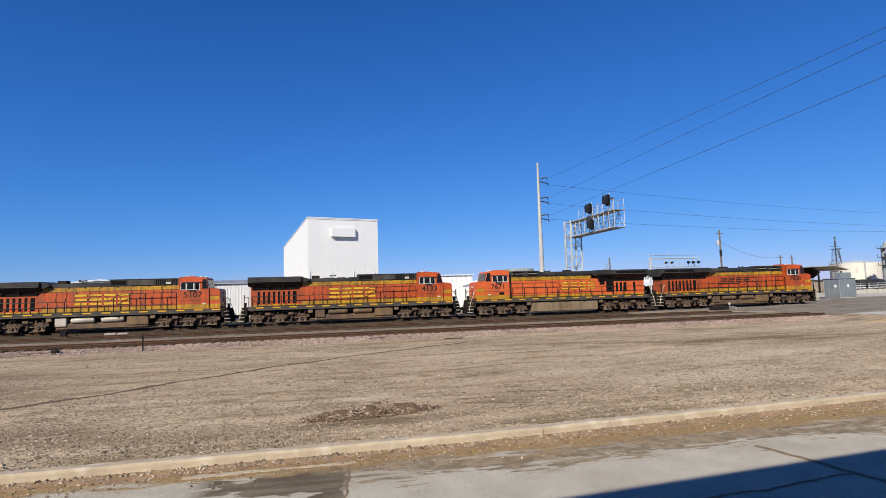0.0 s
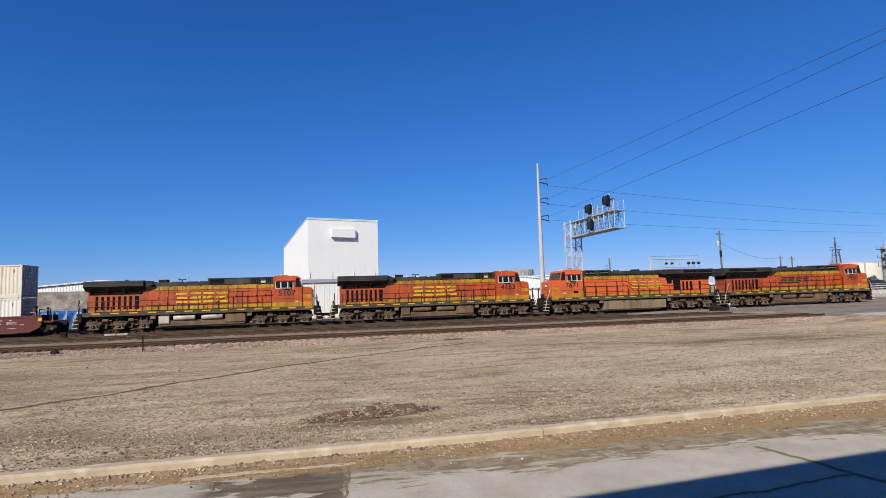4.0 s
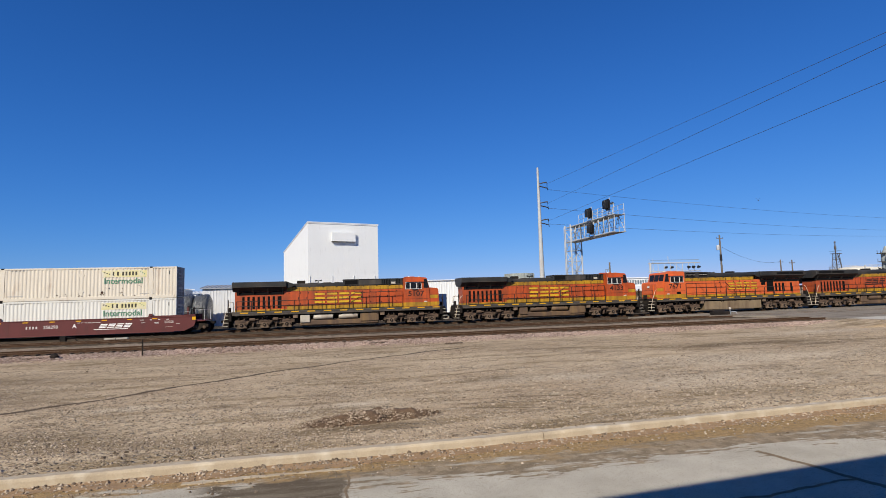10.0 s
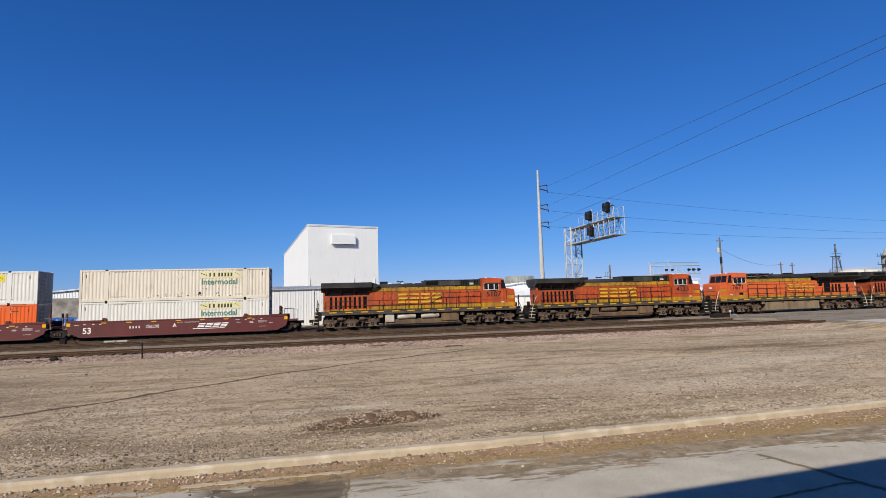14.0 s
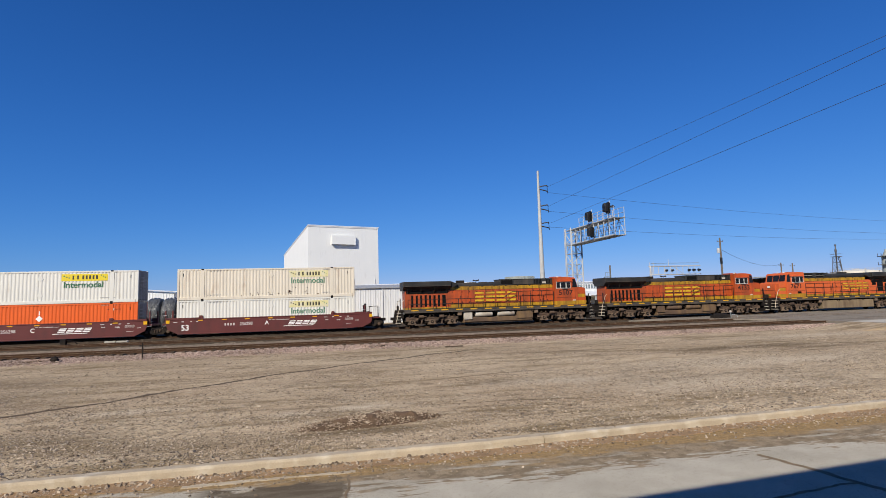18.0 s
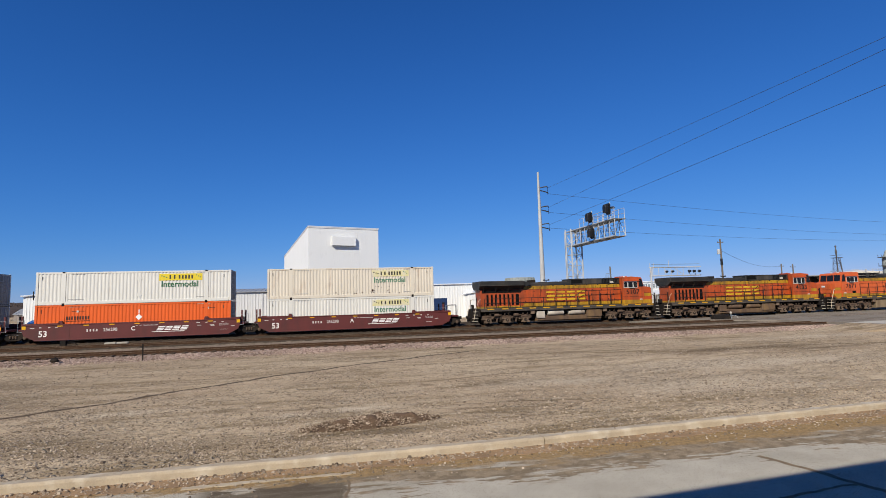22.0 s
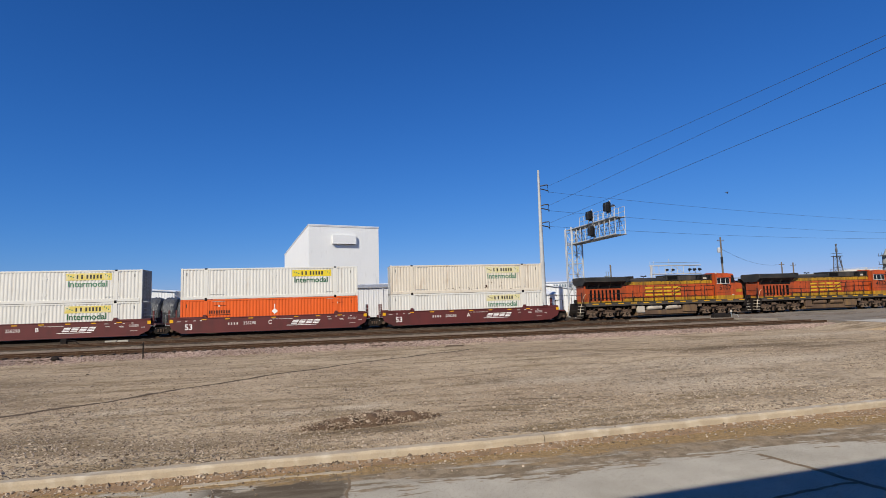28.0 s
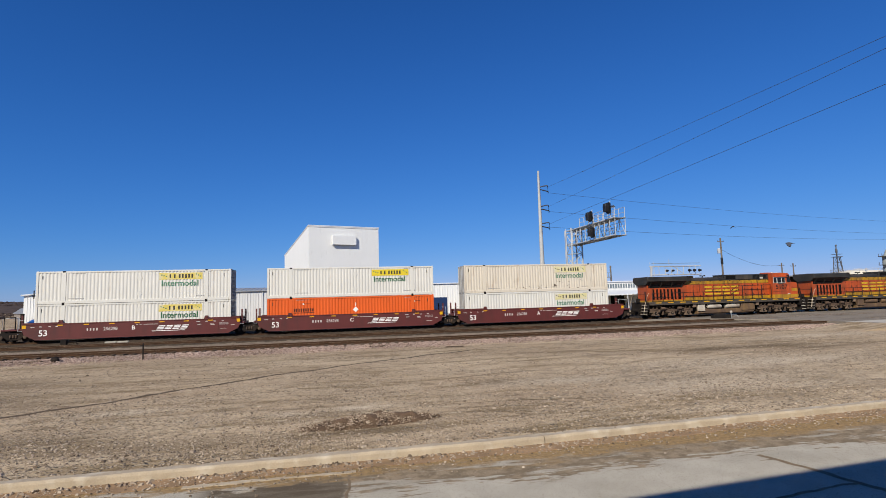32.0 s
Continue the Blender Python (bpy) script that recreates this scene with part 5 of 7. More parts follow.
def storage_tank(x, y, r, h, label):
    t = thing("storage_tank", label, "storage tank", "storage tanks", at=pose(x, y, LOT))
    part("shell", Shape().lathe([(r, 0), (r, h), (r * 0.98, h + 0.05), (0.1, h + 0.9)], (0, 0, 0), "z", 48), TANK_WHITE, t, smooth=True)
    s = Shape()
    for i in range(24):
        a, b = 2 * math.pi * i / 24, 2 * math.pi * (i + 1) / 24
        p, q = (r * math.cos(a), r * math.sin(a)), (r * math.cos(b), r * math.sin(b))
        s.tube((*p, h), (*p, h + 0.9), 0.05, n=5).tube((*p, h + 0.9), (*q, h + 0.9), 0.05, n=5)
    part("roof_railing", s, STEEL, t)
    part("ladder", Shape().box(-r * 0.55, -r * 0.55 + 0.5, -r * 0.86 - 0.2, -r * 0.86, 0, h + 0.9), STEEL, t)


storage_tank(195.8, 110, 8.1, 9.0, "broad cream storage tank with a railed roof")
storage_tank(214.6, 113, 10.0, 8.5, "broad cream storage tank beside the process tower")


def process_tower():
    t = thing("process_tower", "tan process tower with platforms and pipes", "tower", at=pose(185.3, 90, LOT))
    part("vessel", Shape().lathe([(1.6, 0), (1.6, 13), (1.0, 14.2), (0.5, 15.6)], (0, 0, 0), "z", 16), BIN_METAL, t, "grey steel column", smooth=True)
    for z in (7.5, 10.3, 13.2):
        part("platform", Shape().lathe([(2.7, 0), (2.7, 0.15), (1.5, 0.15), (1.5, 0)], (0, 0, z), "z", 16), TAN_METAL, t)
        s = Shape()
        for i in range(10):
            a = 2 * math.pi * i / 10
            s.tube((2.6 * math.cos(a), 2.6 * math.sin(a), z), (2.6 * math.cos(a), 2.6 * math.sin(a), z + 1.1), 0.05, n=5)
        part("railing", s, TAN_METAL, t)
    for x in (-2.3, -1.9, 2.1):
        part("pipe", Shape().path([(x, -1.6, 0), (x, -1.6, 12.5), (x + 0.5, -1.2, 13.4), (0, 0, 14.0)], 0.16), SIDING_GREY, t, "pale riser pipe")


process_tower()


def shelter():
    """Open-sided loading shelter with a gable roof; a dark sheet stands for the shade below it."""
    s = thing("loading_shelter", "open loading shelter with a thin grey roof, dark inside", "shelter", at=pose(114.5, 60, LOT))
    part("roof", Shape().prism_y([(-14, 6.0), (9.4, 6.55), (13.4, 5.5), (13.4, 5.65), (9.4, 6.75), (-14, 6.2)], -4.5, 10.5), ROOF_DULL, s, "thin grey metal roof")
    # added near-black sheet in place of the shade under the roof
    part("gable_lining", Shape().prism_y([(-13.8, 3.4), (9.4, 3.6), (12.0, 5.2), (9.4, 6.45), (-13.8, 5.9)], 2.0, 2.15), UNDER, s, "dark sheet standing for the shade under the roof")
    for x in (-1.5, 5, 12):
        for y in (-3.6, 9.6):
            part("post", Shape().box(x - 0.15, x + 0.15, y - 0.15, y + 0.15, 0, 5.2), UNDER, s)
    part("back_wall", Shape().box(-13.6, 11.5, 9.7, 9.9, 0, 5.6), UNDER, s)


shelter()


def utility_cabinets():
    for x0, x1, y0, h in ((74.4, 77.4, 12.0, 2.85),):
        c = thing("signal_bungalow", "grey metal railway equipment cabinet with a door", "equipment cabinet", "equipment cabinets")
        part("body", Shape().box(x0, x1, y0, y0 + 2.6, 0.1, h, 0.03), CABINET, c)
        part("roof", Shape().box(x0 - 0.08, x1 + 0.08, y0 - 0.08, y0 + 2.68, h, h + 0.1, 0.03), CABINET, c)
        part("base", Shape().box(x0 + 0.05, x1 - 0.05, y0 + 0.05, y0 + 2.55, LOT, 0.1), CONCRETE, c)
        d = part("door", Shape().box(x0 + 1.0, x0 + 2.0, y0 - 0.04, y0, 0.3, h - 0.4, 0.01), CABINET, c)
        part("door_sign", Shape().box(x0 + 1.35, x0 + 1.65, y0 - 0.05, y0 - 0.041, 1.6, 2.0), WHITE, d)
        part("side_sign", Shape().box(x0 - 0.012, x0 - 0.002, y0 + 0.5, y0 + 0.9, 1.6, 2.0), WHITE, c)
        for k in range(4):
            part("side_seam", Shape().box(x0 - 0.012, x0 - 0.002, y0 + 0.02 + 0.85 * k, y0 + 0.05 + 0.85 * k, 0.15, h), STEEL, c)
    solid("transformer_cabinet", Shape().box(86.4, 88.6, 22, 23.2, LOT, 3.95, 0.06), CABINET, "dark grey transformer cabinet in the yard", "cabinet")


utility_cabinets()


def yard_things():
    c = thing("tank_wagon", "black tank wagon standing in the yard", "tank wagon", at=pose(139.5, 60, LOT))
    part("barrel", Shape().lathe([(0.3, -4.6), (1.1, -4.3), (1.25, -3.9), (1.25, 3.9), (1.1, 4.3), (0.3, 4.6)], (0, 0, 1.75), "x", 18), DARK, c, smooth=True)
    part("dome", Shape().lathe([(0.5, 0), (0.5, 0.4), (0.3, 0.5)], (0, 0, 2.9), "z", 12), DARK, c)
    part("frame", Shape().box(-4.8, 4.8, -0.9, 0.9, 0.55, 0.8), UNDER, c)
    for x in (-3.4, 3.4):
        for y in (-0.75, 0.75):
            part("support", Shape().box(x - 0.6, x + 0.6, y - 0.1, y + 0.1, 0.0, 0.6), UNDER, c)
    fence = thing("chainlink_fence", "galvanised fence of thin posts and rails along the yard", "fence")
    for i in range(22):
        part("post", Shape().tube((96 + 2.6 * i, 34 + 0.3 * i, LOT), (96 + 2.6 * i, 34 + 0.3 * i, 1.9), 0.04, n=6), STEEL, fence)
    for z in (0.2, 1.0, 1.85):
        part("rail", Shape().tube((96, 34, z), (150.6, 40.3, z), 0.025, n=6), STEEL, fence)
    for i in range(6):
        solid("white_pipe", Shape().tube((104 + 6.2 * i, 30 + 0.9 * i, LOT + 0.42), (110 + 6.2 * i, 31.2 + 0.9 * i, LOT + 0.42), 0.38, n=12), SIDING, "length of white pipe lying in the yard", "pipe", "white pipes", smooth=True)


yard_things()


def pipe_rack(x, y, w):
    """A low steel rack with pipes and valves."""
    r = thing("pipe_rack", "low steel rack of pipes and valves in the yard", "pipe rack", "pipe racks", at=pose(x, y, LOT))
    for i in range(4):
        part("post", Shape().box(w * i / 3 - 0.07, w * i / 3 + 0.07, -0.07, 0.07, 0, 2.1), TAN_METAL, r)
    for z, m in ((1.1, SIDING), (1.6, STEEL), (2.0, TAN_METAL)):
        part("pipe", Shape().tube((-0.4, -0.12, z), (w + 0.4, -0.12, z), 0.10, n=8), m, r)
    for i in range(3):
        part("valve", Shape().lathe([(0.06, 0), (0.22, 0.05), (0.22, 0.16), (0.06, 0.22)], (w * (i + 0.5) / 3, -0.14, 1.1), "z", 10), TAN_METAL, r)


for px, py, pw in ((112, 44, 6.0), (122, 46, 5.0), (131, 47, 6.0)):
    pipe_rack(px, py, pw)
for i in range(7):
    solid("concrete_barrier", Shape().prism_x([(-0.3, 0), (0.3, 0), (0.25, 0.2), (0.1, 0.8), (-0.1, 0.8), (-0.25, 0.2)], -1.4, 1.4), CONCRETE, "pale concrete barrier along the yard edge", "barrier", "barriers",
          at=pose(97 + 3.1 * i, 27.5 + 0.5 * i, LOT + 0.36, 0, 0, 9))


def far_hill():
    """A low wooded ridge on the horizon."""
    s, v, f = Shape(), [], []
    xs = np.arange(-1500, 1501, 12.0)
    for x in xs:
        h = 9 + 4.5 * noise.noise((x * 0.004, 0, 0)) + 1.8 * noise.noise((x * 0.03, 2, 0)) + 0.9 * noise.noise((x * 0.12, 4, 0))
        k = max(0.25, min(1.0, (-x - 160) / 160)) if x > -320 else 1.0
        for y, z in ((560, LOT - 1), (600, h * k * 0.75), (660, h * k * 1.25), (760, LOT - 1)):
            v.append((x, y + 14 * noise.noise((x * 0.05, y * 0.01, 6)), z))
    f = [(i * 4 + k, (i + 1) * 4 + k, (i + 1) * 4 + k + 1, i * 4 + k + 1) for i in range(len(xs) - 1) for k in range(3)]
    solid("wooded_ridge", s.add(v, f), TREE, "distant brown ridge covered in bare brush", "hill", kind="structure", smooth=True)


far_hill()


def far_brush():
    rnd, spots = random.Random(17), []
    for _ in range(1500):
        x, y = rnd.uniform(-620, -110), rnd.uniform(170, 560)
        spots.append((x, y, LOT, rnd.uniform(0.8, 2.2)))
    for _ in range(2600):
        x, u = rnd.uniform(-900, -150), rnd.random()
        h = 9 + 4.5 * noise.noise((x * 0.004, 0, 0)) + 1.8 * noise.noise((x * 0.03, 2, 0))
        k = max(0.25, min(1.0, (-x - 160) / 160))
        spots.append((x, 600 + 60 * u, h * k * (0.75 + 0.5 * u) - 0.4, rnd.uniform(1.0, 2.6)))
    rocks("far_brush", spots, TREE, "bare brown brush and trees below and along the ridge", "brush")


far_brush()
for hx, hy, hw, hd, ht, hr in ((-104, 118, 8, 7, 2.4, 3.6), (-93, 128, 7, 8, 2.2, 3.7), (-84, 112, 6, 6, 2.2, 3.2)):
    shed("far_house", "small grey house with a pale gabled roof below the ridge", pose(hx, hy, LOT), hw, hd, ht, hr, BRICKISH, ROOF, category="house")


# ---- the train ----
MOVING = []      # thing, x of its middle at the start
ROLLING = []     # wheelset, radius


def wheelset(parent, x, r=0.53, name="wheelset"):
    """Two wheels on an axle, turning about its own middle."""
    s = Shape()
    for y in (-0.72, 0.72):
        k = 1 if y > 0 else -1
        s.lathe([(0.1, -0.07), (r - 0.09, -0.05), (r + 0.025, -0.07), (r + 0.025, -0.04), (r, -0.03), (r - 0.01, 0.07), (r - 0.1, 0.05), (0.16, 0.06), (0.1, 0.09)] if k > 0 else
                [(0.1, -0.09), (0.16, -0.06), (r - 0.1, -0.05), (r - 0.01, -0.07), (r, 0.03), (r + 0.025, 0.04), (r + 0.025, 0.07), (r - 0.09, 0.05), (0.1, 0.07)], (0, y, 0), "y", 24)
        for i in range(3):
            a = 2 * math.pi * i / 3
            s.tube((0.22 * math.cos(a), y - 0.06 * -k, 0.22 * math.sin(a)), (0.22 * math.cos(a), y + 0.075 * k, 0.22 * math.sin(a)), 0.05, n=6)
    s.tube((0, -0.7, 0), (0, 0.7, 0), 0.09)
    ob = part(name, s, UNDER, parent, "grimy steel wheels on an axle", at=pose(x, 0, r))
    ROLLING.append((ob, r, x))
    return ob


def loco_truck(parent, xc):
    """Three-axle bogie: cast side frames, journal boxes, springs, brake gear."""
    for s in (-1, 1):
        y0, y1 = (-1.16, -0.98) if s < 0 else (0.98, 1.16)
        prof = [(-2.75, 0.66), (-2.75, 0.90), (-2.5, 1.0), (-1.65, 1.0), (-1.4, 0.88), (-0.6, 0.88), (-0.35, 0.98), (0.35, 0.98), (0.6, 0.88), (1.4, 0.88), (1.65, 1.0), (2.5, 1.0), (2.75, 0.90), (2.75, 0.66),
                (2.48, 0.62), (2.44, 0.36), (1.66, 0.36), (1.60, 0.62), (1.3, 0.68), (0.75, 0.68), (0.46, 0.62), (0.42, 0.36), (-0.42, 0.36), (-0.46, 0.62), (-0.75, 0.68), (-1.3, 0.68), (-1.60, 0.62), (-1.66, 0.36), (-2.44, 0.36), (-2.48, 0.62)]
        fr = part("truck_frame", Shape().prism_y([(xc + a, b) for a, b in prof], y0, y1), TRUCK, parent, "dusty cast steel bogie frame")
        for dx in (-2.05, 0.0, 2.05):
            x = xc + dx
            part("journal_box", Shape().prism_y([(x - 0.46, 0.22), (x + 0.46, 0.22), (x + 0.44, 0.32), (x + 0.28, 0.46), (x + 0.24, 0.66), (x - 0.24, 0.66), (x - 0.28, 0.46), (x - 0.44, 0.32)], min(s * 1.3, s * 1.14), max(s * 1.3, s * 1.14)), TRUCK_PALE, fr)
            part("bearing_cap", Shape().lathe([(0.06, -0.05), (0.15, -0.03), (0.16, 0.02), (0.16, 0.06)] if s < 0 else [(0.16, -0.06), (0.16, -0.02), (0.15, 0.03), (0.06, 0.05)], (x, s * 1.34, 0.5), "y", 14), UNDER, fr, smooth=True)
            part("cap_bolt", Shape().tube((x, s * 1.36, 0.5), (x, s * 1.41, 0.5), 0.07, n=8), TRUCK_PALE, fr)
            part("wheel_guard", Shape().box(x - 0.34, x + 0.34, min(s * 1.2, s * 1.17), max(s * 1.2, s * 1.17), 0.80, 0.93, 0.01), TRUCK, fr)
            part("axle_link", Shape().tube((x - 0.75, s * 1.22, 0.58), (x - 0.2, s * 1.24, 0.62), 0.05, n=6), TRUCK_PALE, fr)
        for dx in (-1.05, 1.05):
            x = xc + dx
            part("brake_cylinder", Shape().lathe([(0.1, -0.3), (0.17, -0.26), (0.17, 0.2), (0.06, 0.24), (0.06, 0.5)], (x, s * 1.24, 1.0), "x", 12), TRUCK, fr, smooth=True)
            part("damper", Shape().tube((x - 0.5, s * 1.26, 0.5), (x - 0.15, s * 1.26, 1.1), 0.05), UNDER, fr)
            part("sand_pipe", Shape().path([(x + 0.45, s * 1.2, 1.25), (x + 0.5, s * 1.2, 0.5), (x + 0.62, s * 1.0, 0.2)], 0.03), UNDER, fr)
            part("brake_lever", Shape().prism_y([(x - 0.12, 0.3), (x + 0.02, 0.28), (x + 0.16, 0.85), (x + 0.02, 0.87)], min(s * 1.05, s * 1.2), max(s * 1.05, s * 1.2)), TRUCK, fr)
        for dx in (-2.3, -1.8, -0.2, 0.2, 1.8, 2.3):
            sp = Shape()
            for k in range(4):
                sp.lathe([(0.05, -0.02), (0.095, 0), (0.05, 0.02)], (xc + dx, s * 1.22, 1.03 + 0.06 * k), "z", 8)
            part("spring", sp, TRUCK_PALE, fr)
    part("bolster", Shape().box(xc - 2.6, xc + 2.6, -0.6, 0.6, 0.25, 1.25, 0.05), UNDER, parent)
    # added dark sheets behind the frames stand for the shaded voids
    for s in (-1, 1):
        part("brake_rigging", Shape().box(xc - 2.7, xc + 2.7, s * 0.88 - 0.04, s * 0.88 + 0.04, 0.32, 1.2), UNDER, parent)
    for dx in (-2.05, 0, 2.05):
        wheelset(parent, xc + dx)


def mark_shape(a, b, z0, z1, y0, y1, w, slant=0.0):
    """One plain block of a word mark: three bars one over the other, w high, leaning by slant."""
    def lean(z):
        return slant * (z - z0) / (z1 - z0)

    s, zm = Shape(), (z0 + z1) / 2
    for r, t in ((z0, z0 + w), (zm - w / 2, zm + w / 2), (z1 - w, z1)):
        s.prism_y([(a + lean(r), r), (b + lean(r), r), (b + lean(t), t), (a + lean(t), t)], y0, y1)
    return s


def upright_bars(a, b, z0, z1, y0, y1, n):
    """Unreadable or private writing: n plain upright bars."""
    s, p = Shape(), (b - a) / n
    for i in range(n):
        s.box(a + p * i, a + p * (i + 0.55), y0, y1, z0, z1)
    return s


def handrail(parent, pts, posts, mat=None, r=0.034):
    mat = mat or RAIL_HAND
    part("handrail", Shape().path(pts, r, 6), mat, parent)
    for a, b in posts:
        part("stanchion", Shape().tube(a, b, 0.038, n=6), mat, parent)


def locomotive(number, centre, facing, style, label):
    """A six-axle road locomotive, 22.3 m over couplers, rail level at z = 0; local +x is its cab end."""
    t = thing("locomotive", label, "locomotive", "locomotives of the train")
    flip = Matrix.Identity(4) if facing > 0 else pose(0, 0, 0, 0, 0, 180)
    near = -1 if facing > 0 else 1       # the side that faces the street
    evo = style != "standard"
    # deck and frame
    deck = part("deck", Shape().box(-9.95, 10.0, -1.53, 1.53, 1.58, 1.74, 0.03), DECK, t, "dusty black walkway deck with a side sill")
    part("side_sill", Shape().box(-9.9, 9.9, -1.545, -1.40, 1.40, 1.60), SILL, deck)
    part("side_sill", Shape().box(-9.9, 9.9, 1.40, 1.545, 1.40, 1.60), SILL, deck)
    part("underframe", Shape().box(-9.6, 9.6, -1.0, 1.0, 1.05, 1.58, 0.05), UNDER, t)
    for i in range(13):
        x = -9.2 + 1.53 * i
        for s in (-1, 1):
            part("reflector", Shape().box(x, x + 0.72, s * 1.552 - 0.006, s * 1.552 + 0.006, 1.60, 1.69), REFLECT, deck)
    # hood: orange body with yellow bands, dark top
    hw = 0.95
    xr, xf = -9.75, 6.27
    xs0 = -3.35 if style == "reversed" else -5.0
    low = 2.04 if style == "reversed" else 2.15
    ORANGE = ORANGE_CLEAN if style == "reversed" else ORANGE_DULL
    part("hood_lower", Shape().box(xs0, xf, -hw, hw, 1.74, low), YELLOW, t, "yellow lower band of the hood")
    part("rear_band", Shape().box(xr, xs0, -hw, hw, 1.74, 1.92), YELLOW, t)
    part("rear_hood", Shape().box(xr, xs0, -hw, hw, 1.92, 3.66), ORANGE, t, "orange radiator compartment")
    part("hood", Shape().box(xs0, xf, -hw, hw, low, 3.62), ORANGE, t, "orange painted engine hood")
    part("hood_upper", Shape().box(xs0, xf, -hw, hw, 3.62, 3.97), YELLOW, t, "yellow upper band of the hood")
    part("hood_roof", Shape().prism_x([(-hw, 3.97), (hw, 3.97), (hw, 4.16), (0.7, 4.34), (-0.7, 4.34), (-hw, 4.16)], -5.2, xf), DARK, t, "black hood roof")
    # hood doors: thin raised panels with gaps and latches
    for s in (-1, 1):
        y = s * (hw + 0.008)
        x = -4.9 if style != "reversed" else -3.25
        k = 0
        while x < (5.6 if style != "reversed" else 1.9):
            w = 0.78 if k % 3 else 1.05
            dr = part("hood_door", Shape().box(x + 0.02, x + w - 0.02, min(y, y - s * 0.02), max(y, y - s * 0.02), low + 0.05, 3.57), ORANGE, t)
            part("door_band", Shape().box(x + 0.02, x + w - 0.02, min(y, y - s * 0.02), max(y, y - s * 0.02), 1.82, low), YELLOW, dr)
            part("door_gap", Shape().box(x + w - 0.013, x + w + 0.013, min(y, y - s * 0.006), max(y, y - s * 0.006), 1.80, 3.9), NUM, dr)
            part("latch", Shape().box(x + w - 0.12, x + w - 0.07, min(y, y + s * 0.03), max(y, y + s * 0.03), 2.8, 3.0), DARK, dr)
            part("door_hinge", Shape().box(x + 0.05, x + 0.11, min(y, y + s * 0.02), max(y, y + s * 0.02), 3.35, 3.47), NUM, dr)
            part("door_hinge", Shape().box(x + 0.05, x + 0.11, min(y, y + s * 0.02), max(y, y + s * 0.02), 2.3, 2.42), NUM, dr)
            x += w
            k += 1
        # lifting lugs and seams along the upper band, the body side stripe and a dark strip painted as its shadow line
        for i in range(9):
            xb = xs0 + 0.5 + i * (xf - xs0 - 0.8) / 8
            part("band_seam", Shape().box(xb - 0.015, xb + 0.015, min(y, y - s * 0.006), max(y, y - s * 0.006), 3.64, 3.95), NUM, t)
            part("lifting_lug", Shape().box(xb + 0.2, xb + 0.32, min(y, y + s * 0.05), max(y, y + s * 0.05), 3.93, 4.04), DARK, t)
        part("edge_strip", Shape().box(xs0, xf, min(y, y - s * 0.004), max(y, y - s * 0.004), 3.585, 3.615), NUM, t, "dark strip painted as a shadow line under the upper band")
        part("belt_strip", Shape().box(xs0, xf, min(y, y - s * 0.004), max(y, y - s * 0.004), low - 0.012, low + 0.016), NUM, t)
    # radiator end with overhanging wings
    xl, xr2 = (-9.95, -5.0) if not evo else (-10.15, -3.9)
    top = 4.55
    part("radiator", Shape().prism_x([(-hw, 3.64), (hw, 3.64), (1.45, 4.0), (1.5, 4.06), (1.5, 4.44), (1.36, top), (-1.36, top), (-1.5, 4.44), (-1.5, 4.06), (-1.45, 4.0)], xl, xr2, 0.05), DARK, t, "black overhanging radiator housing")
    part("radiator_slope", Shape().prism_y([(xr2 - 0.04, 3.90), (xr2 + 0.35, 3.98), (xr2 + 0.75, 4.18), (xr2 + 0.55, 4.34), (xr2 - 0.04, 4.53)], -1.3, 1.3), DARK, t, "sloping front of the radiator housing")
    for s in (-1, 1):
        for i in range(4):
            xb = xl + 0.5 + i * (xr2 - xl - 0.9) / 3
            part("wing_strut", Shape().prism_x([(s * (hw - 0.02), 3.35), (s * (hw + 0.04), 3.35), (s * 1.42, 4.0), (s * 1.34, 4.02)], xb - 0.035, xb + 0.035), DARK, t)
        part("wing_edge", Shape().box(xl + 0.05, xr2 - 0.05, min(s * 1.49, s * 1.515), max(s * 1.49, s * 1.515), 4.06, 4.10), DECK, t)
        for i in range(3):
            xa = xl + 0.3 + i * (xr2 - xl - 0.6) / 3
            part("wing_panel", Shape().box(xa + 0.05, xa + (xr2 - xl - 0.6) / 3 - 0.05, min(s * 1.495, s * 1.508), max(s * 1.495, s * 1.508), 4.14, 4.40), GRILLE if i < 2 and evo else DARK, t)
    # black band on the hood paints the shade beneath the wings
    part("radiator_recess", Shape().box(xl + 0.35, xr2 - 0.3, -hw - 0.012, hw + 0.012, 3.30, 3.62), GRILLE, t)
    for i in range(6):
        x = xl + 0.7 + i * (xr2 - xl - 1.2) / 6
        part("roof_fan", Shape().lathe([(0.05, 0.03), (0.33, 0.03), (0.36, 0.0)], (x + 0.2, 0, top + 0.005), "z", 14), UNDER, t) if i % 2 == 0 else None
    for s in (-1, 1):
        y = s * (hw + 0.012)
        slots = [(-9.1 + 0.46 * i, 0.22 if i not in (7,) else 0.36) for i in range(8)]
        if style == "reversed":
            slots = [(-8.7, 0.28), (-7.6, 0.36), (-7.05, 0.28), (-6.55, 0.26), (-6.05, 0.92)]
            part("vent_square", Shape().box(-4.95, -4.35, min(y, y - s * 0.03), max(y, y - s * 0.03), 2.95, 3.4), GRILLE, t)
        for x, w in slots:
            part("grille", Shape().box(x, x + w, min(y, y - s * 0.03), max(y, y - s * 0.03), 2.0 if style != "reversed" else 2.15, 3.16 if w < 0.9 else 3.35), GRILLE, t)
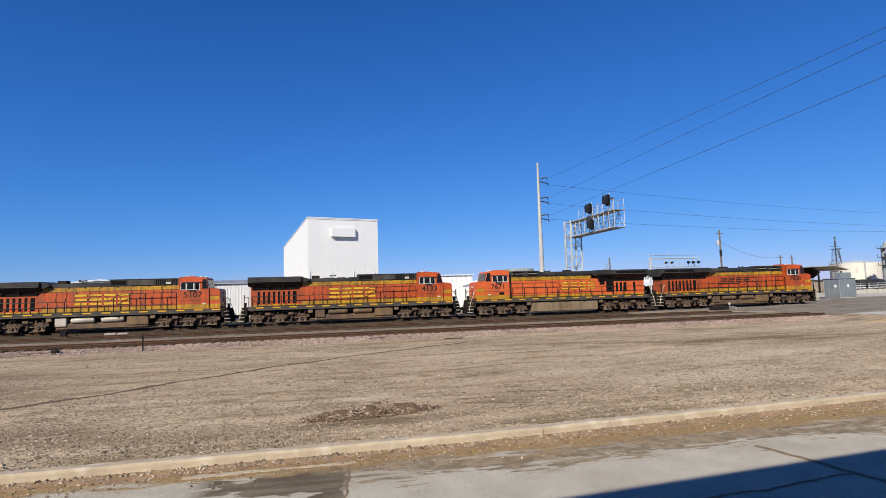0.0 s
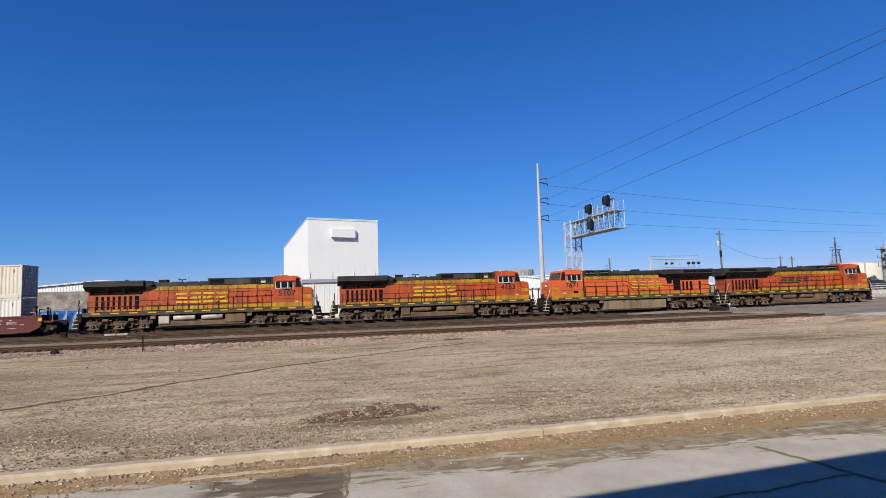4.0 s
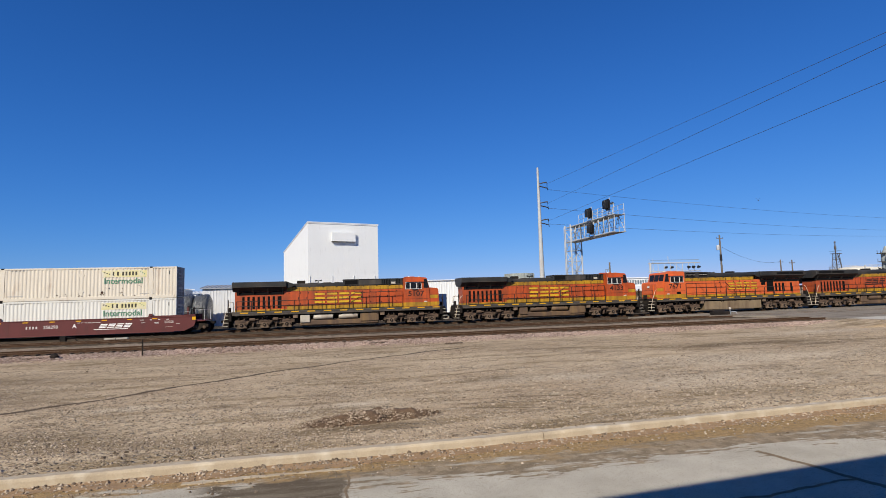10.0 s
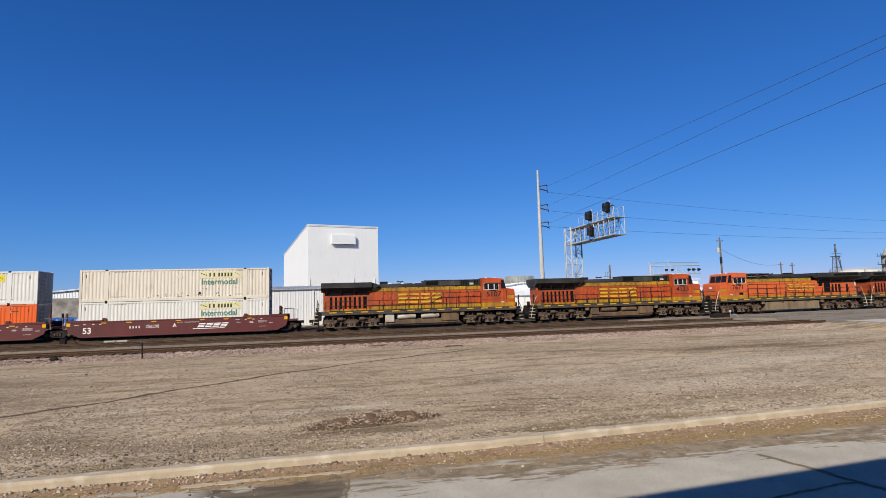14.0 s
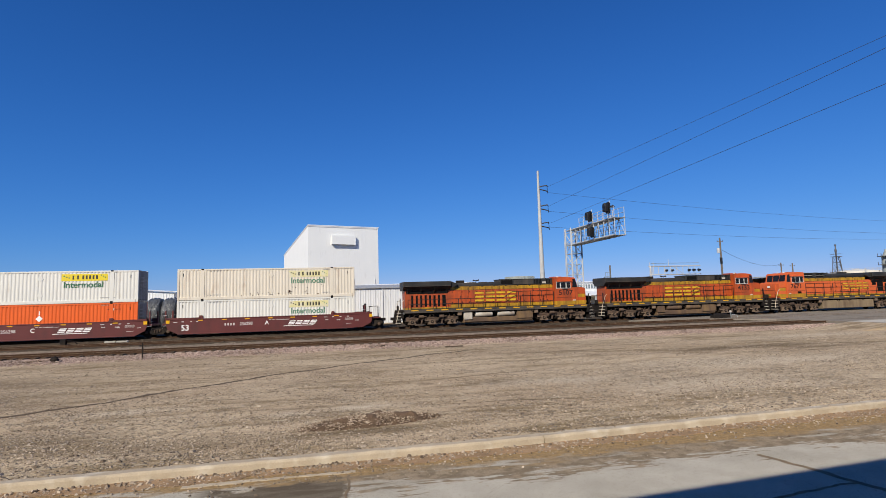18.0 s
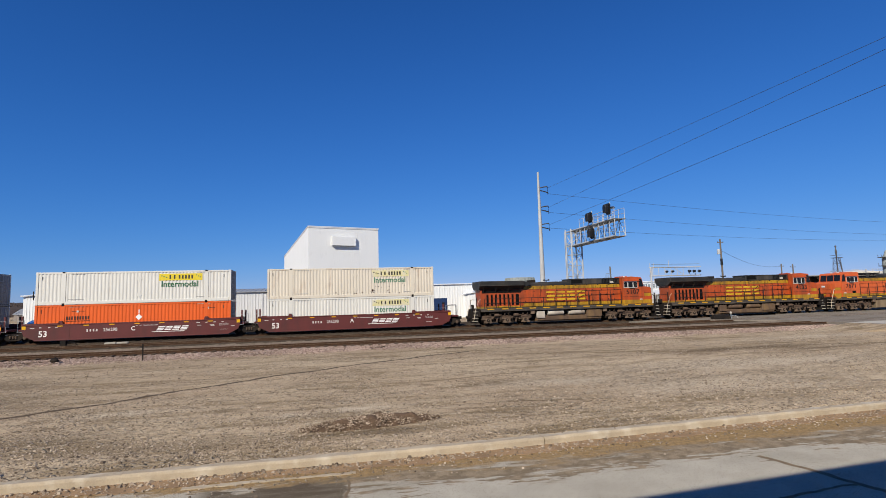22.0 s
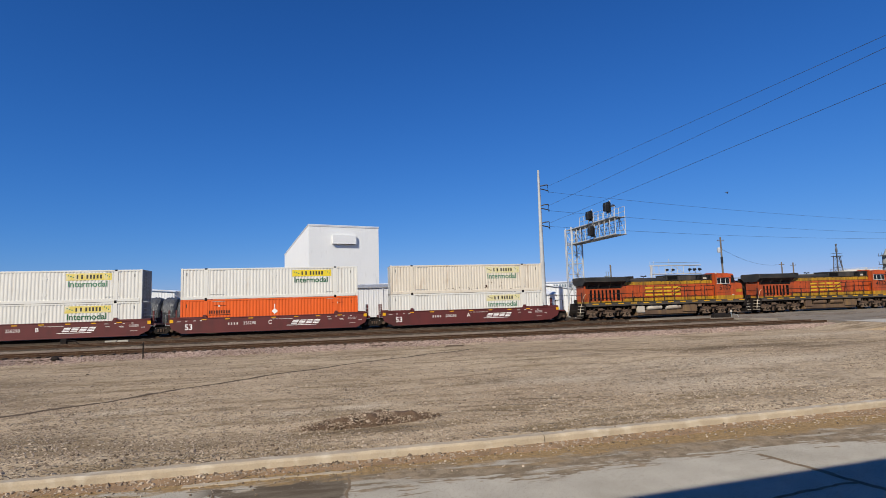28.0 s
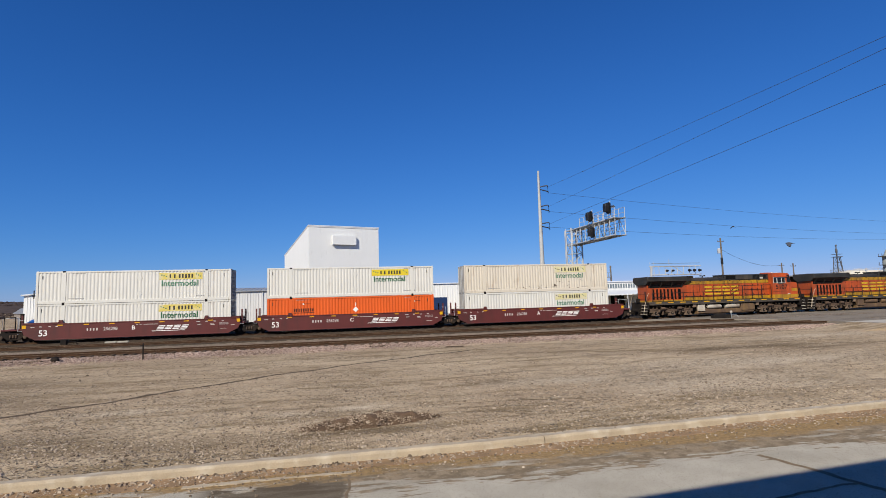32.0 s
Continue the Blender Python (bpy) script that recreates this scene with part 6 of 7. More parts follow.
    # raised equipment box behind the cab
    if not evo:
        part("brake_box", Shape().box(0.35, 6.27, -1.0, 1.0, 4.0, 4.64, 0.05), DARK, t, "raised black equipment box behind the cab")
        for s in (-1, 1):
            y = s * 1.008
            part("brake_grille", Shape().box(0.5, 1.75, min(y, y - s * 0.02), max(y, y - s * 0.02), 4.12, 4.52), GRILLE, t)
            part("box_panel", Shape().box(1.9, 4.05, min(y, y - s * 0.02), max(y, y - s * 0.02), 4.06, 4.56), DECK, t, "dusty grey access panel")
            part("filter_box", Shape().box(5.08, 5.5, min(y, y + s * 0.04), max(y, y + s * 0.04), 4.1, 4.3), CYL, t, "small pale filter box")
            part("box_rim", Shape().box(0.3, 6.27, min(y, y + s * 0.02), max(y, y + s * 0.02), 4.585, 4.635), DARK, t)
            for i in range(5):
                part("louvre", Shape().box(4.2 + 0.17 * i, 4.3 + 0.17 * i, min(y, y - s * 0.02), max(y, y - s * 0.02), 4.08, 4.54), GRILLE, t)
            for i in range(3):
                part("louvre", Shape().box(5.55 + 0.17 * i, 5.65 + 0.17 * i, min(y, y - s * 0.02), max(y, y - s * 0.02), 4.12, 4.54), GRILLE, t)
        part("stack", Shape().box(-4.1, -3.35, -0.4, 0.4, 4.3, 4.62, 0.04), UNDER, t, "sooty exhaust stack")
    else:
        part("brake_box", Shape().box(2.6, 6.27, -1.0, 1.0, 4.0, 4.62, 0.05), DARK, t, "black equipment box behind the cab")
        part("mid_roof", Shape().prism_x([(-1.0, 4.1), (1.0, 4.1), (1.0, 4.3), (0.7, 4.5), (-0.7, 4.5), (-1.0, 4.3)], -3.8, 2.55), DARK, t)
        part("stack", Shape().box(-1.4, -0.6, -0.35, 0.35, 4.5, 4.66, 0.03), UNDER, t)
        for s in (-1, 1):
            y = s * 1.008
            for a, b in ((2.9, 4.0), (4.5, 5.7)):
                g = part("brake_grille", Shape().box(a, b, min(y, y - s * 0.02), max(y, y - s * 0.02), 4.1, 4.55), GRILLE, t)
                part("grille_bar", Shape().box(a, b, min(y, y + s * 0.01), max(y, y + s * 0.01), 4.3, 4.34), CYL, g)
    for i, xb in enumerate((-2.9, -1.6, -0.5) if not evo else (3.1, 4.4)):
        part("roof_hatch", Shape().box(xb, xb + 0.8, -0.5, 0.5, 4.33 if not evo else 4.6, 4.40 if not evo else 4.67, 0.02), DECK, t)
    hx = -2.05 if not evo else 1.2
    horn = part("horn", Shape().tube((hx, -0.3, 4.3), (hx, -0.3, 4.56), 0.03), DARK, t, "black roof horn cluster")
    for dx in (-0.3, 0.0, 0.28):
        part("trumpet", Shape().tube((hx, -0.3 - 0.1 * (dx == 0), 4.56), (hx + dx * 1.1, -0.3 - 0.1 * (dx == 0), 4.6), 0.03, 0.09), DARK, horn)
    # cab and nose
    cab = part("cab", Shape().prism_y([(6.27, 1.74), (8.88, 1.74), (8.88, 3.58), (8.66, 4.52), (8.52, 4.64), (7.4, 4.74), (6.4, 4.70), (6.27, 4.62)], -1.53, 1.53), ORANGE, t, "orange driver's cab")
    part("cab_band", Shape().box(6.25, 8.86, -1.538, 1.538, 1.76, 2.18), YELLOW, cab)
    nose = part("nose", Shape().prism_y([(8.72, 1.74), (9.80, 1.74), (9.88, 1.95), (9.82, 3.40), (9.70, 3.55), (8.72, 3.66)], -1.42, 1.42), ORANGE, t, "orange short nose")
    part("nose_band", Shape().prism_y([(8.72, 1.78), (9.80, 1.78), (9.895, 1.97), (9.885, 2.18), (8.72, 2.18)], -1.428, 1.428), YELLOW, nose)
    part("nose_stripe", Shape().box(8.95, 9.78, -1.43, 1.43, 2.55, 2.88), YELLOW, nose)
    part("nose_seam", Shape().box(8.89, 9.80, -1.424, 1.424, 2.92, 2.945), NUM, nose)
    part("nose_door", Shape().box(9.80, 9.90, 0.2, 0.95, 1.8, 3.3), ORANGE, nose)
    part("headlight", Shape().box(9.84, 9.9, -0.25, 0.25, 2.95, 3.15), WHITE, nose)
    for s in (-1, 1):
        y = s * 1.536
        w = part("cab_window", Shape().prism_y([(6.42, 3.50), (8.10, 3.50), (8.08, 4.24), (6.48, 4.24)], min(y, y - s * 0.03), max(y, y - s * 0.03)), FRAME_PALE, cab, "three-pane side window with pale frame")
        for a, b in ((6.50, 6.88), (7.00, 7.52), (7.64, 8.04)):
            part("pane", Shape().box(a, b, min(y, y + s * 0.008), max(y, y + s * 0.008), 3.56, 4.14), GLASS, w)
        part("corner_window", Shape().prism_y([(8.28, 3.60), (8.84, 3.60), (8.65, 4.44), (8.34, 4.50)], min(y, y - s * 0.03), max(y, y - s * 0.03)), GLASS, cab, "dark angled corner window")
        part("cab_seam", Shape().box(6.30, 8.86, min(y, y - s * 0.004), max(y, y - s * 0.004), 2.52, 2.545), NUM, cab)
        part("builder_plate", Shape().box(8.30, 8.62, min(y, y - s * 0.004), max(y, y - s * 0.004), 2.05, 2.28), FRAME_PALE, cab)
        if style == "reversed":
            part("step_box", Shape().box(6.85, 7.4, min(y, y - s * 0.004), max(y, y - s * 0.004), 1.9, 2.45), GRILLE, cab, "black step recess")
        part("armrest", Shape().box(7.1, 7.75, min(y, y + s * 0.1), max(y, y + s * 0.1), 3.44, 3.5), DARK, w)
        part("mirror", Shape().box(7.76, 7.8, min(y, y + s * 0.22), max(y, y + s * 0.22), 3.62, 4.0), DARK, w)
        part("awning", Shape().box(6.5, 8.35, min(y, y + s * 0.12), max(y, y + s * 0.12), 4.22, 4.27), ORANGE, w)
    for y0, y1 in ((-1.3, -0.5), (-0.42, 0.42), (0.5, 1.3)):
        part("windscreen", Shape().add([(8.875, y0, 3.68), (8.875, y1, 3.68), (8.705, y1, 4.42), (8.705, y0, 4.42), (8.84, y0, 3.68), (8.84, y1, 3.68), (8.67, y1, 4.42), (8.67, y0, 4.42)],
                                       [(0, 1, 2, 3), (4, 7, 6, 5), (0, 4, 5, 1), (1, 5, 6, 2), (2, 6, 7, 3), (3, 7, 4, 0)]), GLASS, cab)
    for xb, yb, hb in ((6.9, -0.9, 0.16), (8.0, -0.5, 0.12), (8.2, 0.6, 0.14)):
        part("antenna", Shape().lathe([(0.12, 0), (0.13, 0.04), (0.07, hb)], (xb, yb, 4.68), "z", 10), FRAME_PALE, cab, "small pale roof antenna")
    part("roof_unit", Shape().box(6.6, 7.5, -0.6, 0.6, 4.7, 4.8, 0.03), ORANGE, cab)
    # trucks, tank, reservoirs
    loco_truck(t, -7.05)
    loco_truck(t, 7.05)
    # one plain dark box fills the space between the bogies
    part("centre_gear", Shape().box(-4.5, 4.5, -0.75, 0.75, 0.45, 1.3, 0.05), UNDER, t, "plain dark block filling the middle under the frame")
    tank_mat = TANK if style == "reversed" else BROWN_TANK
    if style == "reversed":
        part("fuel_tank", Shape().box(-3.8, 3.8, -1.4, 1.4, 0.28, 1.28, 0.06), tank_mat, t, "large smooth tan fuel tank")
        part("tank_seam", Shape().box(-0.05, 0.05, -1.41, 1.41, 0.35, 1.2), tank_mat, t)
    else:
        part("fuel_tank", Shape().box(-3.75, 3.75, -1.3, 1.3, 0.22, 0.82, 0.12), tank_mat, t, "dusty brown fuel tank")
        for s in (-1, 1):
            part("side_box", Shape().box(-3.75, -2.85, min(s * 1.0, s * 1.42), max(s * 1.0, s * 1.42), 0.55, 1.3, 0.04), CYL if number == "5107" else BROWN_TANK, t, "dusty battery box")
            part("side_box", Shape().box(1.95, 3.75, min(s * 0.9, s * 1.40), max(s * 0.9, s * 1.40), 0.5, 1.32, 0.04), tank_mat, t, "rust-streaked filter box")
            for a, b in ((-2.55, -0.65), (-0.15, 1.75)):
                part("air_reservoir", Shape().lathe([(0.05, 0), (0.22, 0.04), (0.26, 0.12), (0.26, b - a - 0.12), (0.22, b - a - 0.04), (0.05, b - a)], (a, s * 1.2, 1.06), "x", 16), CYL if number == "5107" else BROWN_TANK, t, "long cylindrical air reservoir", smooth=True)
            part("piping", Shape().path([(-2.7, s * 1.25, 0.95), (-0.4, s * 1.28, 0.75), (-0.4, s * 1.28, 1.3), (2.0, s * 1.28, 1.36)], 0.03), UNDER, t)
    rnd = random.Random(int(number))
    for s in (-1, 1):
        for k in range(9):
            xb, w = -9.0 + 2.05 * k + rnd.uniform(-0.4, 0.4), rnd.uniform(0.5, 1.1)
            part("hose", Shape().path([(xb, s * 1.38, 1.42), (xb + 0.3 * w, s * 1.4, 1.42 - rnd.uniform(0.12, 0.3)), (xb + 0.7 * w, s * 1.4, 1.42 - rnd.uniform(0.12, 0.3)), (xb + w, s * 1.38, 1.42)], 0.03, 5), UNDER, t)
        for xb in (-4.2, 4.1):
            part("junction_box", Shape().box(xb - 0.22, xb + 0.22, min(s * 1.18, s * 1.44), max(s * 1.18, s * 1.44), 1.02, 1.40, 0.02), TRUCK_PALE, t)
    # end platforms, steps, couplers
    for d in (-1, 1):
        x0 = 9.95 * d
        part("end_sill", Shape().box(min(x0, x0 + 0.35 * d), max(x0, x0 + 0.35 * d), -1.5, 1.5, 0.9, 1.72, 0.04), UNDER, t)
        part("plow", Shape().prism_x([(-1.45, 0.25), (1.45, 0.25), (1.35, 0.95), (-1.35, 0.95)], min(x0 + 0.25 * d, x0 + 0.45 * d), max(x0 + 0.25 * d, x0 + 0.45 * d)), UNDER, t)
        part("coupler", Shape().box(min(x0 + 0.3 * d, x0 + 1.18 * d), max(x0 + 0.3 * d, x0 + 1.18 * d), -0.14, 0.14, 0.72, 1.0, 0.04), UNDER, t)
        for k, (yh, dz) in enumerate(((-0.7, 0.0), (-0.45, 0.12), (0.75, 0.05))):
            part("brake_hose", Shape().path([(x0 + 0.36 * d, yh, 1.05 + dz), (x0 + 0.62 * d, yh, 0.62 + dz), (x0 + 0.92 * d, yh * 0.9, 0.58 + dz)], 0.035), UNDER, t)
        part("end_post", Shape().box(min(x0 + 0.28 * d, x0 + 0.36 * d), max(x0 + 0.28 * d, x0 + 0.36 * d), -1.35, -1.25, 1.7, 2.9), RAIL_HAND, t)
        part("cable_box", Shape().box(min(x0 + 0.34 * d, x0 + 0.5 * d), max(x0 + 0.34 * d, x0 + 0.5 * d), -0.3, 0.3, 1.72, 2.15, 0.02), UNDER, t)
        part("brake_hose", Shape().path([(x0 + 0.4 * d, 0.5, 0.9), (x0 + 0.75 * d, 0.45, 0.5), (x0 + 1.05 * d, 0.2, 0.55)], 0.03), UNDER, t)
        for s in (-1, 1):
            y0, y1 = (s * 1.5, s * 0.95)
            for i in range(4):
                z = 0.42 + 0.33 * i
                xo = x0 + (0.42 - 0.06 * i) * d
                part("step", Shape().box(min(xo - 0.1 * d, xo + 0.4 * d), max(xo - 0.1 * d, xo + 0.4 * d), min(y0, y1), max(y0, y1), z, z + 0.05), CYL, t)
            part("step_side", Shape().prism_y([(x0 + 0.34 * d, 1.7), (x0 + 0.30 * d, 1.0), (x0 + 0.36 * d, 0.35), (x0 + 0.86 * d, 0.35), (x0 + 0.74 * d, 1.0), (x0 + 0.62 * d, 1.7)], s * 0.95 - 0.012, s * 0.95 + 0.012), UNDER, t)
            part("grab_rail", Shape().path([(x0 + 0.75 * d, s * 1.5, 0.55), (x0 + 0.55 * d, s * 1.5, 1.5), (x0 + 0.15 * d, s * 1.5, 2.55), (x0 - 0.05 * d, s * 1.5, 2.75)], 0.026), RAIL_CREAM if d * facing < 0 or evo else RAIL_HAND, t, "bent steel grab rail")
        part("end_rail", Shape().path([(x0 + 0.3 * d, -1.3, 1.7), (x0 + 0.3 * d, -1.3, 2.65), (x0 + 0.3 * d, 1.3, 2.65), (x0 + 0.3 * d, 1.3, 1.7)], 0.025), RAIL_HAND, t)
    # walkway handrails
    for s in (-1, 1):
        y = s * 1.47
        n = 12
        xs = [-9.5 + (6.1 + 9.5) * i / n for i in range(n + 1)]
        handrail(t, [(xs[0], y, 2.72), (0.55, y, 2.72), (1.5, y, 3.3), (xs[-1], y, 3.34)] if not evo else [(xs[0], y, 2.72), (0.2, y, 2.72), (0.9, y, 3.3), (xs[-1], y, 3.34)],
                 [((x, y, 1.72), (x, y, 2.72 if x < 0.8 else (2.95 if x < 1.5 else 3.3))) for x in xs])
        handrail(t, [(xs[0], y, 2.25), (xs[-1], y, 2.25)], [])
    # numbers and name blocks on both sides
    for s in (-1, 1):
        m = pose(7.5, s * 1.540, 3.04, 90, 0, 0 if s < 0 else 180)
        lettering("road_number", number, 0.70, NUM, cab, m, "black painted road number", 1.16)
    for s in (-1, 1):
        y = s * (hw + 0.026) + (0.006 if s > 0 else 0)
        out = s * 0.003
        for k in range(4):
            if style == "standard":
                a, w, z0, z1, lean, thick = -2.42 + 1.17 * k, 1.0, 2.38, 3.36, 0.0, 0.20
            elif style == "reversed":
                a, w, z0, z1, lean, thick = -3.75 + 1.02 * k, 0.82, 2.55, 3.32, 0.0, 0.14
            else:
                a, w, z0, z1, lean, thick = -2.3 + 1.02 * k, 0.84, 2.84, 3.36, 0.16, 0.12
            if style == "lead":
                part("letter_block", mark_shape(a, a + w, z0, z1, y - 0.004, y, thick, lean), NUM, t, "black slanted block of a company name")
                continue
            lb = part("letter_block", mark_shape(a - 0.025, a + w + 0.025, z0 - 0.025, z1 + 0.025, y - 0.004, y, thick + 0.045), NUM, t, "dark outline of a plain block in a company name")
            part("letter_face", mark_shape(a, a + w, z0, z1, y - 0.004 + out, y + out, thick), LETTER, lb, "yellow block")
        if style == "lead":
            part("swoosh", Shape().prism_y([(-2.6, 2.6), (0.2, 2.62), (0.25, 2.7), (-2.45, 2.72)], y - 0.004, y), NUM, t)
    MOVING.append((t, centre, facing))
    return t


locomotive("5107", -19.60, 1, "standard", "orange and yellow diesel locomotive with number 5107, dusty trucks")
locomotive("4133", 2.62, 1, "standard", "orange and yellow diesel locomotive with number 4133, dusty trucks")
locomotive("7671", 24.88, -1, "reversed", "orange and yellow diesel locomotive number 7671 facing backwards")
locomotive("7950", 46.82, 1, "lead", "leading orange diesel locomotive number 7950 with black swoosh mark")


# ---- containers and well cars ----
CL, CH, CW = 16.154, 2.896, 2.591


def container(mat, dmat, centre, base, label, kind, lettering_mat):
    """A 53-foot box: corrugated sides, rails, posts, castings, doors."""
    c = thing("shipping_container", label, "container", "containers on the train")
    h, hl, hw = CH, CL / 2, CW / 2
    for s in (-1, 1):
        w = corrugated(CL - 0.4, h - 0.42, 0.295, 0.027, None, ((0, 0), (0.26, 0), (0.42, -1), (0.76, -1)))
        part("side_panel", w, mat, c, at=pose(-(hl - 0.2), -hw + 0.046, base + 0.26) if s < 0 else pose(hl - 0.2, hw - 0.046, base + 0.26, 0, 0, 180), smooth=False)
        y = s * hw
        part("top_rail", Shape().box(-hl + 0.2, hl - 0.2, min(y, y - s * 0.12), max(y, y - s * 0.12), base + h - 0.17, base + h - 0.02, 0.015), mat, c)
        part("bottom_rail", Shape().box(-hl + 0.2, hl - 0.2, min(y, y - s * 0.12), max(y, y - s * 0.12), base, base + 0.28, 0.015), mat, c)
        for xp in (-5.9, 5.9):
            part("lift_post", Shape().box(xp - 0.17, xp + 0.17, min(y + s * 0.004, y - s * 0.1), max(y + s * 0.004, y - s * 0.1), base, base + h - 0.02), mat, c)
            for z in (base, base + h - 0.12):
                part("lift_casting", Shape().box(xp - 0.11, xp + 0.11, min(y + s * 0.012, y - s * 0.16), max(y + s * 0.012, y - s * 0.16), z - 0.004, z + 0.124, 0.01), GRILLE if z > base else UNDER, c)
        for xp in (-hl + 0.1, hl - 0.1):
            part("corner_post", Shape().box(xp - 0.1, xp + 0.1, min(y, y - s * 0.14), max(y, y - s * 0.14), base, base + h, 0.012), mat, c)
    part("roof", Shape().box(-hl + 0.03, hl - 0.03, -hw + 0.04, hw - 0.04, base + h - 0.09, base + h - 0.035), mat, c)
    part("floor", Shape().box(-hl + 0.03, hl - 0.03, -hw + 0.05, hw - 0.05, base + 0.03, base + 0.2), UNDER, c)
    # front end wall and rear doors
    fw = corrugated(CW - 0.28, h - 0.34, 0.26, 0.03)
    part("end_wall", fw, dmat, c, "ribbed end wall", at=pose(hl - 0.05, -hw + 0.14, base + 0.17, 0, 0, 90))
    for z in (base + 0.03, base + h - 0.17):
        for x in (-hl, hl - 0.1):
            part("end_rail", Shape().box(x, x + 0.1, -hw + 0.1, hw - 0.1, z, z + 0.14), dmat, c)
    for k in range(6):
        part("end_louvre", Shape().box(hl - 0.01, hl + 0.02, -0.75, 0.75, base + 0.5 + 0.33 * k, base + 0.62 + 0.33 * k), dmat, c)
    for s in (-1, 1):
        d = part("door", Shape().box(-hl + 0.01, -hl + 0.06, 0.01 if s > 0 else -hw + 0.12, hw - 0.12 if s > 0 else -0.01, base + 0.18, base + h - 0.18), dmat, c, "flat rear door")
        for yy in (0.3, 0.85):
            part("lock_rod", Shape().tube((-hl - 0.02, s * yy, base + 0.1), (-hl - 0.02, s * yy, base + h - 0.1), 0.022, n=6), STEEL, d)
    # markings on both sides
    for s in (-1, 1):
        y = s * (hw - 0.012)
        yy = (min(y, y - s * 0.004), max(y, y - s * 0.004))
        q = 1 if s < 0 else -1

        def plate(name, a, b, z0, z1, m, lab="", dy=0.0, par=c):
            a, b = (a, b) if q > 0 else (-b, -a)
            return part(name, Shape().box(a, b, yy[0] + s * dy, yy[1] + s * dy, base + z0, base + z1), m, par, lab)

        if kind in ("yellow", "pale", "worn"):
            pm = {"yellow": PANEL_YELLOW, "worn": PANEL_WORN, "pale": PANEL_PALE}[kind]
            pl = plate("name_panel", 1.85, 5.55, 1.98, 2.60, pm, "yellow painted name panel")
            for a, b, n in ((2.72, 2.95, 1), (3.08, 3.34, 1), (3.50, 4.86, 5)):
                a, b = (a, b) if q > 0 else (-b, -a)
                part("name_bar", upright_bars(a, b, base + 2.12, base + 2.47, yy[0] + s * 0.005, yy[1] + s * 0.005, n), INK, pl)
            for k in range(3):
                plate("crease", 2.0 + 0.2 * k, 2.12 + 0.2 * k, 2.36 - 0.07 * k, 2.45 - 0.07 * k, INK if kind == "pale" else GREEN_PALE, "", 0.005, pl)
                plate("crease", 5.0 + 0.16 * k, 5.06 + 0.16 * k, 2.40 - 0.1 * k, 2.52 - 0.1 * k, GREEN_PALE, "", 0.005, pl)
            m = pose(q * 3.62, y, base + 1.62, 90, 0, 0 if s < 0 else 180)
            lettering("word", "Intermodal", 0.74, lettering_mat, c, m, "green painted word Intermodal", 0.98)
        else:
            pl = plate("name_panel", -5.62, -5.5, 1.56, 1.86, NUM, "dark painted name mark")
            a, b = (-5.42, -3.70) if q > 0 else (3.70, 5.42)
            part("name_bar", upright_bars(a, b, base + 1.56, base + 1.86, yy[0], yy[1], 8), NUM, pl)
            plate("name_line", -5.65, -3.75, 1.42, 1.47, NUM, "", 0, pl)
            plate("placard_tail", 0.2, 0.28, 1.95, 2.3, WHITE)
            a = 0.24 * q
            part("placard", Shape().prism_y([(a, base + 1.35), (a + 0.29, base + 1.63), (a, base + 1.91), (a - 0.29, base + 1.63)], yy[0], yy[1]), WHITE, c, "white diamond placard")
            for xx in (-5.2, 5.6):
                plate("data_bar", xx, xx + 1.1, 2.28, 2.32, NUM)
                plate("data_patch", xx + 0.4, xx + 0.55, 2.2, 2.36, WHITE)
        for xx in (-5.5, 5.0):
            plate("data_bar", xx, xx + 1.2, 0.42, 0.47, FADED)
            plate("data_bar", xx + 0.1, xx + 1.3, 2.66, 2.69, FADED)
        for xx in (-7.6, 7.4):
            plate("data_bar", xx, xx + 0.05, 2.2, 2.5, INK)
        if kind != "orange":
            for zz in (0.75, 2.2):
                a = 0.2 * q
                part("placard_holder", Shape().prism_y([(a, base + zz - 0.27), (a + 0.25, base + zz), (a, base + zz + 0.27), (a - 0.25, base + zz)], yy[0], yy[1]), mat, c)
        if mat is BOX_CREAM and s < 0:
            rnd = random.Random(9)
            for _ in range(34):
                if rnd.random() < 0.6:
                    x, z, r = rnd.uniform(-2.5, 5.0), rnd.uniform(0.3, 0.62), rnd.uniform(0.015, 0.065)
                else:
                    x, z, r = rnd.uniform(1.5, 5.2), rnd.uniform(0.9, 2.86), rnd.uniform(0.02, 0.06)
                if 1.2 < z < 2.6:
                    continue
                part("rust_spot", Shape().prism_y([(x + r * 1.3 * math.cos(k) * rnd.uniform(0.6, 1), base + z + r * math.sin(k) * rnd.uniform(0.6, 1)) for k in (0, 0.9, 1.9, 2.8, 3.9, 5.2)], yy[0] - 0.012, yy[1] - 0.008), RUST, c)
            part("rust_spot", Shape().prism_y([(1.9 + 0.11 * math.cos(k), base + 0.62 + 0.13 * math.sin(k)) for k in (0, 0.9, 1.9, 2.8, 3.9, 5.2)], yy[0] - 0.012, yy[1] - 0.008), RUST, c)
    MOVING.append((c, centre, 1))
    return c


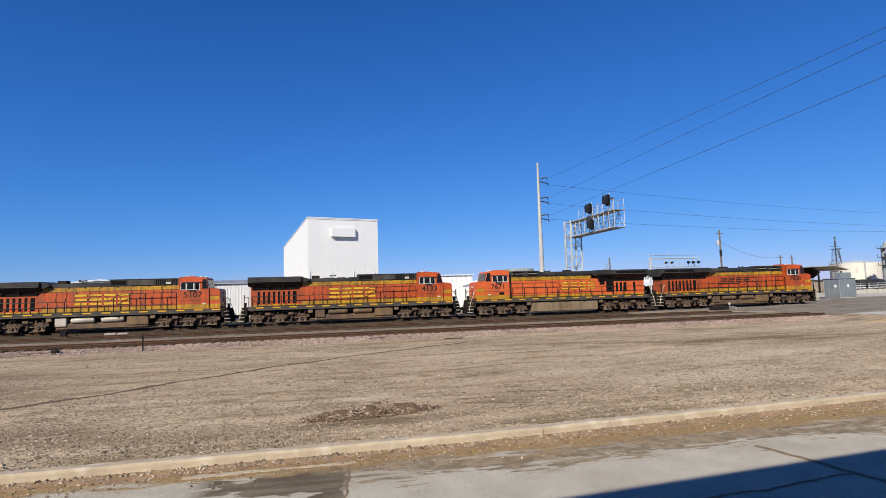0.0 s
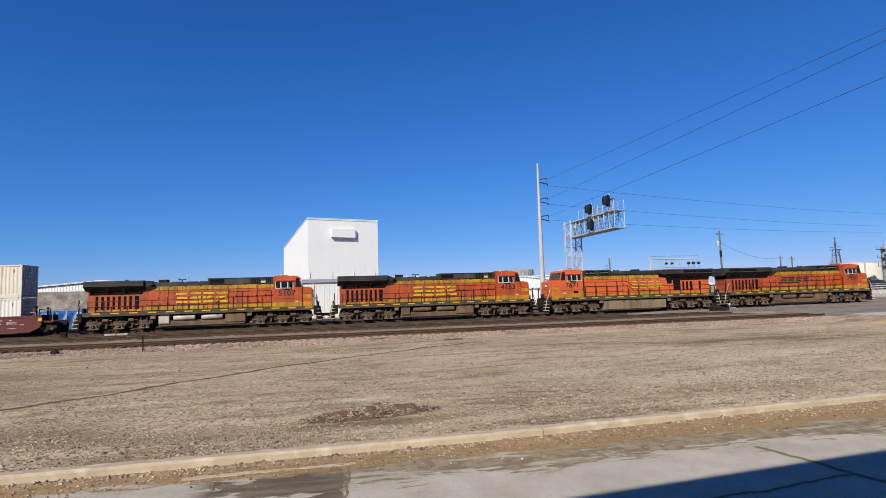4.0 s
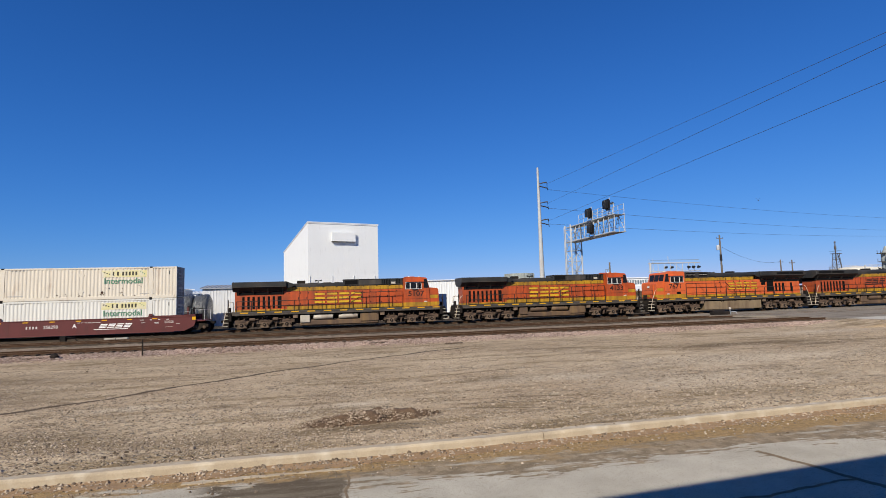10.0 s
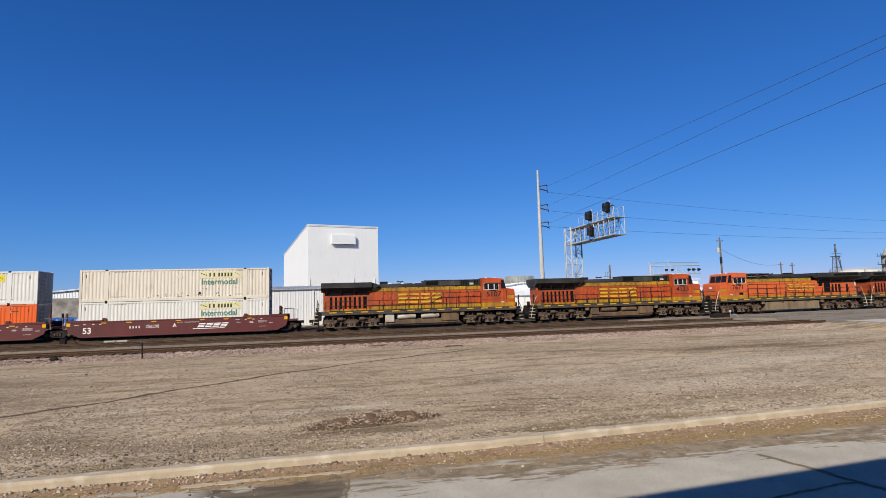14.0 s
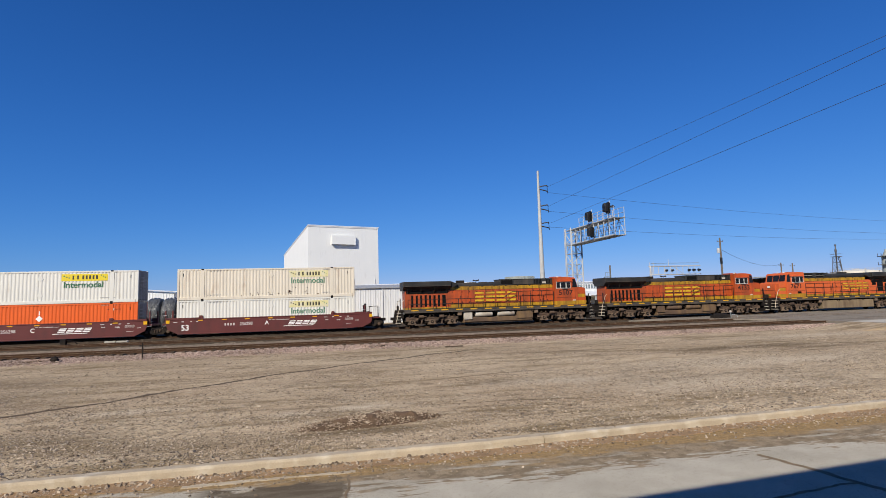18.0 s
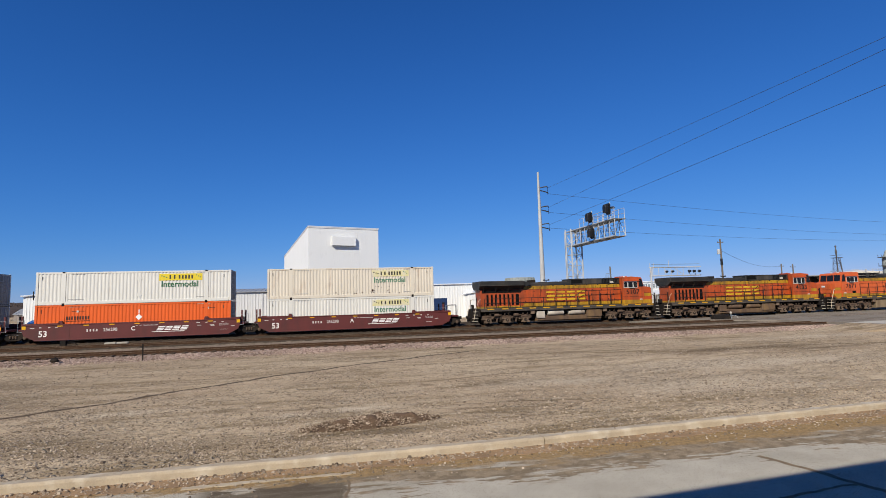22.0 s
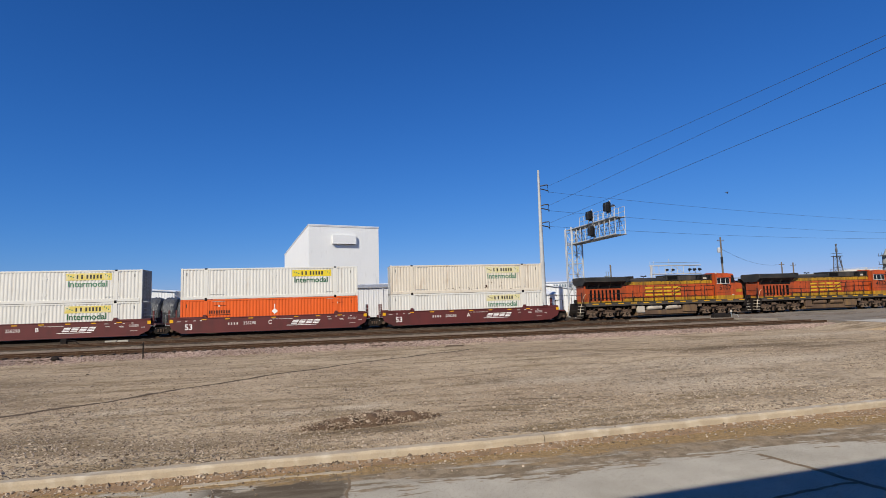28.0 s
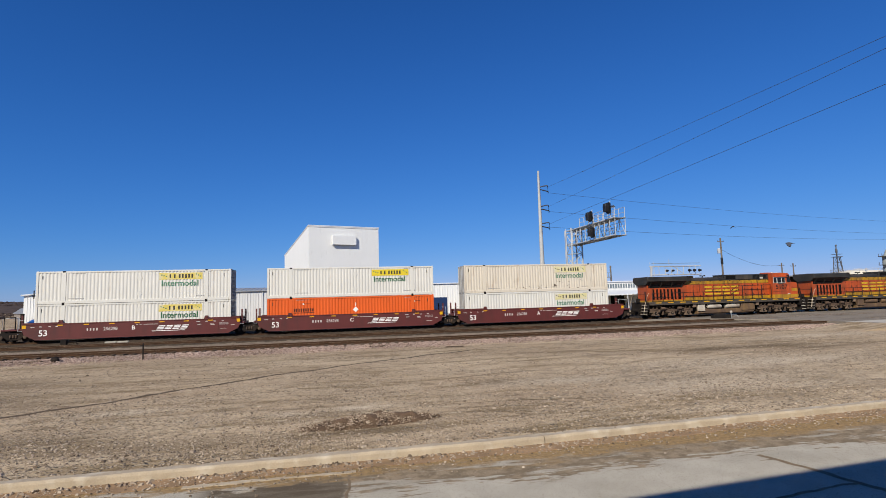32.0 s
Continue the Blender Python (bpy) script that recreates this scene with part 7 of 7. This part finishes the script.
def well_car(centre, letter, label, front=False, rear=False):
    """One unit of an articulated well car; the box stands in the well between its deep side sills."""
    c = thing("well_car", label, "well car", "well cars")
    hl = 8.9
    hr = 9.75 if front else hl        # the leading end reaches further over its bogie
    for s in (-1, 1):
        y0, y1 = (s * 1.36, s * 1.44)
        prof = [(-7.95, 0.22), (hr - 0.95, 0.22), (hr - 0.15, 0.62), (hr, 0.95), (hr, 1.52), (-hl, 1.52), (-hl, 0.95), (-8.75, 0.62)]
        side = part("side_sill", Shape().prism_y(prof, min(y0, y1), max(y0, y1)), WELL, c, "deep oxide red side of the well")
        part("top_chord", Shape().box(-hl, hr, min(s * 1.32, s * 1.47), max(s * 1.32, s * 1.47), 1.48, 1.58, 0.02), WELL, side)
        part("bottom_chord", Shape().box(-7.95, 7.95, min(s * 1.32, s * 1.46), max(s * 1.32, s * 1.46), 0.16, 0.26, 0.02), WELL, side)
        for d in (-1, 1):
            part("end_rail", Shape().box(min(d * 5.95, d * (hr if d > 0 else hl)), max(d * 5.95, d * (hr if d > 0 else hl)), min(s * 1.30, s * 1.46), max(s * 1.30, s * 1.46), 1.58, 1.68, 0.02), WELL, side)
            part("guide", Shape().prism_y([(d * 5.75, 1.56), (d * 6.15, 1.56), (d * 6.1, 1.86), (d * 5.85, 1.86)], min(s * 1.32, s * 1.46), max(s * 1.32, s * 1.46)), WELL, side)
            part("end_plate", Shape().box(min(d * ((hr if d > 0 else hl) - 0.28), d * ((hr if d > 0 else hl) + 0.02)), max(d * ((hr if d > 0 else hl) - 0.28), d * ((hr if d > 0 else hl) + 0.02)), min(s * 1.441, s * 1.452), max(s * 1.441, s * 1.452), 1.2, 1.50), REFLECT, side, "yellow reflective end plate")
        y = s * 1.448
        yy = (min(y, y - s * 0.006), max(y, y - s * 0.006))
        q = 1 if s < 0 else -1

        def mark(a, b, z0, z1, m, name="marking", slant=0.0):
            if q < 0:
                a, b, slant = -b, -a, slant
            part(name, Shape().prism_y([(a, z0), (b, z0), (b + slant, z1), (a + slant, z1)], *yy), m, side)

        for i in range(7):
            x = -6.2 + 2.05 * i
            mark(x, x + 0.42, 1.38, 1.46, REFLECT, "reflector")
        for x in (-7.6, -6.9, -6.35, 5.9, 6.6, 7.3):
            mark(x, x + 0.18, 1.29, 1.36, MARK)
        for i in range(4):
            a, b = (1.75 + 0.66 * i, 2.30 + 0.66 * i) if q > 0 else (-2.30 - 0.66 * i, -1.75 - 0.66 * i)
            part("name_block", mark_shape(a, b, 0.74, 1.10, *yy, 0.09, 0.22 * q), WHITE, side)
        mark(1.35, 4.1, 0.60, 0.65, WHITE, "name_line", 0.05)
        for i in range(4):
            mark(-3.9 + 0.25 * i, -3.78 + 0.25 * i, 0.85, 1.07, MARK, "mark_bar")
        for i in range(5):
            mark(0.05 + 0.3 * i, 0.05 + 0.3 * i + 0.2, 1.24, 1.28, MARK, "data_line")
        for x, z in ((-8.3, 1.26), (5.1, 1.30), (5.2, 1.05), (6.3, 1.05), (6.35, 0.98), (8.1, 0.9)):
            mark(x, x + 0.34, z, z + 0.05, MARK, "data_line")
        # weld ribs on the deep side
        for i in range(9):
            x = -7.0 + 1.75 * i
            part("side_rib", Shape().box(x - 0.03, x + 0.03, min(s * 1.438, s * 1.446), max(s * 1.438, s * 1.446), 0.26, 1.48), WELL, side)
        lettering("car_number", "256298", 0.40, MARK, side, pose(q * -2.0, y - s * 0.004, 0.96, 90, 0, 0 if s < 0 else 180), "white painted car number", 0.95)
        mark(-1.3 + 1.55 + 0.5, -1.3 + 3.2, 1.22, 1.26, MARK, "data_line")
        mark(0.7, 1.05, 0.86, 1.12, WELL, "data_box")
        for zz in (1.0, 1.08, 1.16):
            mark(7.1, 7.9, zz, zz + 0.025, MARK, "data_line")
        mark(7.2, 7.8, 0.62, 0.65, MARK, "data_line")
        m = pose(q * -7.3, y - s * 0.004, 0.74, 90, 0, 0 if s < 0 else 180)
        lettering("length_number", "53", 0.72, WHITE, side, m, "white painted number 53")
        m = pose(q * -0.15, y - s * 0.004, 0.98, 90, 0, 0 if s < 0 else 180)
        lettering("unit_letter", letter, 0.5, WHITE, side, m)
    part("well_floor", Shape().box(-7.9, 7.9, -1.35, 1.35, 0.2, 0.28), UNDER, c)
    for d in (-1, 1):
        part("end_bulkhead", Shape().box(min(d * 8.25, d * 8.4), max(d * 8.25, d * 8.4), -1.36, 1.36, 0.3, 1.4), UNDER, c)
        part("end_deck", Shape().box(min(d * 8.3, d * 9.3), max(d * 8.3, d * 9.3), -1.25, 1.25, 1.02, 1.2, 0.03), WELL, c)
        part("draft_sill", Shape().box(min(d * 8.4, d * 9.72), max(d * 8.4, d * 9.72), -0.3, 0.3, 0.72, 1.05, 0.03), UNDER, c)
        for s in (-1, 1):
            part("end_post", Shape().box(min(d * 8.98, d * 9.1), max(d * 8.98, d * 9.1), min(s * 1.05, s * 1.22), max(s * 1.05, s * 1.22), 1.2, 2.35), WELL, c, "upright red end post")
            part("grab_iron", Shape().path([(d * 8.85, s * 1.42, 1.0), (d * 9.25, s * 1.42, 1.0), (d * 9.25, s * 1.42, 1.95), (d * 8.85, s * 1.42, 1.95)], 0.02), STEEL, c)
        for k in range(3):
            part("rung", Shape().tube((d * 9.25, -1.42, 0.75 + 0.35 * k), (d * 9.25, -0.95, 0.75 + 0.35 * k), 0.018, n=6), STEEL, c)
    if front or rear:
        d = 1 if front else -1
        part("end_platform", Shape().box(min(d * 8.9, d * 10.6), max(d * 8.9, d * 10.6), -1.3, 1.3, 1.02, 1.16, 0.03), WELL, c)
        part("draft_gear", Shape().box(min(d * 9.6, d * 11.2), max(d * 9.6, d * 11.2), -0.16, 0.16, 0.72, 1.0, 0.03), UNDER, c)
        part("platform_rail", Shape().path([(d * 9.3, -1.25, 1.16), (d * 9.3, -1.25, 2.2), (d * 10.5, -1.25, 2.1), (d * 10.5, -1.25, 1.16)], 0.025).path([(d * 10.5, -1.25, 2.1), (d * 10.5, 1.25, 2.1), (d * 10.5, 1.25, 1.16)], 0.025), STEEL, c, "pale platform handrail")
        part("end_frame", Shape().path([(d * 9.5, -1.28, 1.16), (d * 9.5, -1.28, 2.22), (d * 10.35, -1.28, 2.22), (d * 10.35, -1.28, 1.16)], 0.05), UNDER, c, "dark steel ladder frame")
        part("brake_stand", Shape().box(min(d * 9.0, d * 9.2), max(d * 9.0, d * 9.2), -1.2, -0.95, 1.16, 2.5), UNDER, c)
    MOVING.append((c, centre, 1))
    return c


def car_truck(centre):
    """Two-axle bogie shared by neighbouring units."""
    t = thing("car_bogie", "grimy two-axle freight bogie under the well cars", "bogie", "freight bogies")
    for s in (-1, 1):
        y0, y1 = min(s * 0.93, s * 1.12), max(s * 0.93, s * 1.12)
        fr = part("side_frame", Shape().prism_y([(-1.25, 0.5), (-1.25, 0.75), (-0.55, 0.86), (0.55, 0.86), (1.25, 0.75), (1.25, 0.5), (0.75, 0.5), (0.45, 0.25), (-0.45, 0.25), (-0.75, 0.5)], y0, y1), UNDER, t)
        for x in (-0.22, 0.0, 0.22):
            part("spring", Shape().lathe([(0.05, 0), (0.09, 0.03), (0.06, 0.08), (0.09, 0.13), (0.06, 0.18), (0.09, 0.23), (0.05, 0.27)], (x, s * 1.15, 0.42), "z", 8), TRUCK, fr)
        for x in (-0.9, 0.9):
            part("bearing_cap", Shape().lathe([(0.05, 0), (0.14, 0.02), (0.15, 0.12)] if s < 0 else [(0.15, -0.12), (0.14, -0.02), (0.05, 0)], (x, s * 1.22, 0.48), "y", 12), TRUCK, fr)
    part("bolster", Shape().box(-0.25, 0.25, -1.0, 1.0, 0.5, 0.8, 0.03), UNDER, t)
    part("brake_beam", Shape().box(-0.45, -0.36, -0.8, 0.8, 0.35, 0.45), UNDER, t)
    for x in (-0.9, 0.9):
        wheelset(t, x, 0.48)
    MOVING.append((t, centre, 1))
    return t


C1, C2, C3 = -42.44, -61.85, -81.24
TOPB = 6.17 - CH
for cx, letter, lab, fr in ((C1, "A", "oxide red well car unit A with white markings", True), (C2, "C", "oxide red well car unit C with white markings", False), (C3, "B", "oxide red well car unit B with white markings", False)):
    well_car(cx, letter, lab, front=fr, rear=cx == C3)
container(BOX_CREAM, BOX_END_SHADED, C1, TOPB, "cream container with faded name panel and rust spots", "pale", GREEN_PALE)
container(BOX_WHITE, BOX_END_SHADED, C1, TOPB - CH - 0.012, "white container with faded name panel in the well", "pale", GREEN_PALE)
container(BOX_WHITE, BOX_END_SHADED, C2, TOPB, "white container with bright yellow name panel", "yellow", GREEN)
container(BOX_ORANGE, BOX_END_SHADED, C2, TOPB - CH - 0.012, "bright orange container with a white diamond placard", "orange", GREEN)
container(BOX_WHITE, BOX_END_SHADED, C3, TOPB, "white container with a worn yellow panel on the upper level", "worn", GREEN_PALE)
container(BOX_WHITE, BOX_END_SHADED, C3, TOPB - CH - 0.012, "white container with a worn yellow panel in the well", "worn", GREEN)
for cx in (C1 + 9.55, (C1 + C2) / 2, (C2 + C3) / 2, C3 - 9.7):
    car_truck(cx)


# ---- birds ----
def bird_shape(parent, wings=True):
    """A pigeon, beak towards +x."""
    body = part("body", Shape().lathe([(0.01, -0.15), (0.035, -0.11), (0.055, -0.03), (0.058, 0.03), (0.045, 0.09), (0.03, 0.12), (0.034, 0.145), (0.026, 0.17), (0.006, 0.2)], (0, 0, 0), "x", 10), BIRD, parent, smooth=True)
    part("tail", Shape().add([(-0.11, -0.025, 0.006), (-0.11, 0.025, 0.006), (-0.26, 0.07, 0.0), (-0.26, -0.07, 0.0), (-0.11, -0.025, -0.008), (-0.11, 0.025, -0.008), (-0.26, 0.07, -0.006), (-0.26, -0.07, -0.006)],
                             [(0, 1, 2, 3), (4, 7, 6, 5), (0, 4, 5, 1), (1, 5, 6, 2), (2, 6, 7, 3), (3, 7, 4, 0)]), BIRD, body)
    out = []
    for s in (-1, 1):
        if not wings:
            part("folded_wing", Shape().add([(0.08, s * 0.05, 0.03), (0.06, s * 0.065, -0.02), (-0.2, s * 0.03, -0.02), (-0.12, s * 0.05, 0.04), (0.0, s * 0.02, 0.06)], [(0, 1, 2, 3), (0, 3, 4), (1, 0, 4), (1, 4, 3, 2)]), BIRD, parent)
            continue
        top = [(0.10, 0.0), (0.13, 0.16), (0.10, 0.24), (-0.02, 0.36), (-0.08, 0.28), (-0.09, 0.14), (-0.08, 0.0)]
        v = [(x, s * y, 0.008) for x, y in top] + [(x, s * y, -0.004) for x, y in top]
        n = len(top)
        f = [tuple(range(n)), tuple(n + i for i in range(n - 1, -1, -1))] + [(i, (i + 1) % n, n + (i + 1) % n, n + i) for i in range(n)]
        out.append((part("wing", Shape().add(v, f), BIRD, parent, at=pose(0, s * 0.03, 0.02)), s))
    return out


BIRDS = []
for rows, start, end in (
    (((0, 10.0, 40.0, -0.3), (7.6, 18.0, 32.0, 1.0), (8.6, 28.2, 11.6, 6.14), (8.8, 30.6, 6.0, 6.61), (9.0, 32.9, 1.15, 7.34), (9.2, 36.0, -1.0, 8.32), (9.4, 40.0, -1.6, 9.32), (9.6, 45.6, 0.14, 10.75), (9.8, 52.3, 4.6, 12.84), (10.0, 58.7, 9.3, 14.8),
      (10.3, 68.4, 18.7, 19.1), (12.0, 91.0, 63.9, 29.2), (14.5, 140, 239, 68.4), (20, 295, 777, 189), (25, 140.6, 205.5, 63.8), (27.5, 50.9, 13.9, 18.0), (27.9, 53.5, 10.8, 16.8), (28.5, 57.4, 5.1, 13.97), (28.9, 59.4, 0.4, 11.8),
      (29.3, 61.0, -4.3, 9.97), (30, 67.4, -9.6, 7.8), (32, 103.8, -16.1, 5.6)), 8.0, 30.0),
    (((0, 83.4, 642, 11.5), (24, 138, 342, 37.3), (28.5, 50.8, 43.6, 20.5), (30.1, 42.7, 11.6, 15.6), (30.4, 43.4, 7.6, 15.0), (31.0, 44.6, 0.6, 12.9), (31.2, 45.0, -0.94, 12.24), (31.5, 44.85, -2.0, 11.3), (31.8, 43.8, -3.6, 10.4), (32.0, 42.0, -4.6, 9.6)), 28.0, 32.0),
    (((0, 393, 21, 6.4), (29, 66.7, -31.2, 5.2), (31, 33.5, -34.6, 5.0), (31.5, 28.6, -32.4, 5.17), (31.7, 27.0, -31.1, 5.25), (31.8, 26.0, -30.6, 5.13), (31.9, 25.2, -29.7, 5.33), (32.0, 24.26, -28.7, 5.26)), 30.0, 32.0)):
    b = thing("pigeon", "grey pigeon in flight with spread wings", "bird", "birds")
    BIRDS.append((b, bird_shape(b), rows, start, end))
for x, y in ((29.82, -1.0), (29.82, -1.25), (29.82, -1.52)):
    bird_shape(thing("perched_pigeon", "small dark pigeon perched on the signal rail", "bird", "perched birds", at=pose(x + 0.08, y, 12.27, 0, -35, 180)), False)


# ---- what moves ----
def run(t):
    """Where the train has rolled to after t seconds."""
    u = t / 32.0
    return -0.42 + 66.098 * u + 8.446 * u ** 2 - 31.048 * u ** 3 + 33.955 * u ** 4 - 13.176 * u ** 5


def motions():
    for ob, x0, facing in MOVING:
        turn = 0 if facing > 0 else 180
        walk(ob, [(t, pose(x0 + run(t), TRAIN_Y, 0, 0, 0, turn)) for t in range(0, 33)])
    times = [i * 0.25 for i in range(129)]
    for ob, r, x in ROLLING:
        spin = -1 if ob.parent.name != BACKWARD else 1
        walk(ob, [(t, pose(x, 0, r) @ Matrix.Rotation(-spin * run(t) / r, 4, "Y")) for t in times])
    for b, wings, rows, start, end in BIRDS:
        way, last = [], None
        for i, (t, x, y, z) in enumerate(rows):
            n = rows[min(i + 1, len(rows) - 1)]
            p = rows[max(i - 1, 0)]
            yaw = math.degrees(math.atan2(n[2] - p[2], n[1] - p[1]))
            if last is not None:
                yaw = last + max(-85, min(85, (yaw - last + 180) % 360 - 180))
            last = yaw
            way.append((t, pose(x, y, z, 0, -8, yaw)))
        walk(b, way)
        beat = [0.0, start] + [start + 0.05 * k for k in range(1, int((end - start) / 0.05))] + ([end] if end >= 32 else [end, 32.0])
        for w, s in wings:
            walk(w, [(t, pose(0, s * 0.03, 0.02, s * (12 + 48 * math.sin(33 * t + 4.29)))) for t in beat])


BACKWARD = [ob.name for ob, x0, facing in MOVING if facing < 0][0]
motions()
